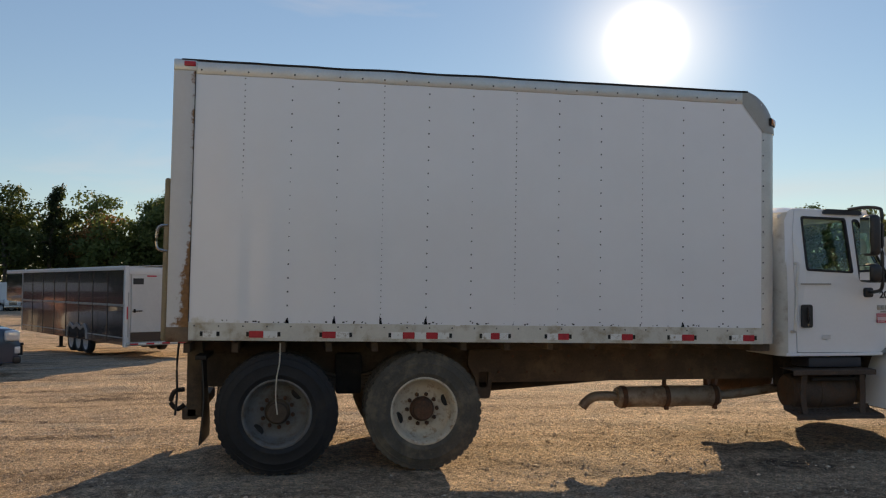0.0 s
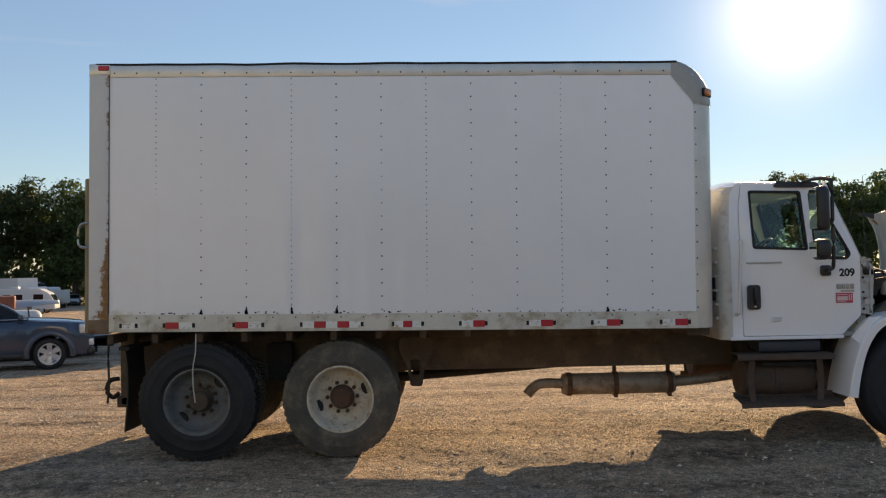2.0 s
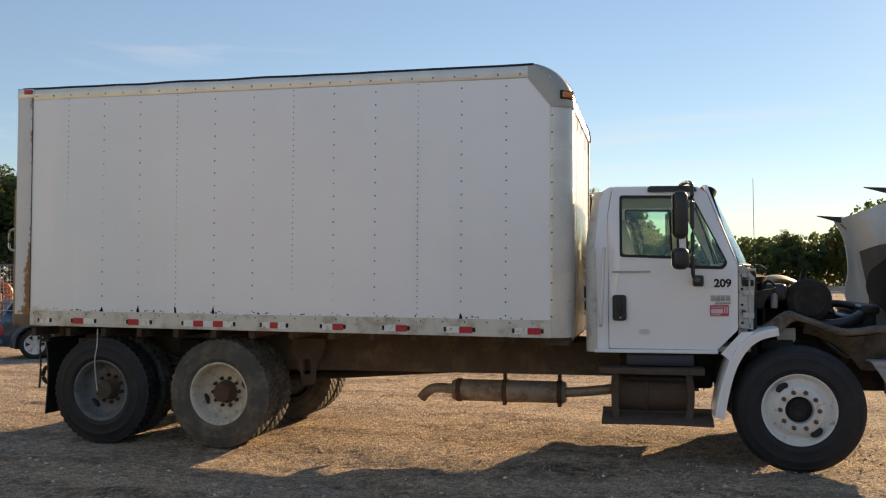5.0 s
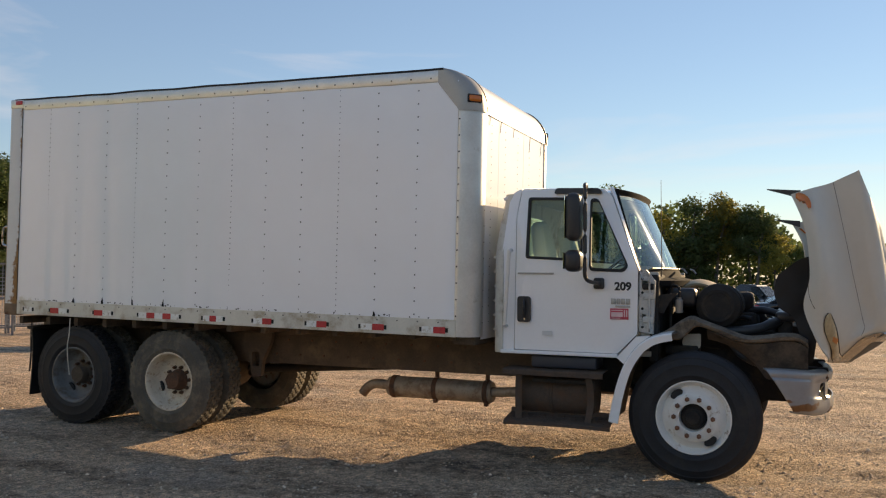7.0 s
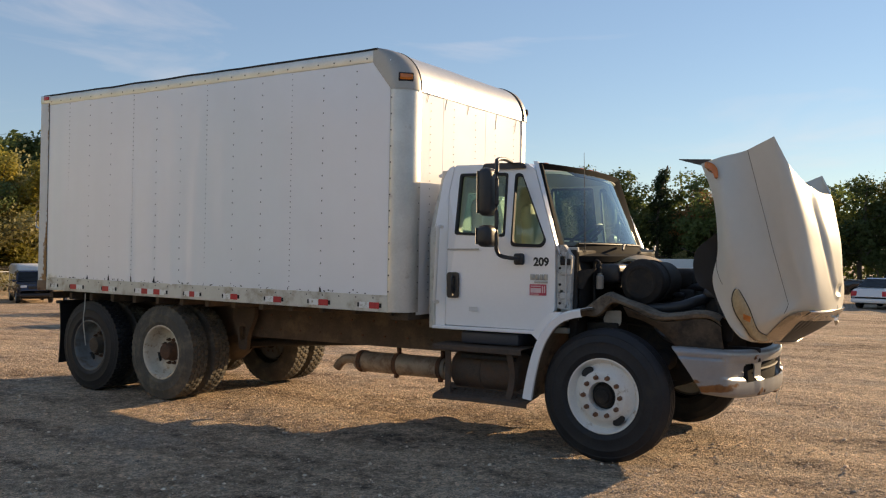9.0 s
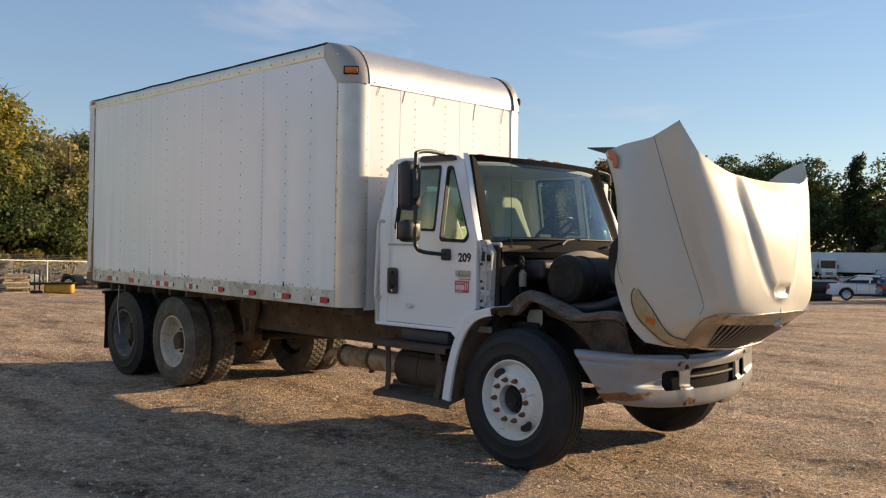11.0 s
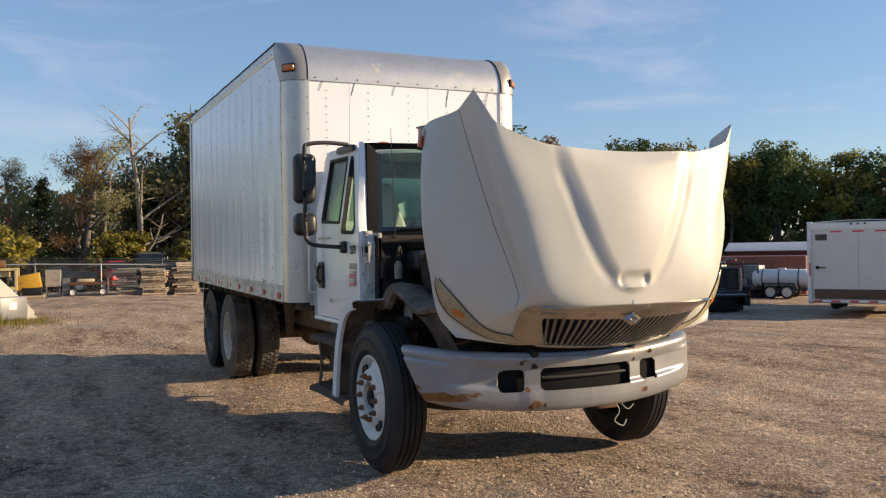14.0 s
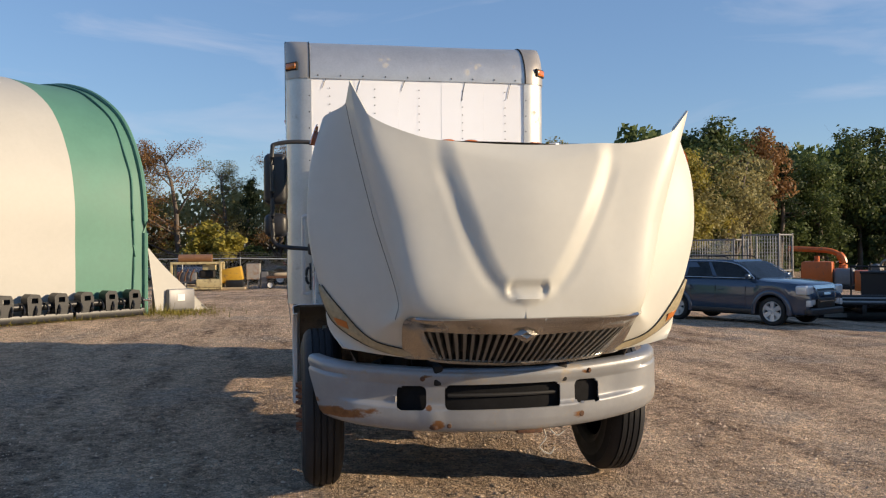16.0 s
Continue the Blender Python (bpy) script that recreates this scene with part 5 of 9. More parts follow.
# mirrors
for s in (-1, 1):
    Y = lambda y: y if s < 0 else 2 * YC - y
    bm = bmesh.new()
    tube(bm, curve_pts([(6.02, Y(7.90), 2.50), (6.06, Y(7.70), 2.505), (6.09, Y(7.53), 2.48), (6.10, Y(7.50), 2.42), (6.10, Y(7.50), 2.1), (6.10, Y(7.50), 1.80), (6.10, Y(7.51), 1.70), (6.12, Y(7.58), 1.655), (6.17, Y(7.80), 1.635)], 5), 0.0175, 10)
    mirror = part("mirror", bm, M_BLACKPL, truck, "tall black door mirror on a bent arm")
    for z0, z1, x0, x1 in ((2.0, 2.415, 5.915, 6.065), (1.735, 1.925, 5.905, 6.07)):
        bm = new_box((x0 + 0.02, min(Y(7.43), Y(7.62)), z0), (x1, max(Y(7.43), Y(7.62)), z1), 0.055, 4)
        head = part("mirror_head", bm, M_BLACKPL, mirror)
        part("mirror_glass", new_box((x0 + 0.015, min(Y(7.45), Y(7.60)), z0 + 0.025), (x0 + 0.019, max(Y(7.45), Y(7.60)), z1 - 0.025)), mat("mirror_silver", (0.85, 0.86, 0.87), 0.03, 1.0, 0.0, 5, 0, 50), mirror)
    part("mirror_foot", new_box((6.11, min(Y(7.775), Y(7.83)), 1.585), (6.205, max(Y(7.775), Y(7.83)), 1.685), 0.02, 3), M_BLACKPL, mirror)
bm = bmesh.new()
cyl(bm, (6.665, 8.06, 1.70), (6.66, 8.04, 2.56), 0.0045, 0.002, 6)
part("aerial", bm, M_BLACKPL, truck)
# cowl and wipers
rows = [[(6.62 + 0.24 * t - 0.20 * abs(u) ** 2.2, YC + u * 0.95, 1.715 - 0.05 * t) for u in np.linspace(-1, 1, 21)] for t in np.linspace(0, 1, 4)]
part("cowl", sheet(rows, 0.05), M_SURROUND, truck, "black plastic cowl under the windscreen")
for y in (8.52, 9.35):
    bm = bmesh.new()
    tube(bm, [(6.83, y, 1.725), (6.79, y + 0.12, 1.765), (6.745, y + 0.28, 1.775)], 0.010, 6)
    tube(bm, [shield(u, 0.055) + Vector((0.018, 0, 0.0)) for u in np.linspace((y - 0.40 - YC) / 0.93, (y + 0.32 - YC) / 0.93, 10)], 0.008, 6)
    part("wiper", bm, M_BLACKPL, truck)
# -- engine bay --
def pipe(name, pts, r, material, label="", n=5, seg=12):
    bm = bmesh.new()
    tube(bm, curve_pts(pts, n), r, seg)
    return part(name, bm, material, truck, label)


part("engine_block", new_box((6.68, 8.62, 0.85), (7.45, 9.20, 1.38), 0.05, 2), M_DARK, truck, "grimy dark engine block")
part("valve_cover", new_box((6.72, 8.70, 1.38), (7.40, 9.10, 1.56), 0.05, 3), M_DARK, truck)
bm = bmesh.new()
lathe(bm, [(0, 0.001), (0, 0.11), (-0.006, 0.115), (-0.006, 0.14), (0.012, 0.155), (0.025, 0.185), (0.045, 0.195), (0.06, 0.195), (0.066, 0.18), (0.20, 0.178), (0.205, 0.188), (0.225, 0.188), (0.23, 0.176), (0.50, 0.17), (0.56, 0.12), (0.56, 0.001)], pose(7.135, 8.13, 1.45, -90, 0, -4), 36)
part("air_cleaner", bm, M_DARK, truck, "large round black air cleaner")
pipe("intake_hose", [(7.15, 8.68, 1.42), (7.3, 8.82, 1.40), (7.42, 9.0, 1.34), (7.5, 9.1, 1.2)], 0.07, M_BLACKPL)
part("intake_box", new_box((6.70, 8.12, 1.44), (6.95, 8.55, 1.60), 0.04, 3), M_BLACKPL, truck)
rows = [[(x, y, 1.63 + 0.05 * math.sin((x - 6.76) / 0.34 * math.pi) - 0.10 * ((y - 8.70) / 0.4) ** 2) for y in np.linspace(8.46, 9.0, 9)] for x in np.linspace(6.76, 7.10, 8)]
part("heat_shield", sheet(rows, 0.02), M_TAN, truck, "tan dusty heat shield over the engine")
bm = bmesh.new()
lathe(bm, [(0, 0.001), (0, 0.028), (0.01, 0.032), (0.11, 0.032), (0.12, 0.02), (0.135, 0.02), (0.135, 0.001)], pose(6.82, 8.02, 1.385, 0, 0, 0), 14)
part("filter_canister", bm, mat("pale_canister", (0.27, 0.26, 0.24), 0.4, 0.2), truck, "pale filter canister")
pipe("coolant_pipe", [(6.82, 8.02, 1.52), (6.82, 8.02, 1.6), (6.76, 8.06, 1.62), (6.74, 8.08, 1.5), (6.74, 8.1, 1.2)], 0.012, M_DARK)
pipe("hood_hose", [(7.05, 8.25, 1.26), (7.25, 8.2, 1.23), (7.45, 8.22, 1.25), (7.58, 8.3, 1.30), (7.64, 8.42, 1.32)], 0.045, M_BLACKPL)
pipe("heater_hose", [(6.68, 8.4, 1.45), (6.9, 8.5, 1.42), (7.1, 8.55, 1.36), (7.4, 8.5, 1.33)], 0.022, M_BLACKPL)
pipe("brake_line", [(6.66, 8.0, 1.2), (6.8, 8.05, 1.15), (6.95, 8.2, 1.1), (7.2, 8.35, 1.05)], 0.012, M_DARK)
pipe("upper_radiator_hose", [(7.35, 8.75, 1.38), (7.48, 8.7, 1.40), (7.62, 8.62, 1.37)], 0.035, M_BLACKPL)
part("radiator", new_box((7.62, 8.35, 0.80), (7.74, 9.43, 1.32), 0.02), M_DARK, truck, "dark radiator with shroud")
part("fan_shroud", new_box((7.48, 8.42, 0.86), (7.62, 9.36, 1.30), 0.05, 3), M_BLACKPL, truck)
part("radiator_tank", new_box((7.60, 8.33, 1.31), (7.77, 9.45, 1.40), 0.03, 3), M_BLACKPL, truck)
part("battery_tray", new_box((6.70, 8.02, 1.02), (6.98, 8.28, 1.10), 0.015), M_DARK, truck)
part("hinge_bracket", plate(rounded([(6.60, 1.40), (6.60, 1.52), (6.72, 1.55), (6.82, 1.56), (6.75, 1.48), (6.70, 1.38)], 0.01), (), 7.93, 7.96), M_DARK, truck)
for y in (8.50, 9.28):
    part("hood_hinge", new_box((7.72, y - 0.03, 0.80), (8.03, y + 0.03, 0.92), 0.015), M_DARK, truck)
# torn black rubber shield hanging from the raised hood
edge = [(7.62, 1.72), (7.80, 1.86), (7.93, 1.90), (7.96, 1.55), (7.93, 1.20), (7.90, 0.98), (7.82, 1.00), (7.80, 1.22), (7.74, 1.38), (7.63, 1.44), (7.59, 1.58)]
bm = plate(rounded(edge, 0.05), (), 8.06, 8.07)
bmesh.ops.subdivide_edges(bm, edges=list(bm.edges), cuts=3, use_grid_fill=True)
for v in bm.verts:
    v.co.y += 0.05 * noise.noise((v.co.x * 5, v.co.z * 4, 1.0)) + 0.35 * (1.9 - v.co.z) * 0.2
part("rubber_shield", bm, M_RUBBER, truck, "torn black rubber shield under the raised hood")
# front axle, springs, steering
bm = bmesh.new()
tube(bm, curve_pts([(6.97, 7.95, 0.525), (6.97, 8.2, 0.46), (6.97, 8.5, 0.42), (6.97, 9.28, 0.42), (6.97, 9.58, 0.46), (6.97, 9.83, 0.525)], 4), 0.06, 10)
part("front_axle", bm, M_DARK, truck)
for y in (8.42, 9.36):
    rows = [[(6.25 + 1.45 * t, y + a, 0.50 + 0.20 * (2 * t - 1) ** 2) for a in (-0.05, 0.05)] for t in np.linspace(0, 1, 13)]
    part("leaf_spring", sheet(rows, 0.05), M_DARK, truck)
part("oil_pan", new_box((6.75, 8.65, 0.58), (7.35, 9.15, 0.86), 0.06, 2), M_DARK, truck)
# splash liners over the front wheels
for s in (-1, 1):
    Y = lambda y: y if s < 0 else 2 * YC - y
    top = curve_pts([(6.60, 0, 1.17), (6.74, 0, 1.25), (6.86, 0, 1.335), (6.94, 0, 1.365), (7.02, 0, 1.335), (7.16, 0, 1.285), (7.36, 0, 1.215), (7.50, 0, 1.215), (7.66, 0, 1.24), (7.78, 0, 1.235), (7.86, 0, 1.19)], 6)
    rows = []
    for q in top:
        d = 0.052 + 0.022 * noise.noise((q.x * 4.0, 1.7, 0)) + 0.10 * smooth(0.17, 0.0, abs(q.x - 6.85))
        w = 0.018 * noise.noise((q.x * 6.0, 0.4, 3.0))
        rows.append([(q.x, Y(8.36), q.z - 0.09), (q.x, Y(8.16), q.z - 0.03 + w), (q.x, Y(7.99), q.z), (q.x, Y(7.93 + w), q.z - 0.012), (q.x, Y(7.905 + w), q.z - 0.03), (q.x, Y(7.915 + w), q.z - d), (q.x, Y(7.95), q.z - d - 0.012)])
    part("splash_liner", sheet(rows, 0.006), M_LINER, truck, "dusty buckled splash liner over the front wheel")
    rows = []
    for q in top:
        if q.x < 7.04:
            continue
        foot = max(0.84, 0.525 + math.sqrt(max(0.0, 0.645 ** 2 - (q.x - 6.97) ** 2)))
        w = 0.02 * noise.noise((q.x * 5.0, 2.4, 3.0))
        rows.append([(q.x, Y(7.94 + k * 0.12 + w * math.sin(k * 6)), q.z - 0.07 + (foot - q.z + 0.07) * k) for k in np.linspace(0, 1, 7)])
    part("liner_skirt", sheet(rows, 0.006), mat("dark_brown_liner", (0.085, 0.066, 0.05), 0.85, 0, 0.35, 5, 0.3, 40, dirt=((0.03, 0.026, 0.023), 0.4, 4.0)), truck, "dark brown torn liner skirt")
    rows = [[(x, Y(8.37 + 0.02 * math.sin(x * 7 + z * 5)), z) for z in np.linspace(0.62, 1.22, 8)] for x in np.linspace(6.45, 7.80, 14)]
    part("inner_wing", sheet(rows, 0.01), M_DARK, truck, "grimy dark inner wing panel")
    part("wing_bracket", plate(rounded([(6.86, 1.05), (6.84, 1.13), (6.87, 1.20), (7.0, 1.205), (7.0, 1.10), (6.96, 1.045)], 0.015), (), Y(8.05), Y(8.058)), mat("pale_zinc", (0.42, 0.39, 0.33), 0.6, 0.2, 0.2, 12), truck, "pale bent bracket under the liner")
    bm = bmesh.new()
    tube(bm, curve_pts([(7.24, Y(8.2), 1.12), (7.34, Y(8.12), 1.02), (7.46, Y(8.16), 0.96), (7.56, Y(8.25), 0.98)], 5), 0.03, 10)
    part("steering_hose", bm, M_BLACKPL, truck)
    part("brake_chamber", lathe(bmesh.new(), [(0, 0.001), (0, 0.07), (0.03, 0.085), (0.06, 0.09), (0.07, 0.085), (0.13, 0.06), (0.13, 0.001)], pose(7.33, Y(8.28), 0.80, 90 if s < 0 else -90, 0, 0), 20), M_DARK, truck)
    # white rear half of the fender left on the cab
    arc = [(6.80, 1.235), (6.72, 1.222), (6.62, 1.19), (6.53, 1.13), (6.46, 1.05), (6.395, 0.94), (6.345, 0.81), (6.305, 0.66), (6.28, 0.54), (6.265, 0.455)]
    arc = [(p.x, p.z) for p in curve_pts([(a, 0, b) for a, b in arc], 4)]
    rows = []
    for i, (x, z) in enumerate(arc):
        t = i / (len(arc) - 1)
        a0, b0 = arc[max(i - 1, 0)], arc[min(i + 1, len(arc) - 1)]
        d = Vector((b0[0] - a0[0], 0, b0[1] - a0[1])).normalized()
        nx, nz = -d.z, d.x                   # towards the wheel
        if nx < 0 or (abs(nx) < 1e-4 and nz > 0):
            nx, nz = -nx, -nz
        w = 0.072 + 0.02 * t
        rows.append([(x, Y(8.10), z), (x, Y(7.700), z), (x + nx * 0.008, Y(7.655), z + nz * 0.008), (x + nx * 0.02, Y(7.645), z + nz * 0.02), (x + nx * w, Y(7.652), z + nz * w), (x + nx * w, Y(7.680), z + nz * w)])
    web = [(6.335, 1.0), (6.505, 1.188), (6.62, 1.196), (6.56, 1.150), (6.50, 1.095), (6.44, 1.015), (6.40, 0.945)]
    part("fender_web", plate(web, (), Y(7.69), Y(7.72)), M_CABWHITE, truck)
    part("fender", sheet(rows, 0.006), M_CABWHITE, truck, "white rear half of the front fender")
    rows = [[(x + 0.02, Y(7.700), z - 0.01), (x + 0.02, Y(8.35), z - 0.01)] for x, z in arc]
    part("fender_liner", sheet(rows, 0.008), M_LINER, truck)
    # steps with battery box and tank between
    def slab(name, x0, x1, y0, y1, z0, z1, bev, mt, label=""):
        return part(name, new_box((x0, min(Y(y0), Y(y1)), z0), (x1, max(Y(y0), Y(y1)), z1), bev), mt, truck, label)

    rows = [[(x, Y(7.76 + d), z + 0.006 * noise.noise((x * 3, d, 1))) for d, z in ((0.012, 0.795), (0.0, 0.80), (0.0, 0.842), (0.012, 0.85), (0.25, 0.855))] for x in np.linspace(5.28, 6.20, 12)]
    part("step_top", sheet(rows, 0.006), M_STEP, truck, "rust-brown upper cab step")
    rows = [[(x, Y(7.74 + d), z + 0.012 * math.sin((x - 5.2) * 2.6) * (1 - d / 0.3)) for d, z in ((0.0, 0.345), (0.004, 0.372), (0.02, 0.385), (0.12, 0.405), (0.24, 0.425), (0.25, 0.47))] for x in np.linspace(5.30, 6.27, 14)]
    part("step_low", sheet(rows, 0.006), M_STEP, truck, "rusted tread-plate lower cab step")
    bm = bmesh.new()
    for k in range(16):
        for d in range(3):
            x, y = 5.36 + k * 0.056 + 0.02 * (d % 2), 7.785 + d * 0.06
            box(bm, (x, min(Y(y), Y(y + 0.035)), 0.395 + 0.011 * d + 0.012 * math.sin((x - 5.2) * 2.6) * 0.6), (x + 0.012, max(Y(y), Y(y + 0.035)), 0.404 + 0.011 * d + 0.012 * math.sin((x - 5.2) * 2.6) * 0.6))
    part("step_tread", bm, M_STEP, truck)
    for x, lean in ((5.43, -0.012), (6.06, 0.025)):
        rows = [[(x + lean * 4 * q * (1 - q) + dx, Y(7.80 + 0.10 * q * (1 - q)), 0.82 - 0.42 * q) for dx in (-0.03, 0.03)] for q in np.linspace(0, 1, 9)]
        part("step_bracket", sheet(rows, 0.012), M_STEP, truck)
    bm = bmesh.new()
    lathe(bm, [(0, 0.001), (0, 0.16), (0.03, 0.185), (0.30, 0.187), (0.305, 0.194), (0.33, 0.194), (0.335, 0.187), (0.68, 0.185), (0.71, 0.16), (0.71, 0.001)], pose(5.38, Y(8.08), 0.60, 0, 90, 0), 28)
    part("fuel_tank", bm, M_STEP, truck, "brown rusted round tank behind the steps")
    slab("battery_box", 5.52, 6.12, 7.87, 8.2, 0.862, 0.97, 0.02, mat("blue_black_box", (0.03, 0.036, 0.05), 0.5))
    slab("box_strap", 5.54, 6.10, 7.845, 7.865, 0.73, 0.765, 0.006, M_DARK)
    slab("under_cab", 5.45, 6.3, 8.24, 8.46, 0.62, 0.98, 0.03, M_DARK)

YH = 8.95                                   # the hood sits a little off the middle line
# -- raised hood --
HOOD = [
    [(8.02, 7.93, 1.05), (8.02, 8.05, 1.02), (8.03, 8.25, 0.985), (8.12, 8.38, 0.980), (8.17, 8.50, 0.965), (8.20, 8.65, 0.955), (8.20, 8.80, 0.945), (8.20, YH, 0.94)],
    [(7.93, 7.845, 1.18), (8.02, 7.90, 1.20), (8.12, 8.10, 1.13), (8.25, 8.27, 1.17), (8.38, 8.38, 1.17), (8.46, 8.58, 1.16), (8.50, 8.78, 1.155), (8.51, YH, 1.15)],
    [(7.825, 7.835, 1.46), (8.02, 7.815, 1.42), (8.24, 8.19, 1.36), (8.41, 8.235, 1.35), (8.49, 8.31, 1.34), (8.53, 8.50, 1.33), (8.545, 8.78, 1.33), (8.55, YH, 1.33)],
    [(7.87, 7.80, 1.72), (8.00, 7.745, 1.75), (8.175, 8.085, 1.80), (8.34, 8.12, 1.80), (8.44, 8.22, 1.80), (8.485, 8.48, 1.77), (8.515, 8.70, 1.75), (8.53, YH, 1.75)],
    [(7.835, 7.81, 2.10), (7.95, 7.755, 2.12), (8.105, 8.005, 2.20), (8.29, 8.02, 2.24), (8.385, 8.13, 2.14), (8.435, 8.40, 2.05), (8.455, 8.60, 2.03), (8.475, YH, 2.03)],
    [(7.73, 7.835, 2.385), (7.88, 7.835, 2.43), (8.05, 7.955, 2.487), (8.245, 7.965, 2.58), (8.325, 8.055, 2.385), (8.39, 8.30, 2.265), (8.41, 8.52, 2.225), (8.415, YH, 2.21)],
]
HOOD = [[Vector(p) for p in row] for row in HOOD]
SAG = {3: 0.15, 4: 0.5, 5: 1.0}


def crom(a, b, c, d, t):
    return 0.5 * ((2 * b) + (c - a) * t + (2 * a - 5 * b + 4 * c - d) * t * t + (3 * b - a - 3 * c + d) * t ** 3)


def hood_row(i, s):
    row = HOOD[i]
    sag = SAG.get(i, 0.0)                   # the far wing hangs lower and wider
    full = row + [Vector((p.x + 0.01 * sag * w, 2 * YH - p.y + 0.076 * sag * w, p.z - 0.13 * sag * w)) for p, w in zip(reversed(row[:-1]), (0.0, 0.2, 0.5, 1.0, 0.9, 0.9, 0.9))]
    n = len(full) - 1
    k = min(int(s), n - 1)
    if i == 5 and (k in (2, 3) or n - 1 - k in (2, 3)):        # the pointed tips
        return full[k].lerp(full[k + 1], s - k)
    return crom(full[max(k - 1, 0)], full[k], full[k + 1], full[min(k + 2, n)], s - k)


def hood_at(s, v, dome=True):
    """s 0..14 across from rim to rim, v 0..5 from the nose to the rear edge."""
    k = min(int(v), 4)
    p = crom(hood_row(max(k - 1, 0), s), hood_row(k, s), hood_row(k + 1, s), hood_row(min(k + 2, 5), s), v - k)
    if dome:
        mid_y = YH - 0.04 * smooth(2.1, 1.4, p.z)
        half = 0.135 + 0.335 * max(0.0, min(1.0, (p.z - 1.42) / 0.72)) ** 0.75
        if p.z < 1.44:
            half *= math.sqrt(max(0.0, 1 - ((1.44 - p.z) / 0.13) ** 2))
        d = abs(p.y - mid_y) - half
        a = smooth(0.055, -0.07, d) * smooth(1.29, 1.37, p.z) * smooth(2.24, 2.10, p.z - 0.35 * (p.y - YH) ** 2)
        groove = smooth(0.0, 0.055, d) * smooth(0.115, 0.055, d) * smooth(1.33, 1.45, p.z) * smooth(2.15, 2.0, p.z)
        pill = math.hypot(max(0.0, abs(p.y - mid_y) - 0.075), p.z - 1.398)
        dent = smooth(0.052, 0.022, pill)
        p = p + Vector((0.024 * a - 0.005 * groove - 0.026 * dent, 0, 0))
    return p


def hood_out(s, v, d):
    e = 0.02
    a = hood_at(min(s + e, 14), v, False) - hood_at(max(s - e, 0), v, False)
    b = hood_at(s, min(v + e, 5), False) - hood_at(s, max(v - e, 0), False)
    n = a.cross(b)
    if n.x < 0 and abs(n.x) > 0.3 * n.length or (n.y > 0) == (s < 7) and abs(n.x) <= 0.3 * n.length:
        n = -n
    return hood_at(s, v) + n.normalized() * d


SS, VV = np.linspace(0, 14, 225), np.linspace(0, 5, 101)


def grille_open(s, v):
    return 3.75 <= s <= 10.25 and 0.12 <= v <= 1.02 and not (s < 3.75 + 0.7 * max(0, 0.5 - v))


def keep_hood(i, j):
    s, v = (SS[j] + SS[j + 1]) / 2, (VV[i] + VV[i + 1]) / 2
    return not grille_open(s, v)


hood = part("hood", sheet([[hood_at(s, v) for s in SS] for v in VV], 0.012, keep_hood), M_HOODWHITE, truck, "cream-white hood tilted fully forward", sharp=50)
rows = [[hood_out(s, v, -0.035) for s in np.linspace(1.3, 12.7, 60)] for v in np.linspace(0.6, 3.5, 24)]
part("hood_lining", sheet(rows, 0.004, lambda i, j: not (i < 4 and 12 < j < 47)), mat("hood_underside", (0.10, 0.085, 0.07), 0.85, 0, 0.3, 5, 0.2, 50), hood, "dark dusty underside of the hood")
for flip in (False, True):                  # seam between hood top and fender side
    bm = bmesh.new()
    line = []
    cut = []
    for v in np.linspace(1.46, 5, 60):
        def off_line(s):
            q = hood_at(s, v, False)
            w = (q.z - 1.23) / (2.49 - 1.23)
            return (q.x - 8.27 + 0.22 * w - 0.06 * w * (1 - w)) ** 2 + (q.y - 8.31 + 0.352 * w + 0.16 * w * (1 - w)) ** 2
        cut.append((v, min(np.linspace(1.6, 3.3, 240), key=off_line)))
    for i, (v, s) in enumerate(cut):
        near = [q for p, q in cut[max(0, i - 6):i + 7]]
        s = sum(near) / len(near)
        line.append(hood_out(14 - s if flip else s, v, 0.0005))
    tube(bm, line, 0.0018, 5)
    part("panel_seam", bm, M_RUBBER, hood)
    bm = bmesh.new()                        # short seam of the flare above the headlamp
    tube(bm, [hood_out(abs((14 if flip else 0) - 0.5 * k), 2.75 - 0.72 * k, 0.0005) for k in np.linspace(0.04, 1, 14)], 0.0025, 5)
    part("panel_seam", bm, M_RUBBER, hood)
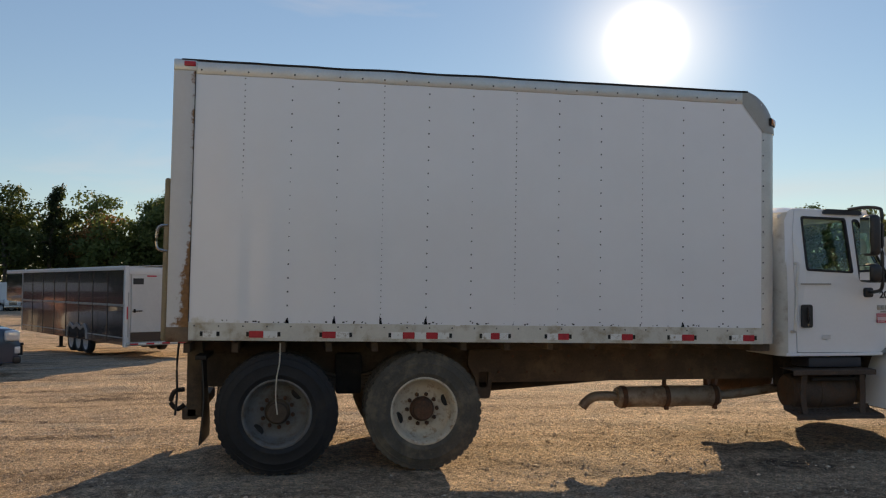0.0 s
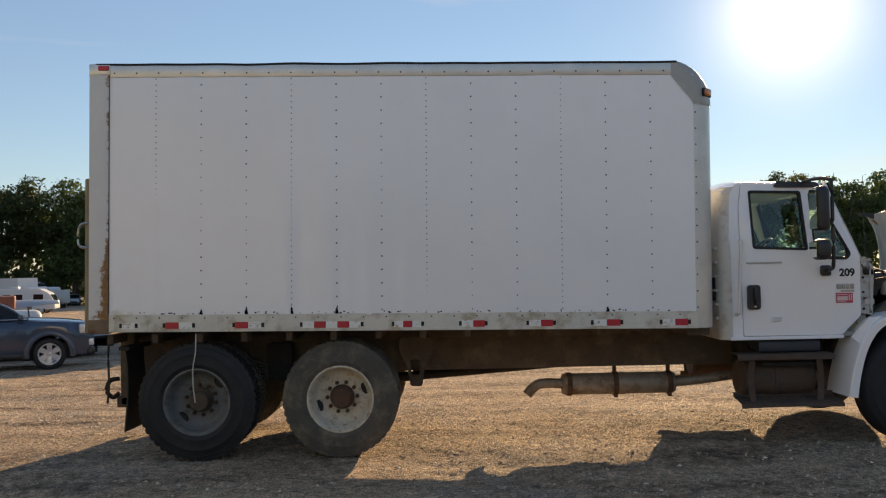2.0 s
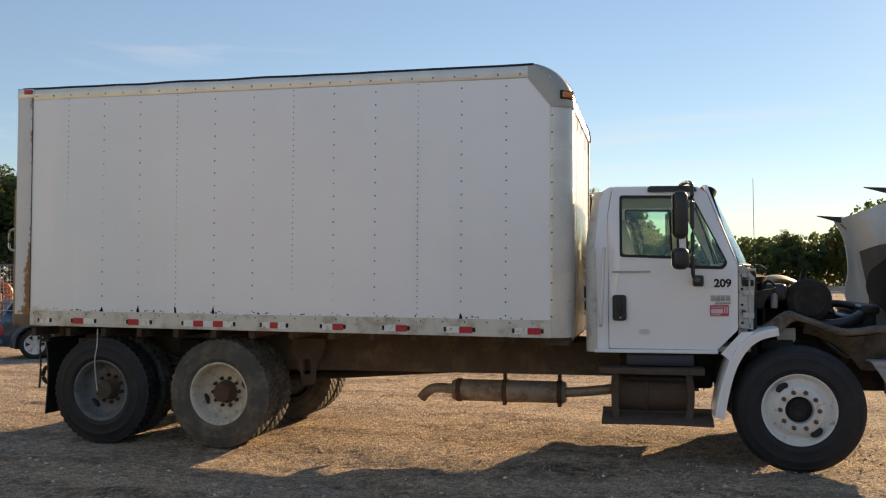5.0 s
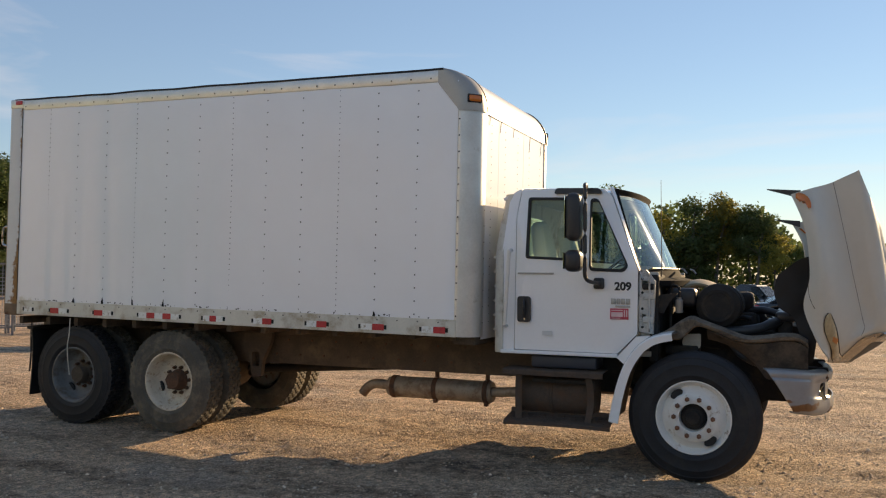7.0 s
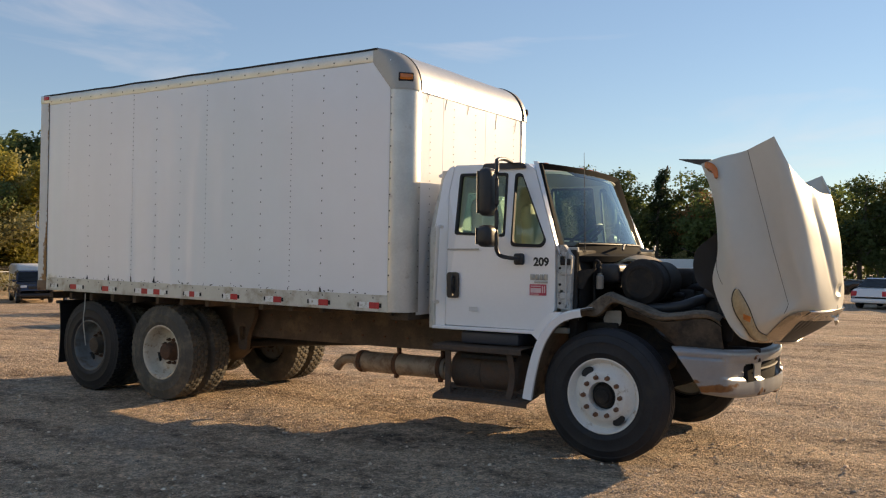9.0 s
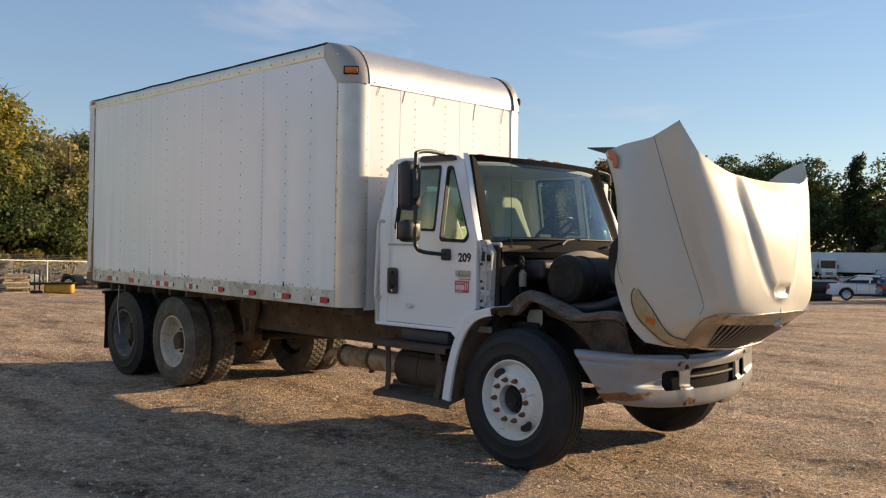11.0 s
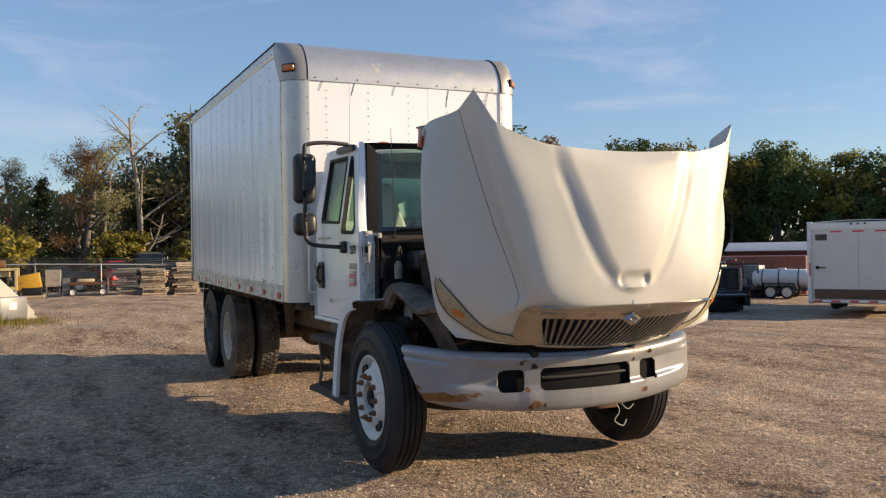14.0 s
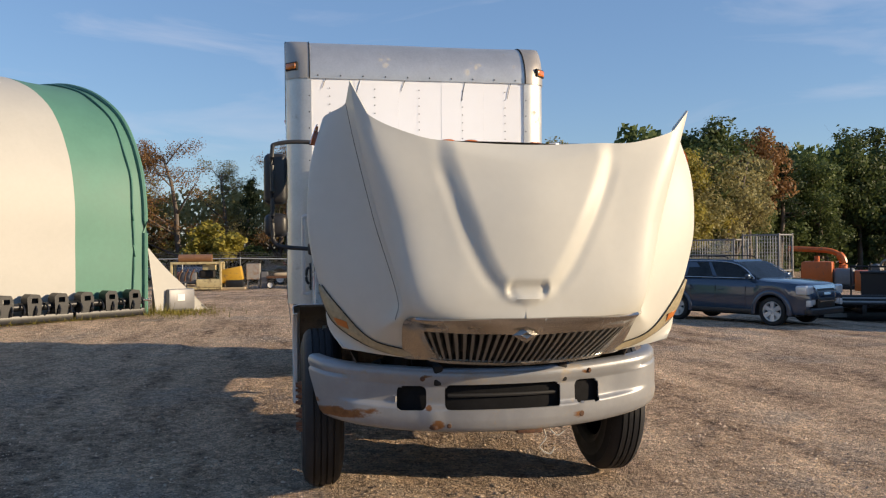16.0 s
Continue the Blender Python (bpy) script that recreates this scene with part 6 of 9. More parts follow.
for flip in (False, True):
    F = (lambda s: 14 - s) if flip else (lambda s: s)
    # headlamp crescent wrapping the lower corner
    spans = [(0.25, 2.05, 2.95), (0.45, 1.45, 2.62), (0.7, 1.05, 2.15), (1.0, 0.80, 1.72), (1.3, 0.72, 1.42), (1.6, 0.74, 1.22), (1.85, 0.82, 1.08), (2.0, 0.92, 1.0)]
    P = [curve_pts([(a, 0, v) for v, a, b in spans], 4), curve_pts([(b, 0, v) for v, a, b in spans], 4)]
    rows = [[hood_out(F(p.x + (q.x - p.x) * t), p.z, 0.006 + 0.016 * math.sin(math.pi * t)) for t in np.linspace(0, 1, 9)] for p, q in zip(*P)]
    lamp = part("headlamp", sheet(rows, 0.004), M_LENS, hood, "yellowed plastic headlamp")
    bm = bmesh.new()
    tube(bm, [hood_out(F(p.x), p.z, 0.007) for p in P[0]], 0.0035, 6)
    tube(bm, [hood_out(F(p.x), p.z, 0.007) for p in P[1]], 0.0035, 6)
    part("headlamp_rim", bm, M_DARK, hood)
    rows = [[hood_out(F(s), v, 0.0225) for s in np.linspace(1.06, 1.40, 5)] for v in np.linspace(0.98, 1.20, 4)]
    part("turn_signal", sheet(rows, 0.004), mat("dull_orange_lens", (0.48, 0.15, 0.03), 0.3, 0, 0.2, 20, 0.05, 90), hood, "orange turn signal")
    # side marker near the rear corner
    rows = []
    for t in np.linspace(0, 1, 8):
        w = 0.22 * math.sin(math.pi * (0.12 + 0.80 * t)) + 0.02
        rows.append([hood_out(F(0.42 + 0.25 * (1 - t) + w * u), 4.42 + 0.50 * t, 0.022 + 0.010 * (1 - u * u)) for u in np.linspace(-1, 1, 6)])
    part("side_marker", sheet(rows, 0.004), M_AMBER, hood, "orange teardrop side marker")
    # rear fin of the fender flare, hanging behind the corner
    rows = [[hood_at(F(0.15), 4.97) + Vector((0.06 - 0.26 * t, (0.025 + 0.03 * t) * (1 if not flip else -1), 0.0 + 0.05 * t + u * 0.030 * (1.12 - t))) for u in (-1, 0, 1)] for t in np.linspace(0, 1, 6)]
    part("flare_strip", sheet(rows, 0.012), M_BLACKPL, hood, "black rubber flare strip")
    # chrome side of the grille surround
    sp = [(0.06, 2.20, 3.85), (0.3, 2.45, 3.85), (0.6, 2.68, 3.82), (0.95, 2.88, 3.85), (1.28, 2.98, 4.3), (1.42, 3.06, 4.4), (1.53, 3.35, 4.8), (1.585, 3.75, 5.0)]
    rows = []
    for v, a, b in [(p.x, p.y, p.z) for p in curve_pts(sp, 4)]:
        rows.append([hood_out(F(a + (b - a) * t), v, 0.005 + 0.010 * math.sin(math.pi * min(1, t * 1.2 + 0.1))) for t in np.linspace(0, 1, 8)])
    part("chrome_cheek", sheet(rows, 0.004), M_CHROME, hood, "dull chrome grille surround")
rows = [[hood_out(s, v, 0.004 + 0.018 * smooth(0.98, 1.58, v) - (0.016 if v > 1.59 else 0)) for s in np.linspace(3.75, 10.25, 60)] for v in (0.98, 1.1, 1.2, 1.3, 1.4, 1.5, 1.57, 1.585, 1.60)]
part("chrome_band", sheet(rows, 0.004), M_CHROME, hood, "dull chrome band above the grille")
rows = [[hood_out(s, v, 0.008) for s in np.linspace(3.4, 10.6, 50)] for v in np.linspace(0.0, 0.14, 3)]
part("chrome_lip", sheet(rows, 0.006), M_CHROME, hood)
rows = [[hood_out(s, v, -0.075) for s in np.linspace(3.5, 10.5, 40)] for v in np.linspace(0.02, 1.3, 8)]
part("grille_backing", sheet(rows, 0.004), M_RUBBER, hood)
for k in range(27):
    s = 3.95 + k * 6.1 / 26
    rows = []
    for v in np.linspace(0.10, 1.04, 8):
        k = s + 0.16 * (v - 0.5)
        rows.append([hood_out(k - 0.055, v, -0.055), hood_out(k - 0.05, v, 0.002), hood_out(k + 0.045, v, 0.002), hood_out(k + 0.06, v, -0.055)])
    part("grille_slat", sheet(rows), mat("grille_dull_slat", (0.20, 0.195, 0.185), 0.4, 0.6, 0.2, 20), hood)
# diamond emblem on a stem
bm = bmesh.new()
o = hood_out(7.0, 1.05, 0.02) + Vector((0, -0.05, 0))
vs = [bm.verts.new(o + Vector(d)) for d in ((0, -0.075, 0), (0.004, 0, -0.045), (0, 0.075, 0), (0.004, 0, 0.045), (0.022, -0.03, 0), (0.026, 0, -0.018), (0.022, 0.03, 0), (0.026, 0, 0.018), (0.010, 0, 0))]
for k in range(4):
    bm.faces.new((vs[k], vs[(k + 1) % 4], vs[4 + (k + 1) % 4], vs[4 + k]))
    bm.faces.new((vs[4 + k], vs[4 + (k + 1) % 4], vs[8]))
bm.faces.new(vs[:4][::-1])
w = [bm.verts.new(o + Vector(d)) for d in ((0.0, -0.020, 0.03), (0.030, 0, 0.03), (0.0, 0.020, 0.03), (0.0, -0.008, 0.125), (0.018, 0, 0.125), (0.0, 0.008, 0.125))]
for q in ((0, 1, 4, 3), (1, 2, 5, 4), (2, 0, 3, 5), (3, 4, 5), (0, 2, 1)):
    bm.faces.new([w[k] for k in q])
part("emblem", bm, M_CHROME, hood, "plain chrome diamond emblem")

YB = 8.905
# -- bumper: a pressed shell swept round the front, its ends cut on a slant --
BP = curve_pts([(7.535, 7.735, 0), (7.64, 7.765, 0), (7.78, 7.84, 0), (7.88, 7.97, 0), (7.955, 8.20, 0), (8.02, 8.45, 0), (8.065, 8.70, 0), (8.075, YB, 0)], 8)
BP = BP + [Vector((q.x, 2 * YB - q.y, 0)) for q in reversed(BP[:-1])]
ARC = [0.0]
for a, b in zip(BP, BP[1:]):
    ARC.append(ARC[-1] + (b - a).length)


def bump_arc(s):
    """Place and outward normal at the length s along the plan."""
    k = min(max(int(np.searchsorted(ARC, s)) - 1, 0), len(BP) - 2)
    w = (s - ARC[k]) / (ARC[k + 1] - ARC[k])
    at = BP[k].lerp(BP[k + 1], w)
    d0 = (BP[min(k + 1, len(BP) - 1)] - BP[max(k - 1, 0)]).normalized()
    d1 = (BP[min(k + 2, len(BP) - 1)] - BP[k]).normalized()
    d = d0.lerp(d1, min(max(w, 0), 1)).normalized()
    return at, Vector((d.y, -d.x, 0))


def bump_plan(y):
    for a, b in zip(BP, BP[1:]):
        if a.y <= y <= b.y:
            return a.lerp(b, (y - a.y) / max(1e-6, b.y - a.y))
    return BP[-1]


BHOLES = [((8.25, 8.425), (0.655, 0.80)), ((8.535, 9.265), (0.655, 0.805)), ((9.365, 9.537), (0.66, 0.805))]


def hole_gap(y, z):
    """Signed distance to the nearest opening's rounded edge, with the way out of it."""
    best = (9.0, 0.0, 0.0)
    for (y0, y1), (z0, z1) in BHOLES:
        r = 0.036
        cy, cz = min(max(y, y0 + r), y1 - r), min(max(z, z0 + r), z1 - r)
        dy, dz = y - cy, z - cz
        l = math.hypot(dy, dz)
        if l < 1e-9:
            g = (-min(y - y0, y1 - y, z - z0, z1 - z), 0.0, 1.0)
        else:
            g = (l - r, dy / l, dz / l)
        if g[0] < best[0]:
            best = g
    return best


# cross-section from the foot up: (share of the height, outward offset)
BSEC = [(0.0, -0.075), (0.0, -0.03), (0.03, -0.008), (0.10, 0.006), (0.22, 0.012), (0.34, 0.008)]
BSEC += [(0.36 + 0.40 * k / 14, None) for k in range(15)] + [(0.80, -0.004), (0.86, 0.004), (0.93, 0.002), (0.975, -0.008), (1.0, -0.03), (1.0, -0.075)]
NB = 210
rows, cells = [], {}
for i, (h, o) in enumerate(BSEC):
    row = []
    for j in range(NB + 1):
        s = ARC[-1] * j / NB
        e = min(s, ARC[-1] - s)
        cut = 0.235 * (1 - h) * max(0.0, 1 - e / 0.75)
        s = s + cut if s < ARC[-1] / 2 else s - cut
        at, n = bump_arc(s)
        k = min(1.0, abs(at.y - YB) / 1.15)
        top, bot = 0.895 + 0.065 * k ** 2, 0.515 + 0.10 * k ** 3
        off = o if o is not None else 0.008 - 0.024 * smooth(0.36, 0.43, h) * smooth(0.79, 0.74, h) * smooth(7.85, 8.20, YB - abs(at.y - YB))
        off += 0.005 * noise.noise((at.y * 2.6, h * 2.2, 2.0)) + 0.010 * smooth(0.10, 0.0, math.hypot(at.y - 8.46, (h - 0.25) * 0.4))
        z = bot + (top - bot) * h
        g, gy, gz = hole_gap(at.y, z)
        cells[i, j] = g
        if abs(g) < 0.0066 and 0.3 < h < 0.82:
            y2, z = at.y - gy * g, z - gz * g
            at = bump_plan(y2)
            cells[i, j] = 0.0
        row.append(at + n * off + Vector((0, 0, z)))
    rows.append(row)


def keep_bump(i, j):
    return sum(cells[a, b] for a in (i, i + 1) for b in (j, j + 1)) / 4 > -0.0006


bumper = part("front_bumper", sheet(rows, 0.012, keep_bump), M_BUMPER, truck, "dented silver front bumper with rust patches", sharp=50)
# black sheet added behind the openings, standing in for their shaded depth
rows = [[bump_plan(y) + Vector((-0.055, 0, z)) for y in np.linspace(8.12, 9.68, 30)] for z in (0.60, 0.68, 0.78, 0.86)]
part("bumper_backing", sheet(rows, 0.006), M_SURROUND, bumper)
bm = bmesh.new()
tube(bm, [bump_plan(y) + Vector((-0.045, 0, 0.735)) for y in np.linspace(8.56, 9.24, 9)], 0.012, 8)
part("bumper_rod", bm, M_RUBBER, bumper)
for y, z, r in ((8.405, 0.845, 0.016), (9.46, 0.860, 0.016), (8.47, 0.575, 0.040), (8.56, 0.565, 0.018), (9.40, 0.60, 0.026)):
    at = bump_plan(y)
    ax = math.degrees(math.atan2(y - YB, 2.4))
    bm = bmesh.new()
    lathe(bm, [(0.012, 0.001), (0.012, r * 0.55), (0.008, r * 0.75), (0.003, r), (-0.02, r * 1.1)], pose(at.x, y, z, 0, 90, ax), 14)
    part("bumper_bolt", bm, M_RUST, bumper, "rusty bumper bolt")
bm = bmesh.new()
tube(bm, curve_pts([(8.0, 9.15, 0.53), (8.02, 9.17, 0.46), (8.02, 9.13, 0.40), (8.03, 9.19, 0.36), (8.03, 9.22, 0.40)]), 0.004, 5)
tube(bm, curve_pts([(8.0, 9.18, 0.53), (8.02, 9.24, 0.47), (8.02, 9.29, 0.50)]), 0.004, 5)
part("hanging_wire", bm, M_WIRE, bumper, "pale wire hanging below the bumper")
part("tow_pin", new_box((7.98, 8.98, 0.495), (8.05, 9.14, 0.525), 0.008), M_RUST, bumper)
# ---- trees ----
M_BARK = mat("bark", (0.13, 0.105, 0.085), 0.9, 0, 0.3, 5, 0.5, 30)
M_BAREBARK = mat("pale_bark", (0.30, 0.27, 0.23), 0.9, 0, 0.3, 5, 0.4, 30)
L_GREEN = leaf_mat("leaves_green", [(0.05, 0.07, 0.026), (0.095, 0.13, 0.044), (0.16, 0.19, 0.065)])
L_OLIVE = leaf_mat("leaves_olive", [(0.17, 0.16, 0.065), (0.27, 0.245, 0.105), (0.37, 0.315, 0.14)])
L_RUSSET = leaf_mat("leaves_russet", [(0.14, 0.066, 0.028), (0.24, 0.125, 0.05), (0.30, 0.185, 0.07)])
L_YELLOW = leaf_mat("leaves_yellow", [(0.15, 0.145, 0.03), (0.27, 0.235, 0.05), (0.36, 0.27, 0.05)])
L_PINE = leaf_mat("needles_dark", [(0.022, 0.036, 0.018), (0.038, 0.058, 0.026), (0.06, 0.082, 0.036)])


def tree_meshes(seed, h, spread, leaves, size, style="broad"):
    """A tree of height h at the origin: a tapered trunk with limbs, and a crown of leaf clumps."""
    r = random.Random(seed)
    wood = bmesh.new()
    tips = []

    def limb(p, d, length, rad, level):
        n = 5 if level < 2 else 3
        pts, rads = [p], [rad]
        q = p.copy()
        for k in range(n):
            d = (d + Vector((r.uniform(-1, 1), r.uniform(-1, 1), r.uniform(-0.4, 0.7))) * 0.16).normalized()
            q = q + d * length / n
            pts.append(q.copy())
            rads.append(rad * (1 - 0.75 * (k + 1) / n))
        tube(wood, pts, rads, 7 if level == 0 else 5 if level == 1 else 3)
        if level < (3 if style == "twiggy" else 2):
            kids = (13 if style != "pine" else 24) if level == 0 else (3 if style == "broad" else 4)
            for k in range(kids):
                t = r.uniform(0.20 if level == 0 else 0.25, 1.0)
                i = min(int(t * n), n - 1)
                o = pts[i].lerp(pts[i + 1], t * n - i)
                a = r.uniform(0, 2 * math.pi)
                if style == "pine" and level == 0:
                    nd = Vector((math.cos(a), math.sin(a), r.uniform(-0.15, 0.15)))
                    ln = (1.08 - t) * spread * 1.15
                else:
                    nd = Vector((math.cos(a), math.sin(a), r.uniform(0.25, 1.0) if level == 0 else r.uniform(-0.3, 0.8)))
                    ln = length * r.uniform(0.35, 0.6) if level else spread * r.uniform(0.7, 1.15) * (1.15 - 0.55 * t)
                limb(o, nd.normalized(), max(0.3, ln), rads[i] * 0.5, level + 1)
        if level and not (style == "twiggy" and level == 1):
            tips.extend(pts[2:] if level < 2 else pts[1:])

    limb(Vector((0, 0, -0.3)), Vector((r.uniform(-0.06, 0.06), r.uniform(-0.06, 0.06), 1)), h * (0.86 if style != "pine" else 0.98), h * 0.018 + 0.05, 0)
    verts, faces = [], []
    if leaves:
        if style == "broad":
            # rounded clumps, each a shell of leaves that face outwards
            mid, rad = Vector((0, 0, h * 0.57)), Vector((spread * 1.0, spread * 1.0, h * 0.43))
            clumps = []
            for k in range(400):
                c = r.choice(tips).copy()
                d = Vector(((c.x - mid.x) / rad.x, (c.y - mid.y) / rad.y, (c.z - mid.z) / rad.z))
                if d.length > 0.92:
                    c = mid + Vector((d.x * rad.x, d.y * rad.y, d.z * rad.z)) * (r.uniform(0.72, 0.95) / d.length)
                R = h * r.uniform(0.055, 0.105)
                if c.z > 0.14 * h and all((c - q).length > 0.6 * max(R, p) for q, p in clumps):
                    clumps.append((c, R))
                if len(clumps) >= 95:
                    break
            weight = [p * p for q, p in clumps]
            for c, R in r.choices(clumps, weights=weight, k=leaves):
                d = Vector((r.gauss(0, 1), r.gauss(0, 1), r.gauss(0.25, 1))).normalized()
                k = r.uniform(0.62, 1.0) if r.random() < 0.88 else r.uniform(1.0, 1.3)
                p = c + Vector((d.x, d.y, d.z * 0.78)) * R * k
                if p.z < 0.25:
                    continue
                s = size * r.uniform(0.6, 1.35)
                n = d + Vector((r.gauss(0, 1), r.gauss(0, 1), r.gauss(0.2, 1))) * 0.45
                a = n.orthogonal().normalized()
                b = n.cross(a).normalized()
                w = r.uniform(0, 6.28)
                a, b = (a * math.cos(w) + b * math.sin(w)) * s, (b * math.cos(w) - a * math.sin(w)) * s * r.uniform(0.5, 0.9)
                i0 = len(verts)
                verts += [p - a, p - b * 0.8 + a * 0.1, p + a, p + b + a * 0.15]
                faces.append((i0, i0 + 1, i0 + 2, i0 + 3))
        else:
            for k in range(leaves):
                c = r.choice(tips)
                q = Vector((r.gauss(0, 1), r.gauss(0, 1), r.gauss(0, 0.75)))
                if q.length > 1.9:
                    q *= r.uniform(1.2, 1.9) / q.length
                p = c + q * 0.32 * (h / 13)
                if p.z < 0.25:
                    continue
                s = size * r.uniform(0.6, 1.35)
                n = Vector((r.gauss(0, 1), r.gauss(0, 1), r.gauss(0.5, 0.8)))
                a = n.orthogonal().normalized() * s
                b = n.cross(a).normalized() * s * r.uniform(0.5, 0.9)
                i0 = len(verts)
                verts += [p - a, p - b * 0.8 + a * 0.1, p + a, p + b + a * 0.15]
                faces.append((i0, i0 + 1, i0 + 2, i0 + 3))
    me = None
    if leaves:
        me = bpy.data.meshes.new("crown")
        me.from_pydata([tuple(v) for v in verts], [], faces)
    wm = bpy.data.meshes.new("trunk")
    wood.to_mesh(wm)
    wood.free()
    wm.shade_smooth()
    return wm, me


KINDS = {}


def tree_kind(key, seeds, h, spread, leaves, size, style="broad"):
    KINDS[key] = [tree_meshes(s, h, spread, leaves, size, style) for s in seeds]


tree_kind("far", (1, 2, 3, 4), 17.5, 5.0, 7000, 0.21)
tree_kind("pine", (5, 6), 20.0, 3.8, 4500, 0.20, "pine")
tree_kind("near", (7, 8, 9), 10.5, 3.5, 8500, 0.115)
tree_kind("thin", (10, 11), 11.0, 3.6, 8000, 0.055, "twiggy")
tree_kind("bare", (12, 13), 11.0, 3.6, 0, 0.1, "twiggy")
tree_kind("bush", (14, 15), 4.2, 2.2, 2600, 0.12)
TREE_LABELS = {"far": "tall leafy tree in the wood edge", "pine": "tall dark conifer above the wood edge", "near": "leafy autumn tree behind the fence", "thin": "half-bare autumn tree behind the fence", "bare": "bare pale-barked tree behind the fence", "bush": "bushy undergrowth at the wood edge"}
LEAFED = {}


def put_tree(key, x, y, scale, leaf, bark, rng, label=None):
    wm, cm = rng.choice(KINDS[key])
    e = thing("tree" if key != "bush" else "bush", label or TREE_LABELS[key], "tree" if key != "bush" else "bush", "trees round the yard", (x, y, ground_z(x, y) - 0.1), rng.uniform(0, 360))
    e.scale = (scale * rng.uniform(0.9, 1.15),) * 2 + (scale,)
    for nm, me, mt in (("trunk", wm, bark), ("crown", cm, leaf)):
        if me is None:
            continue
        k = (me.name, mt.name)
        if k not in LEAFED:
            c = me.copy()
            c.materials.append(mt)
            LEAFED[k] = c
        o = new(nm, LEAFED[k])
        o.parent = e
    return e


def along(pts, step, rng, jitter):
    P = [Vector((*p, 0)) for p in pts]
    for a, b in zip(P, P[1:]):
        n = max(1, int((b - a).length / step))
        for k in range(n):
            yield a.lerp(b, (k + rng.uniform(0, 1)) / n) + Vector((rng.uniform(-jitter, jitter), rng.uniform(-jitter, jitter), 0))


def saddle(x):
    """The wood edge dips to low bushes for a stretch."""
    return 1 - 0.52 * smooth(-3.0, 13.0, x) * smooth(44.0, 26.0, x)


rng = random.Random(21)
FAR_EDGE = [(95, 112), (55, 126), (10, 134), (-30, 138), (-62, 128), (-80, 104), (-82, 80), (-72, 60), (-62, 46)]
for p in along(FAR_EDGE, 4.0, rng, 2.5):
    c = rng.random()
    leaf = L_GREEN if c < 0.76 else L_OLIVE if c < 0.85 else L_RUSSET if c < 0.93 else L_YELLOW
    pine = rng.random() < 0.10 and p.x < -22
    low = (1.04 - 0.14 * smooth(-20, 5, p.x) + 0.06 * smooth(110, 90, p.y) - 0.30 * smooth(86, 60, p.y) + 0.06 * smooth(100, 118, p.y) * smooth(-5, -25, p.x)) * saddle(p.x)
    put_tree("pine" if pine else "far", p.x, p.y, low * rng.uniform(0.86, 1.12), L_PINE if pine else leaf, M_BARK, rng)
for p in along([(x * 1.0, y + 0.0) for x, y in FAR_EDGE], 6.5, rng, 3.0):
    put_tree("bush", p.x * 0.97, p.y * 0.97, rng.uniform(0.9, 1.7), L_GREEN if rng.random() < 0.75 else L_OLIVE, M_BARK, rng)
for p in along([(-90, 112), (-92, 88), (-88, 72), (-80, 60)], 4.0, rng, 2.0):
    put_tree("far", p.x, p.y, 0.94 * rng.uniform(0.92, 1.06), rng.choice((L_GREEN, L_GREEN, L_GREEN, L_OLIVE, L_RUSSET)), M_BARK, rng)
NEAR_EDGE = [(-60, 46), (-50, 32), (-45, 18), (-44, 4), (-45, -14), (-48, -34)]
for p in along(NEAR_EDGE, 1.65, rng, 2.4):
    c = rng.random()
    tall = 0.84 + 0.52 * smooth(6.0, 10.0, p.y) - 0.10 * smooth(17.0, 20.0, p.y)
    leafy = 0.32 + 0.58 * smooth(8.0, 11.0, p.y)
    if c < leafy:
        put_tree("near", p.x, p.y, tall * rng.uniform(0.78, 1.0), rng.choice((L_OLIVE, L_OLIVE, L_YELLOW, L_GREEN) if p.y > 9 else (L_OLIVE, L_OLIVE, L_RUSSET, L_YELLOW)), M_BARK, rng)
    elif c < 0.90:
        put_tree("thin", p.x, p.y, tall * rng.uniform(0.9, 1.08), rng.choice((L_RUSSET, L_RUSSET, L_OLIVE, L_YELLOW)), M_BARK, rng)
    else:
        put_tree("bare", p.x + 1.0, p.y, tall * rng.uniform(0.75, 0.92), L_OLIVE, M_BAREBARK, rng)
for p in along([(x + 3.2, y) for x, y in NEAR_EDGE], 2.0, rng, 1.2):
    put_tree("bush", p.x, p.y, rng.uniform(0.55, 1.0), rng.choice((L_GREEN, L_OLIVE, L_YELLOW, L_YELLOW)), M_BARK, rng)
put_tree("pine", -43.0, 5.0, 0.36, L_PINE, M_BARK, rng, "dark green conifer behind the fence")
put_tree("bare", -42.5, 8.9, 0.80, L_OLIVE, M_BAREBARK, rng)
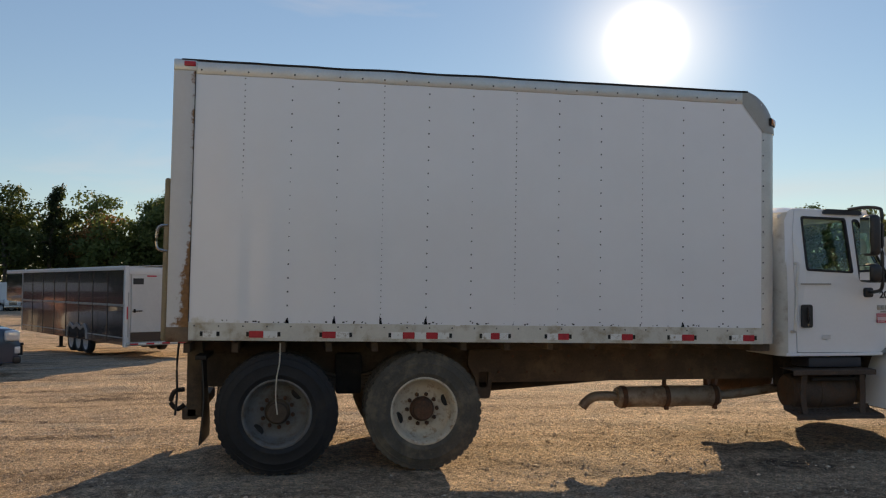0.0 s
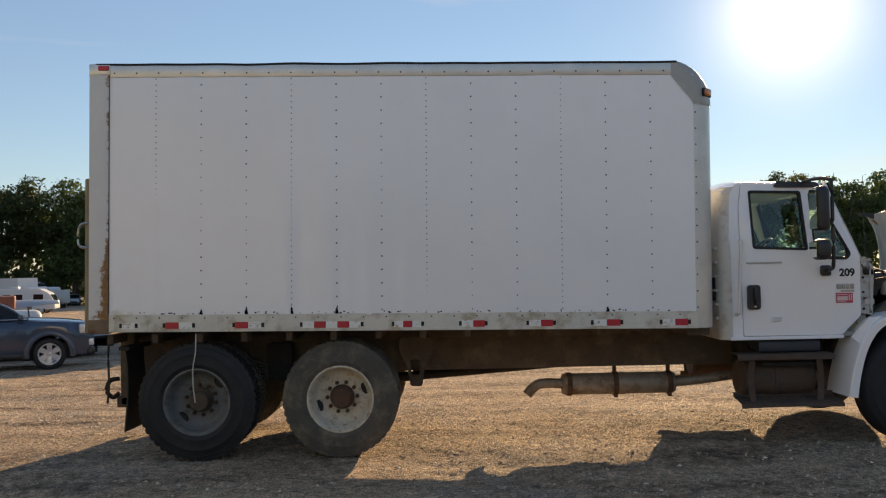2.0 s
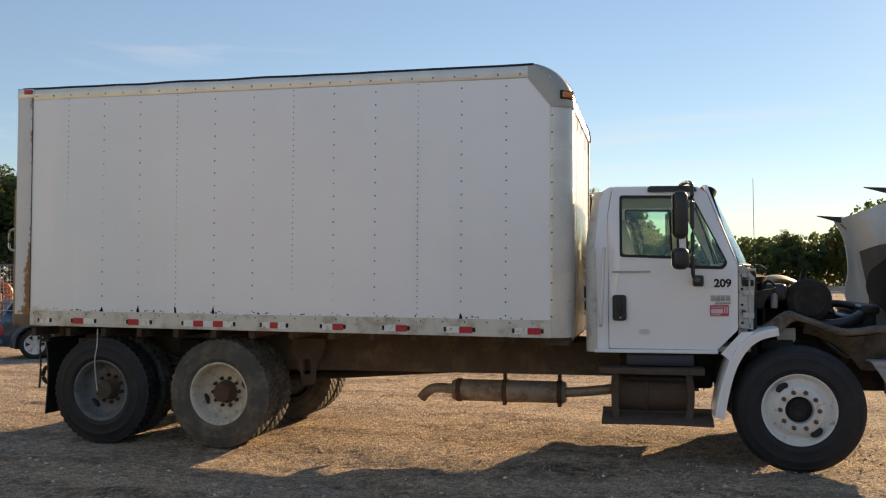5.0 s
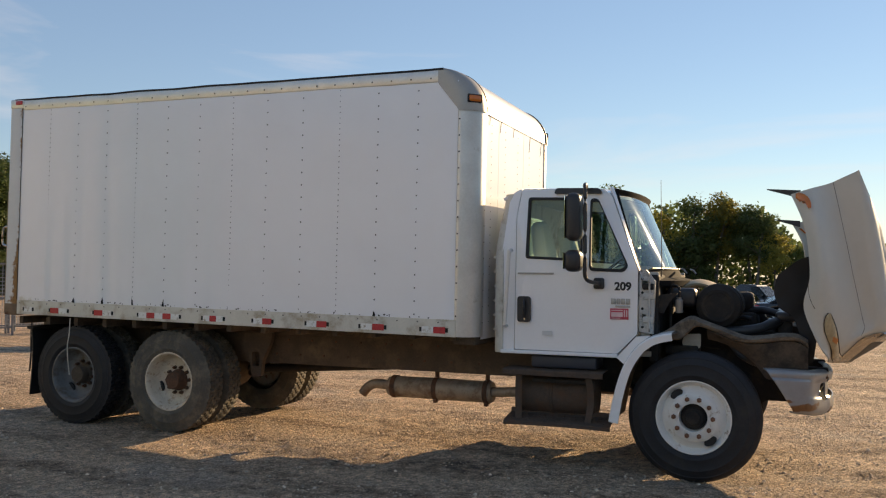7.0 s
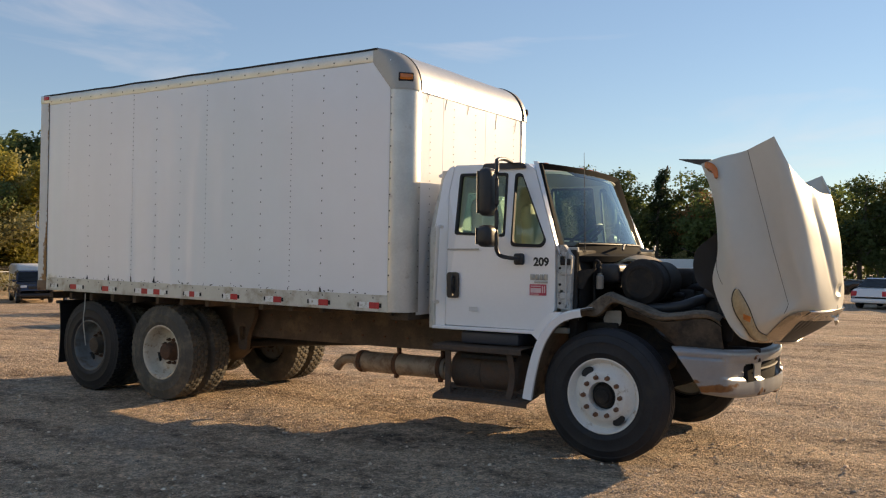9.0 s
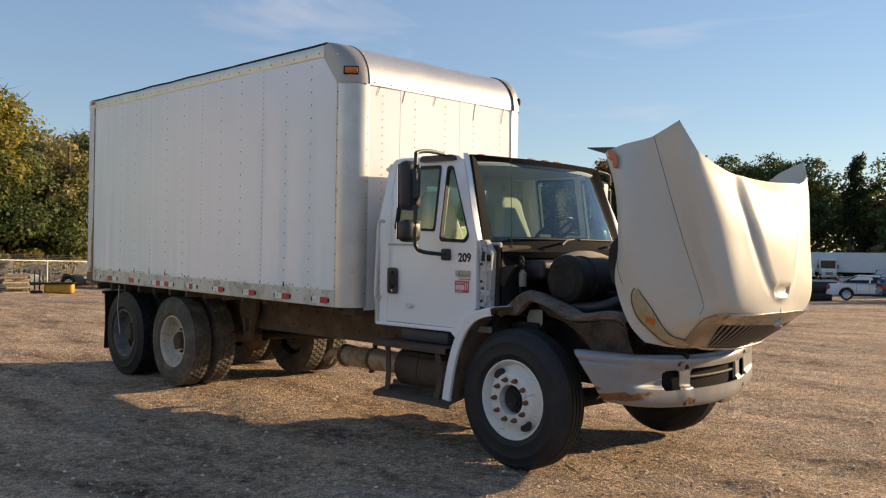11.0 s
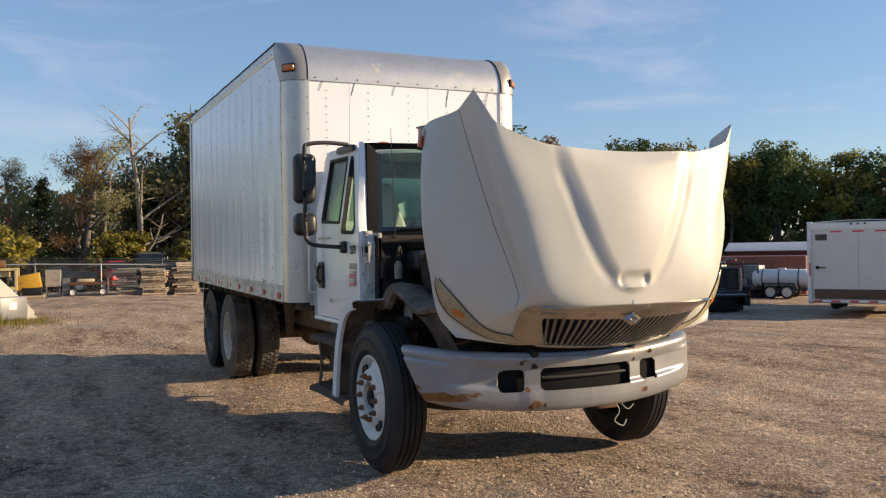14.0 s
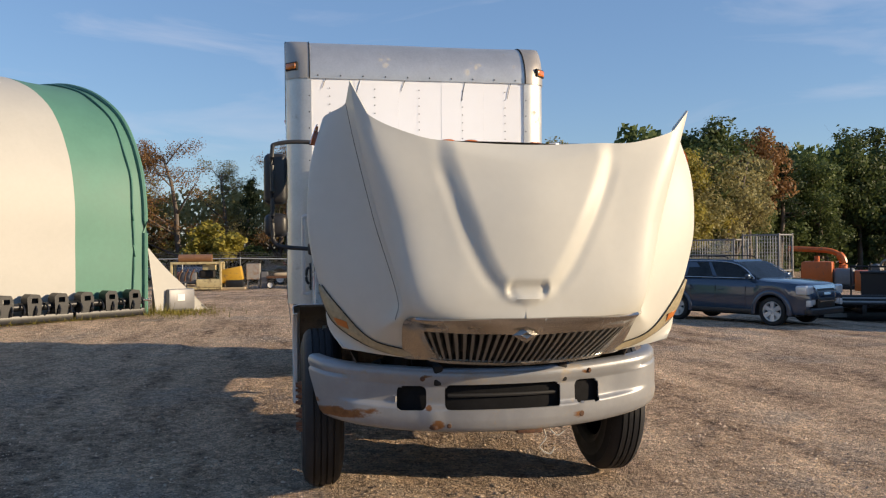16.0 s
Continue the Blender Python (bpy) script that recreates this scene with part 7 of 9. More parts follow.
# the woods behind, one dense mass of foliage
def woods(name, edge, depth, top, count, leaf, size, seed, low=False):
    r = random.Random(seed)
    P = [Vector((*p, 0)) for p in edge]
    verts, faces = [], []
    for k in range(count):
        i = r.randrange(len(P) - 1)
        a, b = P[i], P[i + 1]
        p = a.lerp(b, r.random())
        d = (b - a).normalized()
        out = Vector((-d.y, d.x, 0))
        if out.dot(p - Vector((5, 20, 0))) < 0:
            out = -out
        p = p + out * r.uniform(0.5, depth)
        crest = top * (0.82 + 0.22 * noise.noise((p.x * 0.13, p.y * 0.13, 0)) + 0.12 * noise.noise((p.x * 0.45, p.y * 0.45, 4)))
        crest *= saddle(p.x) if p.y > 60 else 1.0
        if low:
            crest *= 0.92 + 0.42 * smooth(6.0, 10.0, p.y)
        z = crest * r.random() ** 0.85 + ground_z(p.x, p.y)
        n = Vector((r.gauss(0, 1), r.gauss(0, 1), r.gauss(0.3, 0.7)))
        s = size * r.uniform(0.6, 1.5)
        u = n.orthogonal().normalized() * s
        w = n.cross(u).normalized() * s * 0.7
        i0 = len(verts)
        c = Vector((p.x, p.y, z))
        verts += [c - u, c - w, c + u, c + w]
        faces.append((i0, i0 + 1, i0 + 2, i0 + 3))
    me = bpy.data.meshes.new(name)
    me.from_pydata([tuple(v) for v in verts], [], faces)
    me.materials.append(leaf)
    return tagged(new(name, me), "dense dark woodland round the yard, part of it added out of view", "woods", kind="stuff")


woods("woods", FAR_EDGE, 10, 16.5, 105000, L_GREEN, 0.36, 3)
woods("woods", NEAR_EDGE[:3], 9, 8.5, 34000, L_OLIVE, 0.18, 4, True)
woods("woods", NEAR_EDGE[2:], 9, 7.4, 40000, L_OLIVE, 0.16, 6, True)
# unseen tree band added behind the camera, for glass and chrome to reflect
woods("woods", [(95, 112), (120, 60), (125, 0), (95, -60), (40, -85), (-20, -80), (-48, -34)], 10, 12.0, 9000, L_GREEN, 1.0, 5)
# ---- fabric building ----
TA, TD = Vector((0.68, -0.733, 0)), Vector((-0.733, -0.68, 0))     # along the wall, and across the span
TF = Vector((-10.4, 3.95, 0))                                      # foot of the near end
M_FABWHITE = mat("white_fabric", (0.42, 0.41, 0.375), 0.6, 0, 0.05, 1.2, 0.15, 9)
M_FABGREEN = mat("green_fabric", (0.075, 0.20, 0.15), 0.6, 0, 0.1, 1.5, 0.15, 9)
tent = thing("fabric_building", "white and green striped arched fabric building", "building", kind="structure")
ARCH = curve_pts([(0, 0, 0), (-0.02, 0, 1.5), (0.0, 0, 3.0), (0.30, 0, 4.15), (1.0, 0, 5.2), (2.2, 0, 5.95), (3.7, 0, 6.4), (5.2, 0, 6.55)], 5)
ARCH = ARCH + [Vector((10.4 - p.x, 0, p.z)) for p in reversed(ARCH[:-1])]


def tent_at(a, i, puff=0.0):
    p = ARCH[i]
    n = Vector((-(ARCH[min(i + 1, len(ARCH) - 1)].z - ARCH[max(i - 1, 0)].z), 0, ARCH[min(i + 1, len(ARCH) - 1)].x - ARCH[max(i - 1, 0)].x)).normalized()
    q = p + n * puff
    return TF + TA * a + TD * q.x + Vector((0, 0, q.z))


a = 0.0
for width, m, lab in ((1.95, M_FABGREEN, "green band"), (3.6, M_FABWHITE, "white band"), (1.95, M_FABGREEN, "green band"), (3.6, M_FABWHITE, "white band"), (3.6, M_FABWHITE, "white band")):
    rows = [[tent_at(a + t * width, i, -0.05 * math.sin(math.pi * t) + 0.012 * noise.noise((a + t * width, i * 0.4, 1))) for t in np.linspace(0, 1, 10)] for i in range(len(ARCH))]
    part("fabric_band", sheet(rows, 0.01), m, tent, lab)
    a += width
bm = bmesh.new()
tube(bm, [tent_at(0.02, i, 0.02) for i in range(len(ARCH))], 0.07, 8)
part("end_hoop", bm, M_FABGREEN, tent, "green sleeve over the end hoop")
bm = bmesh.new()
tube(bm, [tent_at(0.34, i, 0.0) + TA * 0.02 * math.sin(i * 0.9) for i in range(len(ARCH))], 0.03, 8)
part("lacing_fold", bm, M_FABGREEN, tent)
rows = [[tent_at(0.05, i).lerp(tent_at(0.05, len(ARCH) - 1 - i), t) for t in np.linspace(0, 0.5, 6)] for i in range(len(ARCH))]
part("end_wall", sheet(rows, 0.01), M_FABWHITE, tent)
part("end_wall", sheet([[tent_at(0.05, i).lerp(tent_at(0.05, len(ARCH) - 1 - i), t) for t in np.linspace(0.5, 1, 6)] for i in range(len(ARCH))], 0.01), M_FABWHITE, tent)
# loose flap of white fabric reaching the ground
rows = []
for t in np.linspace(0, 1, 9):
    top = tent_at(0.03, 0) + Vector((-0.05, 0.08, 1.75 * (1 - t) ** 1.1)) + Vector((-1.2, 1.45, 0)) * t
    low = tent_at(0.03, 0) + Vector((-0.25, 0.25, 0.03)) + Vector((-1.0, 1.2, 0)) * t
    rows.append([low.lerp(top, u) + Vector((0, 0, 0.03 * math.sin(7 * t + 3 * u))) for u in np.linspace(0, 1, 6)])
bm = sheet(rows, 0.012)
solo("fabric_flap", bm, M_FABWHITE, "loose white fabric flap pegged to the ground", "tarpaulin")

# ---- cars ----
M_TYREB = mat("car_tyre", (0.02, 0.02, 0.021), 0.75, 0, 0.2, 10, 0.1, 60)
M_ALLOY = mat("alloy_rim", (0.56, 0.57, 0.58), 0.35, 0.35, 0.08, 10, 0.03, 60)
M_CARGLASS = mat("dark_car_glass", (0.012, 0.016, 0.02), 0.06, 0, 0.1, 3, 0.0, 30, coat=0.3)
M_LAMPCLEAR = mat("clear_lamp", (0.62, 0.64, 0.66), 0.12, 0.2, 0.1, 20, 0.05, 60, coat=0.5)
CARWHEEL = {}


def car_wheel(parent, x, y, s, r, rim):
    key = (round(r, 2), rim.name)
    if key not in CARWHEEL:
        m = pose(0, 0, 0, -90, 0, 0)
        t = bmesh.new()
        lathe(t, [(0.03, r * 0.66), (0.0, r * 0.74), (0.0, r * 0.88), (0.03, r * 0.98), (0.06, r), (0.17, r), (0.2, r * 0.97), (0.22, r * 0.85), (0.2, r * 0.66)], m, 32)
        w = bmesh.new()
        lathe(w, [(0.05, r * 0.67), (0.015, r * 0.68), (0.02, r * 0.62), (0.06, r * 0.6), (0.10, r * 0.56), (0.11, r * 0.1)], m, 32)
        for k in range(6):
            a = math.pi * k / 3
            mm = Matrix.Rotation(a, 4, "Y")
            vs = [w.verts.new(mm @ Vector(p)) for p in ((-0.045, 0.04, r * 0.08), (0.045, 0.04, r * 0.08), (0.06, 0.022, r * 0.62), (-0.06, 0.022, r * 0.62))]
            w.faces.new(vs)
            vs2 = [w.verts.new(mm @ Vector(p)) for p in ((-0.045, 0.09, r * 0.08), (0.045, 0.09, r * 0.08), (0.06, 0.09, r * 0.62), (-0.06, 0.09, r * 0.62))]
            for i in range(4):
                w.faces.new((vs[i], vs[(i + 1) % 4], vs2[(i + 1) % 4], vs2[i]))
        lathe(w, [(0.1, r * 0.15), (0.03, r * 0.14), (0.022, 0.001)], m, 16)
        for b in (t, w):
            bmesh.ops.recalc_face_normals(b, faces=b.faces)
        ms = []
        for nm, b, mt in (("tyre", t, M_TYREB), ("wheel", w, rim)):
            me = bpy.data.meshes.new(nm)
            b.to_mesh(me)
            b.free()
            me.materials.append(mt)
            me.shade_smooth()
            me.set_sharp_from_angle(angle=radians(40))
            ms.append(me)
        CARWHEEL[key] = ms
    ms = CARWHEEL[key]
    o = new("wheel", ms[1])
    o.parent, o.matrix_local = parent, pose(x, y, r, 0, 0, 0 if s < 0 else 180)
    t = new("tyre", ms[0])
    t.parent = o


def arch(cx, r, z, n=8):
    return [(cx + r * math.cos(a), max(z, z + r * math.sin(a) * 1.0)) for a in np.linspace(0, math.pi, n)]


CARS = {
    # length, half width, wheel radius, axle front/rear, lower outline top, roof outline
    "suv": dict(r=0.37, fa=1.38, ra=-1.48, w=0.93, low=[(2.26, 0.32), (2.33, 0.50), (2.35, 0.72), (2.31, 0.98), (2.20, 1.07), (1.6, 1.14), (0.95, 1.18), (-2.22, 1.19), (-2.34, 0.95), (-2.36, 0.45), (-2.25, 0.32)], glass=[(1.02, 1.15), (0.22, 1.66), (-1.72, 1.69), (-2.24, 1.17)], posts=(-0.22, -1.22)),
    "sedan": dict(r=0.33, fa=1.38, ra=-1.36, w=0.89, low=[(2.30, 0.30), (2.36, 0.55), (2.25, 0.72), (1.15, 0.90), (-1.75, 0.95), (-2.28, 0.92), (-2.38, 0.6), (-2.30, 0.30)], glass=[(1.05, 0.90), (0.35, 1.38), (-0.85, 1.42), (-1.75, 0.95)], posts=(-0.2,)),
    "pickup": dict(r=0.40, fa=1.75, ra=-1.75, w=0.98, low=[(2.75, 0.42), (2.80, 0.75), (2.72, 1.05), (1.45, 1.18), (0.1, 1.20), (-0.2, 1.22), (-2.75, 1.22), (-2.80, 0.6), (-2.7, 0.45)], glass=[(1.42, 1.17), (0.85, 1.80), (-0.25, 1.85), (-0.55, 1.2)], posts=(0.35,)),
    "van": dict(r=0.36, fa=1.75, ra=-1.6, w=0.98, low=[(2.55, 0.35), (2.62, 0.8), (2.45, 1.15), (1.7, 1.3), (-2.6, 1.3), (-2.65, 0.5), (-2.55, 0.35)], glass=[(1.75, 1.28), (1.15, 2.1), (-2.4, 2.2), (-2.6, 1.28)], posts=(0.5, -0.9)),
}


def car(kind, paint, loc, rz, label, category="car", group="parked cars", rim=None, roof_rack=False, grille=False):
    c = CARS[kind]
    e = thing("car" if kind != "pickup" else "pickup_truck", label, category, group, loc, rz)
    zl = c["low"][0][1]
    R = c["r"] * 1.22
    out = list(c["low"])
    w = c["w"]
    # the side outline split into an upper and a lower line, lofted with a rounded shoulder and tapered ends
    nose = max(range(len(out)), key=lambda i: out[i][0])
    tail = min(range(len(out)), key=lambda i: out[i][0])
    up = sorted(out[nose:tail + 1])
    down = sorted(out[:nose + 1]) + [(x, z) for x, z in out[tail:]]
    down = sorted(down)
    xs = np.unique(np.concatenate([np.linspace(out[tail][0], out[nose][0], 46), [c["ra"] - R, c["ra"] + R, c["fa"] - R, c["fa"] + R], [out[nose][0] - 0.015, out[tail][0] + 0.015]]))
    rows = []
    for x in xs:
        zt = float(np.interp(x, [q[0] for q in up], [q[1] for q in up]))
        zb = float(np.interp(x, [q[0] for q in down], [q[1] for q in down]))
        for ax in (c["fa"], c["ra"]):
            if abs(x - ax) < R:
                zb = max(zb, c["r"] + math.sqrt(R * R - (x - ax) ** 2))
        zb = min(zb, zt - 0.02)
        t = smooth(out[nose][0] - 0.85, out[nose][0], x) + smooth(out[tail][0] + 0.65, out[tail][0], x)
        hw = w * (1 - 0.17 * t * t)
        d = zt - zb
        prof = [(0.975, zb), (1.0, zb + 0.25 * d), (1.0, zb + 0.55 * d), (0.985, zb + 0.72 * d), (0.955, zt - 0.10 * d), (0.91, zt - 0.025), (0.80, zt), (0.45, zt + 0.018), (0.0, zt + 0.024)]
        rows.append([(x, -hw * k, z) for k, z in prof] + [(x, hw * k, z) for k, z in reversed(prof[:-1])])
    bm = sheet(rows)
    for k in (0, -1):
        vs = [v for v in bm.verts if abs(v.co.x - rows[k][0][0]) < 1e-5]
        if len(vs) > 3:
            bmesh.ops.contextual_create(bm, geom=vs)
    bmesh.ops.recalc_face_normals(bm, faces=bm.faces)
    body = part("body", bm, paint, e)
    part("underbody", new_box((-2.0, -w + 0.12, 0.25), (2.0, w - 0.12, 0.62), 0.05), M_RUBBER, e)
    g = c["glass"]
    b0, b1 = w - 0.05, w - 0.19
    rows = []
    f0, f1, r1, r0 = [Vector((x, 0, z)) for x, z in g]

    def house(p, inset_):
        """cabin side point at height fraction"""
        t = (p.z - g[0][1]) / max(0.01, g[1][1] - g[0][1])
        return b0 + (b1 - b0) * max(0, min(1, t)) + inset_
    bm = bmesh.new()
    ring = [f0, f1, r1, r0]
    L = [bm.verts.new((p.x, -house(p, 0), p.z)) for p in ring]
    Rr = [bm.verts.new((p.x, house(p, 0), p.z)) for p in ring]
    bm.faces.new(L)
    bm.faces.new(Rr[::-1])
    for i in range(4):
        bm.faces.new((L[i], Rr[i], Rr[(i + 1) % 4], L[(i + 1) % 4]))
    bmesh.ops.recalc_face_normals(bm, faces=bm.faces)
    bmesh.ops.bevel(bm, geom=list(bm.edges), offset=0.085, segments=4, affect="EDGES")
    part("cabin", bm, paint, e)
    # panes
    cuts = [1.0] + [(x - r0.x) / (f0.x - r0.x) for x in c["posts"]] + [0.0]
    for s in (-1, 1):
        for a_, b_ in zip(cuts, cuts[1:]):
            def pt(u, v):
                lo = r0.lerp(f0, u)
                hi = r1.lerp(f1, u)
                p = lo.lerp(hi, v)
                return Vector((p.x, s * (house(p, 0.004)), p.z))
            u0, u1 = b_ + 0.02, a_ - 0.02
            q = [pt(u0, 0.10), pt(u1, 0.10), pt(u1, 0.86), pt(u0, 0.86)]
            bm = bmesh.new()
            bm.faces.new([bm.verts.new(p) for p in q])
            bmesh.ops.solidify(bm, geom=list(bm.faces), thickness=0.006)
            part("side_window", bm, M_CARGLASS, e)
    for A, B, nm, dx in ((f0, f1, "windscreen", 0.006), (r0, r1, "rear_window", -0.006)):
        n = Vector((B.z - A.z, 0, A.x - B.x)).normalized() * (0.006 if nm == "windscreen" else -0.006)
        q = []
        for v in (0.08, 0.9):
            p = A.lerp(B, v)
            for s in (-1, 1):
                q.append(Vector((p.x, s * (house(p, 0) - 0.07), p.z)) + n)
        bm = bmesh.new()
        bm.faces.new([bm.verts.new(q[i]) for i in (0, 1, 3, 2)])
        bmesh.ops.solidify(bm, geom=list(bm.faces), thickness=0.006)
        part(nm, bm, M_CARGLASS, e)
    for x, s in ((c["fa"], -1), (c["fa"], 1), (c["ra"], -1), (c["ra"], 1)):
        car_wheel(e, x, s * (w - 0.035), s, c["r"], rim or M_ALLOY)
    fx, rx = max(p[0] for p in c["low"]), min(p[0] for p in c["low"])
    zb = c["low"][2][1]
    for s in (-1, 1):
        part("headlight", new_box((fx - 0.32, s * (w * 0.66) - 0.16, zb - 0.17), (fx - 0.035, s * (w * 0.66) + 0.16, zb - 0.02), 0.04), M_LAMPCLEAR, e)
        part("tail_light", new_box((rx + 0.0, s * (w * 0.74) - 0.12, zb - 0.12), (rx + 0.2, s * (w * 0.74) + 0.12, zb + 0.12), 0.03), M_RED, e)
        part("door_mirror", new_box((f0.x - 0.30, s * (w + 0.02) - 0.09, g[0][1] + 0.02), (f0.x - 0.18, s * (w + 0.02) + 0.09, g[0][1] + 0.15), 0.04), paint, e)
        for xx in (f0.x - 0.35, c["posts"][0], c["ra"] + 0.5):
            part("door_gap", new_box((xx - 0.005, s * (w - 0.004) - 0.006, 0.45), (xx + 0.005, s * (w - 0.004) + 0.006, 0.98)), M_RUBBER, e)
        for xx in (c["posts"][0] + 0.18, c["posts"][0] - 0.75):
            part("door_handle", new_box((xx - 0.1, s * (w - 0.0) - 0.015, 0.88), (xx + 0.06, s * (w - 0.0) + 0.015, 0.91), 0.008), paint, e)
        part("sill_trim", new_box((c["ra"] + R, s * (w - 0.02) - 0.02, zl - 0.02), (c["fa"] - R, s * (w - 0.02) + 0.02, zl + 0.09), 0.015), M_BLACKPL, e)
    part("grille", new_box((fx - 0.10, -0.42, zb - 0.24), (fx - 0.005, 0.42, zb - 0.04), 0.02), M_BLACKPL, e)
    if grille:
        P = lambda q: Vector((fx + 0.012 - q.y * 0.3 - 0.10 * smooth(0.75, 1.08, q.z), q.x, q.z))
        part("grille_frame", plate(rounded([(-0.40, 0.62), (-0.52, 1.04), (0.52, 1.04), (0.40, 0.62)], 0.04), (rounded([(-0.35, 0.66), (-0.43, 0.95), (0.43, 0.95), (0.35, 0.66)], 0.03),), -0.05, 0.0, turn=P), M_BRIGHT, e)
        part("grille_mesh", plate(rounded([(-0.36, 0.65), (-0.44, 0.96), (0.44, 0.96), (0.36, 0.65)], 0.03), (), -0.02, 0.02, turn=P), M_BLACKPL, e)
        part("grille_badge", plate([(-0.16, 0.80), (-0.16, 0.86), (0.16, 0.86), (0.16, 0.80)], (), -0.06, -0.02, turn=P), M_BRIGHT, e, "plain chrome badge bar")
        for s in (-1, 1):
            part("lamp_cluster", new_box((fx - 0.34, s * 0.72 - 0.19, 0.80), (fx - 0.03, s * 0.72 + 0.17, 1.035), 0.05, 3), M_LAMPCLEAR, e, "large clear headlight")
            part("fog_lamp", new_box((fx - 0.13, s * 0.73 - 0.06, 0.52), (fx + 0.004, s * 0.73 + 0.06, 0.68), 0.02), M_LAMPCLEAR, e)
            bm = bmesh.new()
            tube(bm, curve_pts([(0.92, s * (w - 0.042), 1.19), (-2.0, s * (w - 0.045), 1.21), (-2.1, s * (w - 0.06), 1.26), (-1.66, s * (w - 0.155), 1.60), (0.20, s * (w - 0.165), 1.585), (0.92, s * (w - 0.042), 1.19)], 6), 0.012, 6)
            part("window_trim", bm, M_BRIGHT, e, "bright window trim")
            for cx in (c["fa"], c["ra"]):
                rows = [[(cx + q * math.cos(a), s * (w + d), c["r"] + q * math.sin(a)) for q, d in ((R - 0.02, 0.012), (R + 0.02, 0.022), (R + 0.07, 0.016), (R + 0.10, -0.01))] for a in np.linspace(-0.15, math.pi + 0.15, 20)]
                part("arch_lip", sheet(rows), paint, e)
    part("front_bumper", new_box((fx - 0.16, -w + 0.12, zl - 0.02), (fx + 0.025, w - 0.12, zl + 0.16), 0.05, 3), M_BLACKPL, e)
    part("rear_bumper", new_box((rx - 0.03, -w + 0.10, zl), (rx + 0.16, w - 0.10, zl + 0.2), 0.05, 3), paint if kind != "pickup" else M_CHROME, e)
    if roof_rack:
        for s in (-1, 1):
            bm = bmesh.new()
            tube(bm, curve_pts([(f1.x - 0.2, s * (b1 - 0.08), f1.z + 0.02), (f1.x - 0.4, s * (b1 - 0.08), f1.z + 0.09), (r1.x + 0.4, s * (b1 - 0.08), r1.z + 0.06), (r1.x + 0.2, s * (b1 - 0.08), r1.z)]), 0.018, 6)
            part("roof_rail", bm, M_BLACKPL, e)
    if kind == "pickup":
        part("bed_floor", new_box((-2.7, -w + 0.1, 1.225), (-0.6, w - 0.1, 1.23)), M_RUBBER, e)
    return e


def gz(x, y, dz=0.0):
    return (x, y, ground_z(x, y) + dz)


P_BLUE = mat("paint_slate_blue", (0.030, 0.056, 0.098), 0.18, 0.2, 0.06, 3, 0.02, 60, coat=0.6)
P_BLACK = mat("paint_black", (0.012, 0.012, 0.014), 0.2, 0, 0.1, 3, 0.02, 60, coat=0.6)
P_WHITE = mat("paint_white", (0.72, 0.72, 0.72), 0.25, 0, 0.03, 3, 0.02, 60, coat=0.5)
P_RED = mat("paint_red", (0.30, 0.015, 0.02), 0.25, 0, 0.06, 3, 0.02, 60, coat=0.5)
P_SILVER = mat("paint_silver", (0.34, 0.35, 0.36), 0.28, 0.5, 0.05, 3, 0.02, 60, coat=0.5)
P_NAVY = mat("paint_navy", (0.02, 0.03, 0.06), 0.25, 0.2, 0.06, 3, 0.02, 60, coat=0.6)
HD = Vector((0.88, 0.47, 0)).normalized()
SUVP = Vector((-6.57, 19.59, 0)) - HD * 1.38 + Vector((-HD.y, HD.x, 0)) * 0.85
car("suv", P_BLUE, gz(SUVP.x, SUVP.y, 0.0), math.degrees(math.atan2(HD.y, HD.x)), "slate-blue sport utility car parked on dirt", roof_rack=True, grille=True)

# ---- enclosed trailer ----
M_TRLWHITE = mat("trailer_white", (0.70, 0.70, 0.69), 0.35, 0, 0.05, 2, 0.06, 20)
M_TRLDARK = mat("trailer_charcoal", (0.035, 0.033, 0.035), 0.16, 0.0, 0.15, 1.5, 0.03, 2.5, coat=0.4)
M_GALV = mat("galvanised", (0.42, 0.43, 0.43), 0.45, 0.7, 0.1, 8, 0.05, 60)


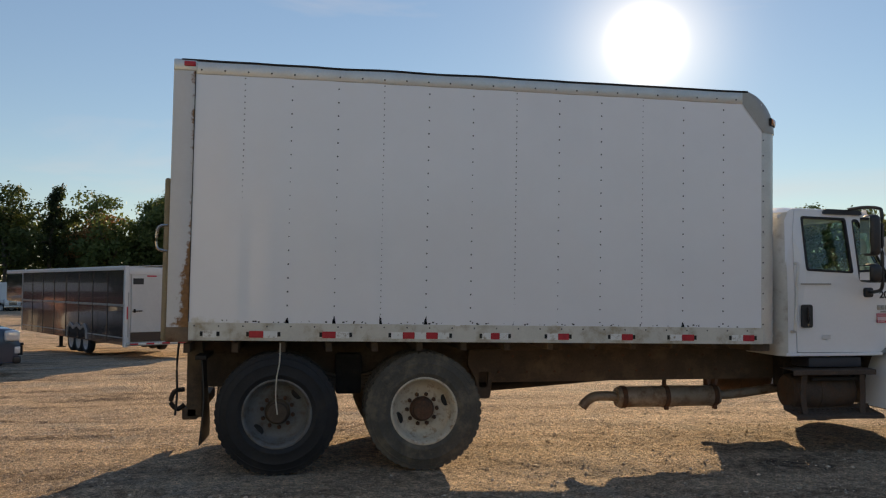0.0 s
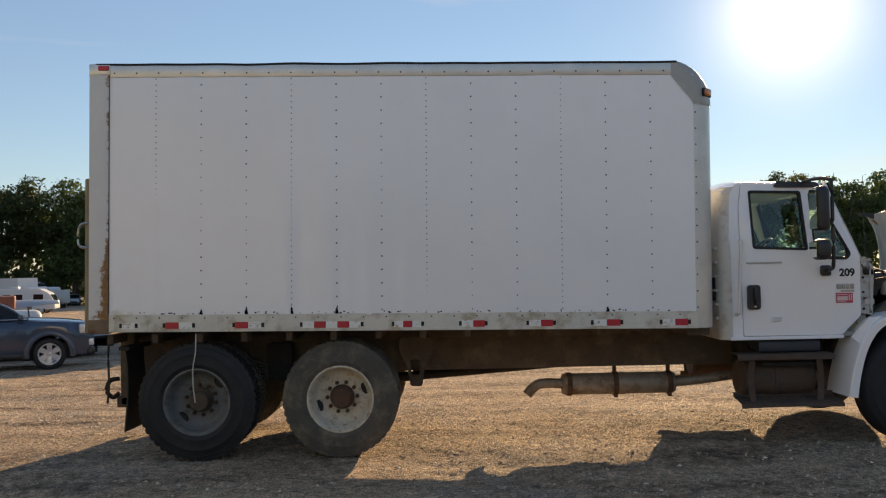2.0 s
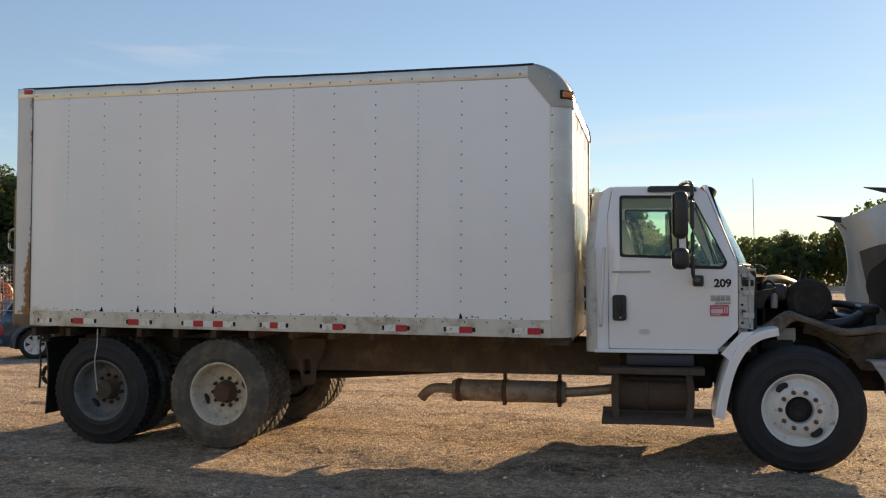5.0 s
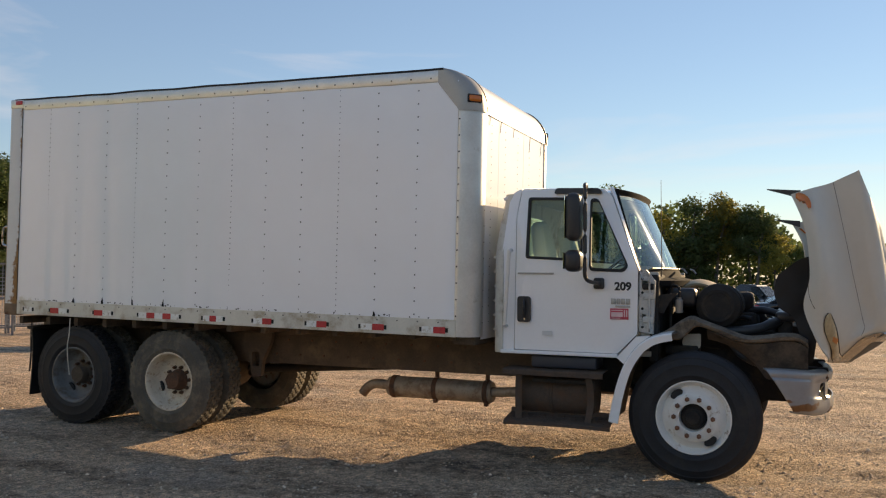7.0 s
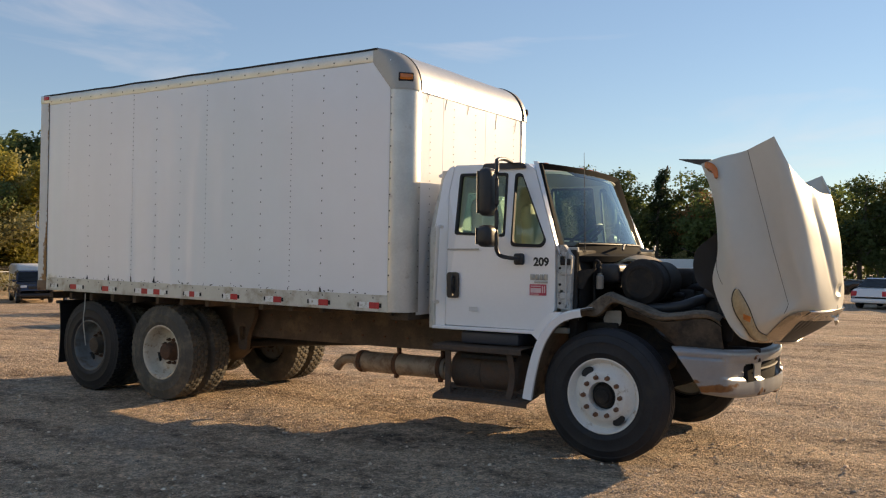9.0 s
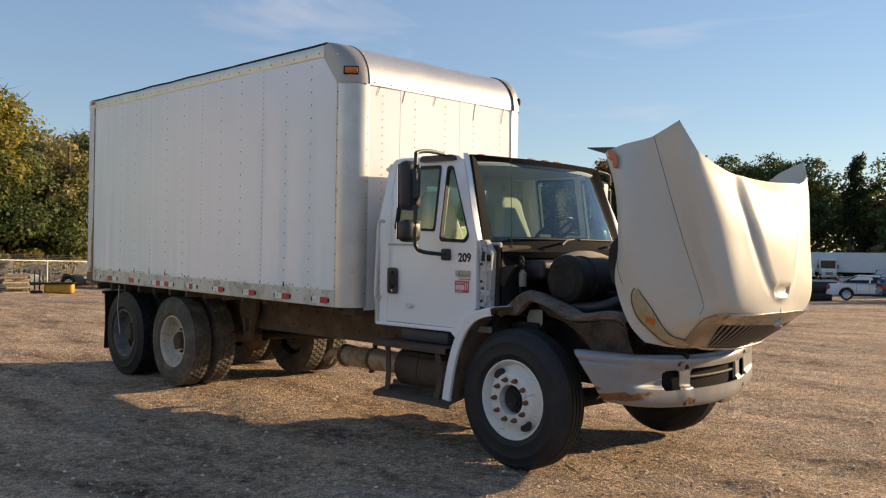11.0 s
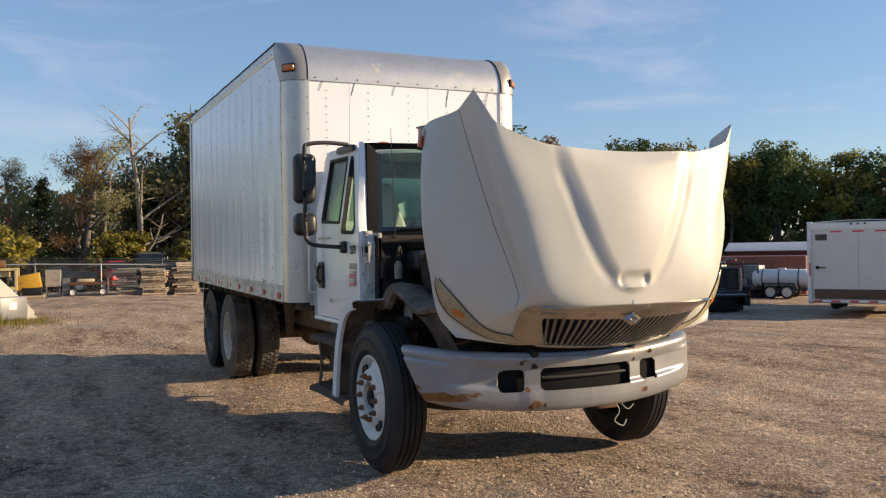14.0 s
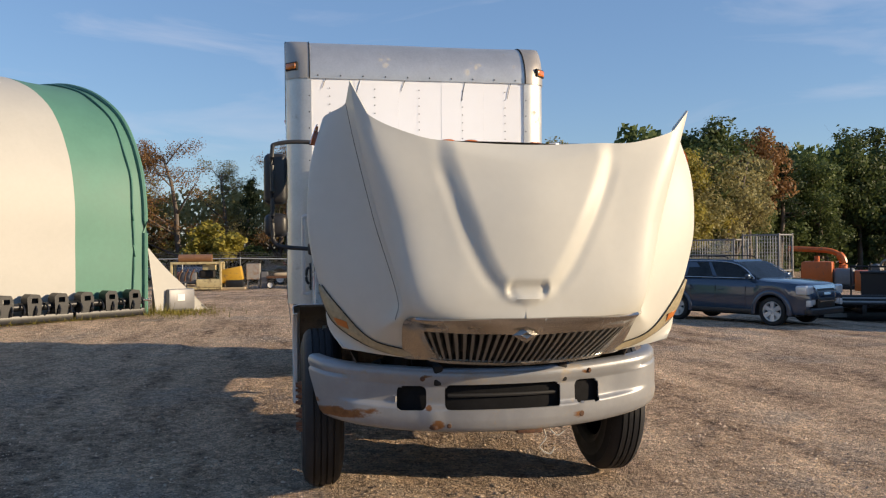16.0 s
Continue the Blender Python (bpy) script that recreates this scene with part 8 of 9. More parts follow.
def enclosed_trailer(loc, rz):
    """Rear face at local x = 0, nose along +x."""
    e = thing("enclosed_trailer", "charcoal enclosed trailer with white rear ramp door", "trailer", loc=loc, rz=rz)
    L, W, z0, z1 = 10.4, 1.28, 0.42, 2.62
    body = part("body", new_box((0.05, -W, z0), (L, W, z1), 0.03), M_TRLWHITE, e)
    part("nose", new_box((L, -W, 1.45), (L + 2.4, W, z1 - 0.04), 0.10, 3), M_TRLDARK, e, "raised gooseneck nose")
    for s in (-1, 1):
        y = s * W
        m = M_TRLDARK if s > 0 else M_TRLWHITE
        for za, zb in ((z0 + 0.22, 1.50), (1.56, z1 - 0.10)):
            for k in range(8):
                xa, xb = 0.14 + k * 1.28, 0.14 + (k + 1) * 1.28 - 0.006
                part("side_panel", new_box((xa, min(y, y + s * 0.008), za), (xb, max(y, y + s * 0.008), zb), 0.002), m, e)
        part("belt_rail", new_box((0.1, min(y, y + s * 0.015), 1.505), (L, max(y, y + s * 0.015), 1.555), 0.004), M_GALV if s > 0 else M_TRLWHITE, e)
        part("skirt", new_box((0.1, min(y, y + s * 0.012), z0), (L, max(y, y + s * 0.012), z0 + 0.2), 0.003), M_TRLDARK if s > 0 else M_TRLWHITE, e)
        part("top_trim", new_box((0.0, min(y - s * 0.02, y + s * 0.02), z1 - 0.10), (L + 2.3, max(y - s * 0.02, y + s * 0.02), z1 + 0.02), 0.015), M_TRLWHITE, e)
        for k in range(7):
            part("side_post", new_box((1.28 * k + 1.39, min(y, y + s * 0.02), z0), (1.28 * k + 1.45, max(y, y + s * 0.02), z1 - 0.1), 0.006), m, e)
        part("corner_trim", new_box((0.0, min(y - s * 0.1, y + s * 0.02), z0 - 0.05), (0.14, max(y - s * 0.1, y + s * 0.02), z1 + 0.02), 0.02), M_TRLWHITE, e)
        part("front_trim", new_box((L - 0.05, min(y, y + s * 0.018), z0), (L + 0.08, max(y, y + s * 0.018), z1 - 0.1), 0.01), M_GALV, e)
        fen = [(3.1, 0.46), (3.15, 0.75), (3.35, 0.92), (3.7, 0.80), (4.05, 0.92), (4.4, 0.80), (4.75, 0.92), (5.0, 0.75), (5.05, 0.46), (4.97, 0.46), (4.9, 0.72), (4.72, 0.82), (4.4, 0.7), (4.05, 0.82), (3.7, 0.7), (3.38, 0.82), (3.24, 0.72), (3.18, 0.46)]
        part("fender", plate(fen, (), y, y + s * 0.05), M_GALV, e)
        for k in range(3):
            car_wheel(e, 3.38 + k * 0.70, s * (W + 0.0) - s * 0.02, s, 0.36, M_ALLOY)
        part("wheel_well", new_box((3.15, min(y, y + s * 0.012), 0.44), (5.0, max(y, y + s * 0.012), 0.80)), M_RUBBER, e)
        part("jack_leg", new_box((6.6, s * 1.0 - 0.05, 0.02), (6.72, s * 1.0 + 0.05, 0.5), 0.01), M_DARK, e)
        part("jack_foot", new_box((6.5, s * 1.0 - 0.12, 0.0), (6.82, s * 1.0 + 0.12, 0.03), 0.008), M_DARK, e)
        part("latch_bar", new_box((-0.015, s * 1.20 - 0.015, 0.65), (0.0, s * 1.20 + 0.015, 1.9), 0.006), M_GALV, e)
        part("tail_light", new_box((-0.012, s * 1.215 - 0.03, 1.15), (0.0, s * 1.215 + 0.03, 1.5), 0.01), M_RED, e)
        part("door_latch", new_box((-0.05, s * 0.95 - 0.14, 1.36), (-0.01, s * 0.95 + 0.14, 1.39), 0.008), M_DARK, e)
        part("latch_cam", new_box((-0.045, s * 1.03 - 0.03, 1.33), (-0.008, s * 1.03 + 0.03, 1.43), 0.01), M_DARK, e)
        part("vertical_tape", new_box((-0.006, s * 1.10 - 0.02, 2.0), (0.002, s * 1.10 + 0.02, 2.28)), M_RED, e)
    part("ramp_door", new_box((-0.01, -1.12, 0.78), (0.05, 1.12, 2.40), 0.01), mat("ramp_door_white", (0.60, 0.59, 0.56), 0.5, 0, 0.08, 1.4, 0.08, 12), e, "off-white rear ramp door")
    part("door_split", new_box((-0.013, -0.003, 0.8), (-0.008, 0.003, 2.38)), M_DARK, e)
    part("dark_kick_panel", new_box((-0.012, -1.12, 0.52), (0.05, 1.12, 0.78), 0.006), M_TRLDARK, e)
    part("tail_sill", new_box((-0.03, -1.24, 0.40), (0.06, 1.24, 0.50), 0.01), M_GALV, e)
    for k in range(10):
        part("tape", new_box((-0.036, -1.15 + k * 0.23, 0.43), (-0.030, -0.925 + k * 0.23, 0.475)), M_RED if k % 2 else M_TAPEWHITE, e)
    part("header", new_box((-0.008, -1.2, 2.40), (0.06, 1.2, 2.60), 0.015), M_TRLWHITE, e)
    for k in (-1, 1, 0):
        part("header_tape", new_box((-0.012, k * 0.55 - 0.14, 2.335), (-0.009, k * 0.55 + 0.14, 2.375)), M_RED, e)
        bm = bmesh.new()
        cyl(bm, (-0.02, k * 0.17, 2.56), (0.0, k * 0.17, 2.56), 0.028, None, 12)
        part("marker_light", bm, M_DARK, e)
    part("sticker", new_box((-0.013, 0.78, 2.12), (-0.009, 1.08, 2.29)), M_BLACKPL, e)
    part("sticker_bar", new_box((-0.013, -1.02, 2.26), (-0.009, -0.84, 2.29)), M_BLACKPL, e)
    rows = [[(x, y, z1 + 0.06 * (1 - (y / W) ** 2) - 0.01) for y in np.linspace(-W, W, 11)] for x in (0.0, 3, 6, L + 2.3)]
    part("roof", sheet(rows, 0.02), M_TRLWHITE, e)
    part("axle_tube", new_box((3.3, -1.0, 0.30), (4.9, 1.0, 0.42), 0.03), M_DARK, e)
    return e


TH = Vector((-0.515, 0.857, 0))
RL = Vector((-4.44, 24.75, 0))
RC = RL + Vector((0.857, 0.515, 0)) * 1.29
enclosed_trailer(gz(RC.x, RC.y, -0.02), math.degrees(math.atan2(TH.y, TH.x)))
# ---- yard things ----
M_PALLET = mat("weathered_wood", (0.48, 0.38, 0.26), 0.85, 0, 0.25, 6, 0.3, 40, per=0.35)
M_PALLETGREY = mat("greyed_wood", (0.26, 0.235, 0.20), 0.9, 0, 0.25, 6, 0.3, 40, per=0.35)
M_CREAM = mat("cream_enamel", (0.56, 0.46, 0.24), 0.5, 0, 0.12, 4, 0.1, 40, dirt=((0.25, 0.18, 0.10), 0.35, 5))
M_YELLOW = mat("yellow_enamel", (0.52, 0.30, 0.03), 0.45, 0, 0.12, 4, 0.1, 40, dirt=((0.2, 0.12, 0.06), 0.3, 5))
M_ORANGE = mat("orange_enamel", (0.55, 0.12, 0.02), 0.4, 0, 0.1, 4, 0.05, 40, dirt=((0.25, 0.10, 0.05), 0.2, 5))
M_BLKSTEEL = mat("black_steel", (0.014, 0.015, 0.018), 0.4, 0.2, 0.25, 5, 0.15, 40)
M_GREYSTEEL = mat("grey_steel", (0.20, 0.20, 0.205), 0.5, 0.4, 0.15, 6, 0.1, 50)
M_WHITEPOLY = mat("white_poly", (0.68, 0.67, 0.63), 0.5, 0, 0.06, 3, 0.05, 30)
M_COPPER = mat("copper_brown", (0.34, 0.17, 0.09), 0.45, 0.4, 0.2, 6, 0.1, 40)
M_MAROON = mat("maroon_wall", (0.10, 0.02, 0.022), 0.7, 0, 0.15, 2, 0.1, 20)
M_GALVF = mat("galvanised_fence", (0.50, 0.51, 0.50), 0.45, 0.6, 0.1, 8, 0.05, 60)


def pallet_kind(name, m, label):
    e = thing(name, label, "pallet", "stacked pallets")
    for k in range(7):
        part("deck_board", new_box((-0.60 + k * 0.18, -0.5, 0.10), (-0.50 + k * 0.18, 0.5, 0.122), 0.004), m, e)
    for k in range(3):
        part("stringer", new_box((-0.6, -0.5 + k * 0.46, 0.02), (0.6, -0.42 + k * 0.46, 0.10), 0.004), m, e)
        part("bottom_board", new_box((-0.60 + k * 0.55, -0.5, 0.0), (-0.50 + k * 0.55, 0.5, 0.02), 0.003), m, e)
    return e


pa = pallet_kind("pallet", M_PALLET, "weathered wooden pallet in a stack")
pb = pallet_kind("pallet", M_PALLETGREY, "greyed wooden pallet in a stack")
rng = random.Random(5)
placed = set()
for x, y, n, src in ((-34.3, 9.4, 11, pb), (-33.9, 10.6, 11, pa), (-34.9, 11.3, 13, pb), (-34.3, 12.3, 14, pa), (-34.6, 13.4, 5, pb), (-34.9, 14.8, 5, pb), (-35.0, 16.1, 6, pa), (-34.2, 16.6, 13, pb), (-33.9, 17.5, 8, pa)):
    for k in range(n):
        m = pose(x + rng.uniform(-0.13, 0.13), y + rng.uniform(-0.13, 0.13), ground_z(x, y) + k * 0.1235, 0, 0, 80 + rng.uniform(-11, 11))
        if src.name in placed:
            copy_thing(src, m)
        else:
            src.matrix_world = m
            placed.add(src.name)


# chain-link fence along the yard's edge
def fence(pts, h, step=3.0):
    e = thing("chain_link_fence", "galvanised chain-link fence with barbed wire", "fence", kind="structure")
    P = [Vector((x, y, ground_z(x, y))) for x, y in pts]
    wires_v, wires_f = [], []
    post = None
    for a, b in zip(P, P[1:]):
        d = b - a
        n = max(1, int(d.length / step))
        u = d.normalized()
        for k in range(n + 1):
            p = a.lerp(b, k / n)
            bm = bmesh.new()
            cyl(bm, (0, 0, -0.1), (0, 0, h + 0.05), 0.032, None, 8)
            cyl(bm, (0, 0, h + 0.05), (0.10, 0, h + 0.35), 0.015, None, 5)
            if post is None:
                post = part("fence_post", bm, M_GALVF, e)
                post.location = p
            else:
                bm.free()
                again(post, p)
        bm = bmesh.new()
        tube(bm, [a + Vector((0, 0, h)), b + Vector((0, 0, h))], 0.03, 8)
        part("top_rail", bm, M_GALVF, e)
        for q in range(3):
            bm = bmesh.new()
            tube(bm, [a + Vector((0.03 * q + 0.04, 0, h + 0.12 + 0.1 * q)), b + Vector((0.03 * q + 0.04, 0, h + 0.12 + 0.1 * q))], 0.006, 4)
            part("barbed_wire", bm, M_GREYSTEEL, e)
        L = d.length
        s = 0.0
        while s < L + h:
            for sg in (1, -1):
                s0, s1 = (s - h, s) if sg > 0 else (s, s - h)
                z0, z1 = 0.0, h
                lo, hi = max(0, min(s0, s1)), min(L, max(s0, s1))
                if hi <= lo:
                    continue
                def at(t):
                    f = (t - s0) / (s1 - s0)
                    return a + u * t + Vector((0, 0, z0 + (z1 - z0) * f))
                p, q = at(lo), at(hi)
                i0 = len(wires_v)
                w = Vector((0, 0, 0.0018))
                wires_v += [p - w, p + w, q + w, q - w]
                wires_f.append((i0, i0 + 1, i0 + 2, i0 + 3))
            s += 0.10
    me = bpy.data.meshes.new("wire_mesh")
    me.from_pydata([tuple(v) for v in wires_v], [], wires_f)
    me.materials.append(M_GALVF)
    o = tagged(new("wire_mesh", me), kind="stuff")
    o.parent = e


fence([(-36.2, -14), (-37.0, 5), (-38.5, 18), (-44, 31), (-54, 44)], 1.62)

# parked cars beyond the fence
for kind, p, x, y, rz, lab in (("suv", P_NAVY, -40.6, 1.4, 200, "dark blue sport utility car behind the fence"), ("suv", P_BLACK, -40.8, 6.4, 62, "dark sport utility car behind the fence"), ("suv", P_RED, -40.6, 8.6, 205, "red hatchback car behind the fence"), ("van", P_BLACK, -41.6, 10.2, 200, "black van behind pallets"), ("suv", P_NAVY, -40.6, 12.0, 195, "dark blue car behind pallets"), ("sedan", P_NAVY, -40.4, 15.0, 70, "dark blue sedan behind pallets"), ("sedan", P_SILVER, -41.2, 18.8, 80, "silver-grey sedan behind the fence"), ("sedan", P_BLACK, -41.6, 21.8, 60, "dark sedan behind the fence"), ("suv", P_SILVER, -40.4, -2.6, 60, "silver car behind the fence")):
    car(kind, p, gz(x, y), rz, lab, group="cars behind the fence")
# the far row across the yard
for kind, p, x, y, rz, lab in (("suv", P_BLACK, 9.0, 51.0, 200, "black sport utility car across the yard"), ("sedan", P_BLACK, 8.1, 46.6, 15, "black sedan across the yard"), ("sedan", P_WHITE, 5.2, 46.4, 78, "white sedan across the yard"), ("pickup", P_BLACK, 5.4, 50.8, -20, "black pickup truck across the yard"), ("suv", P_NAVY, -16.6, 68.0, 110, "dark car at the far side"), ("sedan", P_WHITE, -5.8, 53.6, 18, "white sedan beside a dark flatbed truck"), ("suv", P_NAVY, -2.4, 51.5, 30, "dark car beside a white sedan"), ("van", P_WHITE, -6.4, 70.0, 8, "white van in the far row"), ("pickup", P_SILVER, -9.6, 66.5, 12, "silver pickup truck in the far row"), ("suv", P_SILVER, -5.2, 64.0, 10, "silver sport utility car in the far row"), ("suv", P_SILVER, -51.1, 126.0, -68, "pale car beside the boat")):
    car(kind, p, gz(x, y), rz, lab, group="cars across the yard")


def cab_truck(loc, rz, paint, label, box_len=0.0, box_m=None, cab=(2.0, 2.5)):
    """A plain cab with bonnet and, where given, a box behind."""
    e = thing("truck", label, "truck", "trucks across the yard", loc, rz)
    w, h = 1.1, cab[1]
    part("cab", new_box((-0.9, -w, 0.75), (0.5, w, h), 0.12, 3), paint, e)
    part("bonnet", new_box((0.5, -w + 0.12, 0.75), (0.5 + cab[0] * 0.65, w - 0.12, 1.62), 0.14, 3), paint, e)
    bm = new_box((0.47, -w + 0.14, 1.68), (0.515, w - 0.14, h - 0.22), 0.02)
    part("windscreen", bm, M_CARGLASS, e)
    for s in (-1, 1):
        part("side_window", new_box((-0.55, s * w - 0.006, 1.65), (0.3, s * w + 0.006, h - 0.28), 0.004), M_CARGLASS, e)
        part("headlight", new_box((0.5 + cab[0] * 0.65 - 0.04, s * 0.72 - 0.14, 0.95), (0.5 + cab[0] * 0.65 + 0.02, s * 0.72 + 0.14, 1.15), 0.02), M_LAMPCLEAR, e)
        part("mirror", new_box((0.4, s * (w + 0.15) - 0.08, 1.7), (0.5, s * (w + 0.15) + 0.08, 2.2), 0.03), M_BLACKPL, e)
    part("grille", new_box((0.5 + cab[0] * 0.65 - 0.03, -0.5, 0.85), (0.5 + cab[0] * 0.65 + 0.015, 0.5, 1.5), 0.02), M_CHROME, e)
    part("bumper", new_box((0.5 + cab[0] * 0.65 - 0.05, -w, 0.45), (0.5 + cab[0] * 0.65 + 0.12, w, 0.78), 0.05), M_CHROME, e)
    part("chassis", new_box((-1.2 - box_len, -0.45, 0.5), (0.5 + cab[0] * 0.6, 0.45, 0.8), 0.02), M_DARK, e)
    for s in (-1, 1):
        car_wheel(e, 0.9, s * w, s, 0.48, M_ALLOY)
        car_wheel(e, -1.6 if not box_len else -1.2 - box_len * 0.7, s * w, s, 0.48, M_ALLOY)
    if box_len:
        part("box", new_box((-1.05 - box_len, -1.2, 1.05), (-1.05, 1.2, 3.4), 0.04), box_m or M_TRLWHITE, e)
    return e


cab_truck(gz(-48.4, 127), -68, P_WHITE, "small white truck facing the yard", cab=(1.0, 2.3))
cab_truck(gz(-38.5, 124), -62, P_WHITE, "white tractor truck at the far side", cab=(2.2, 3.0))
cab_truck(gz(-35.5, 124), -62, P_WHITE, "white tractor truck beside a trailer", 9.0, M_TRLWHITE, cab=(2.2, 3.0))
cab_truck(gz(-38.5, 87), -25, P_WHITE, "white box truck behind a motorhome", 5.5, M_TRLWHITE)
cab_truck(gz(-22, 126), -80, mat("pale_yellow_paint", (0.60, 0.55, 0.22), 0.5), "pale yellow truck at the wood edge", 3.0, mat("pale_yellow_paint", (0.6, 0.55, 0.22)), cab=(1.2, 2.6))
cab_truck(gz(-17, 126), -80, mat("pale_yellow_paint", (0.60, 0.55, 0.22)), "pale yellow truck beside another", 3.0, mat("pale_yellow_paint", (0.6, 0.55, 0.22)), cab=(1.2, 2.6))
fb = thing("flat_bed_body", "dark steel flatbed body behind a truck", "truck bed", loc=gz(-10.36, 56.8), rz=112)
part("bed", new_box((-5.2, -1.15, 0.62), (-1.0, 1.15, 1.2), 0.03), M_BLKSTEEL, fb)
for x in (-4.6, -1.8):
    part("leg", new_box((x - 0.1, -0.9, 0.0), (x + 0.1, 0.9, 0.63), 0.02), M_BLKSTEEL, fb)

# motorhome
def motorhome(loc, rz):
    e = thing("motorhome", "white motorhome with dark windows", "motorhome", loc=loc, rz=rz)
    prof = rounded([(-3.4, 0.45), (-3.4, 2.75), (2.0, 2.75), (3.0, 2.2), (3.55, 1.35), (3.6, 0.5)], 0.2, 5)
    bm = plate(prof, (), -1.15, 1.15)
    bmesh.ops.bevel(bm, geom=[x for x in bm.edges if len(x.link_faces) == 2 and x.calc_face_angle(0) > 1.2], offset=0.08, segments=3, affect="EDGES")
    part("body", bm, M_TRLWHITE, e)
    for s in (-1, 1):
        for x0, x1 in ((-3.0, -2.2), (-1.7, -0.9), (-0.6, 0.3), (1.4, 2.4)):
            part("side_window", new_box((x0, s * 1.15 - 0.008, 1.45), (x1, s * 1.15 + 0.008, 2.15), 0.005), M_CARGLASS, e)
        part("stripe", new_box((-3.3, s * 1.15 - 0.006, 1.05), (3.3, s * 1.15 + 0.006, 1.15)), P_SILVER, e)
        car_wheel(e, 2.2, s * 1.12, s, 0.38, M_ALLOY)
        car_wheel(e, -1.6, s * 1.12, s, 0.38, M_ALLOY)
    part("windscreen", plate([(-0.95, 1.45), (-0.95, 2.1), (0.95, 2.1), (0.95, 1.45)], (), 0, 0.01, turn=lambda p: Vector((3.53 - (p.z - 1.4) * 0.62 + p.y, p.x, p.z))), M_CARGLASS, e)
    part("roof_unit", new_box((-1.2, -0.4, 2.74), (-0.3, 0.4, 3.0), 0.06), M_TRLWHITE, e)
    return e


motorhome(gz(-35.9, 79.0), 10).scale = (0.84, 0.84, 0.84)


def boat(loc, rz):
    e = thing("motor_boat", "white cabin motor boat on stands", "boat", loc=loc, rz=rz)
    rows = []
    for t in np.linspace(0, 1, 14):
        x = -4.2 + 8.8 * t
        w = 1.45 * (1 - max(0, t - 0.45) ** 2.2 / 0.55 ** 2.2 * 0.97)
        keel = 0.55 + 0.9 * max(0, t - 0.55) ** 1.8
        sheer = 1.95 + 0.55 * t
        rows.append([(x, -w * a, keel + (sheer - keel) * b) for a, b in ((0.0, 0), (0.55, 0.14), (0.88, 0.4), (1.0, 0.72), (1.04, 1.0))] [::-1] + [(x, w * a, keel + (sheer - keel) * b) for a, b in ((0.55, 0.14), (0.88, 0.4), (1.0, 0.72), (1.04, 1.0))])
    part("hull", sheet(rows, 0.04), M_TRLWHITE, e)
    part("deck", new_box((-4.0, -1.25, 1.9), (1.8, 1.25, 2.1), 0.05), M_TRLWHITE, e)
    part("cabin", new_box((-1.6, -1.0, 2.1), (1.6, 1.0, 2.85), 0.25, 3), M_TRLWHITE, e)
    part("cabin_window", new_box((-1.3, -1.02, 2.4), (1.3, 1.02, 2.65), 0.01), M_CARGLASS, e)
    part("windscreen", new_box((-1.9, -1.0, 2.8), (-1.75, 1.0, 3.4), 0.02), M_CARGLASS, e)
    bm = bmesh.new()
    tube(bm, curve_pts([(-2.8, -1.2, 2.1), (-2.9, -1.1, 3.4), (-2.9, 1.1, 3.4), (-2.8, 1.2, 2.1)]), 0.05, 6)
    part("arch", bm, M_TRLWHITE, e)
    for x in (-3.0, 0.0, 2.5):
        part("stand", new_box((x - 0.12, -0.9, 0.0), (x + 0.12, 0.9, 0.85), 0.03), M_DARK, e)
    return e


boat(gz(-49.4, 113.6), -30)
boat(gz(-47.0, 24.4), 60).scale = (0.8, 0.8, 0.8)


# a long white semi-trailer parked side-on at the wood edge
def semi_trailer(loc, rz):
    e = thing("semi_trailer", "long white ribbed semi-trailer at the wood edge", "trailer", loc=loc, rz=rz)
    part("box", new_box((-8.0, -1.25, 1.15), (8.0, 1.25, 3.9), 0.04), M_TRLWHITE, e)
    for s in (-1, 1):
        for k in range(27):
            part("rib", new_box((-7.8 + k * 0.6, s * 1.26 - 0.02, 1.25), (-7.74 + k * 0.6, s * 1.26 + 0.02, 3.8), 0.01), M_TRLWHITE, e)
        for x in (-6.6, -5.3):
            car_wheel(e, x, s * 1.2, s, 0.5, M_ALLOY)
        part("landing_leg", new_box((4.8, s * 0.8 - 0.06, 0.0), (4.95, s * 0.8 + 0.06, 1.16), 0.01), M_DARK, e)
    part("underframe", new_box((-7.8, -0.5, 0.85), (6.5, 0.5, 1.15), 0.03), M_DARK, e)
    return e


semi_trailer(gz(-34.0, 127.0), 28)

# low shed behind the yard
shed = thing("low_shed", "low shed with grey roof and maroon wall", "shed", loc=gz(-35.8, 55.65), rz=39)
part("wall", new_box((-3.0, -2, 0), (3.0, 2, 2.3), 0.02), M_MAROON, shed)
rows = [[(x, y, 2.3 + 0.6 * (1 - abs(y) / 2.4)) for y in (-2.4, 0, 2.4)] for x in (-3.1, 0, 3.1)]
part("roof", sheet(rows, 0.06), mat("pale_roof", (0.42, 0.45, 0.47), 0.5, 0.3), shed)

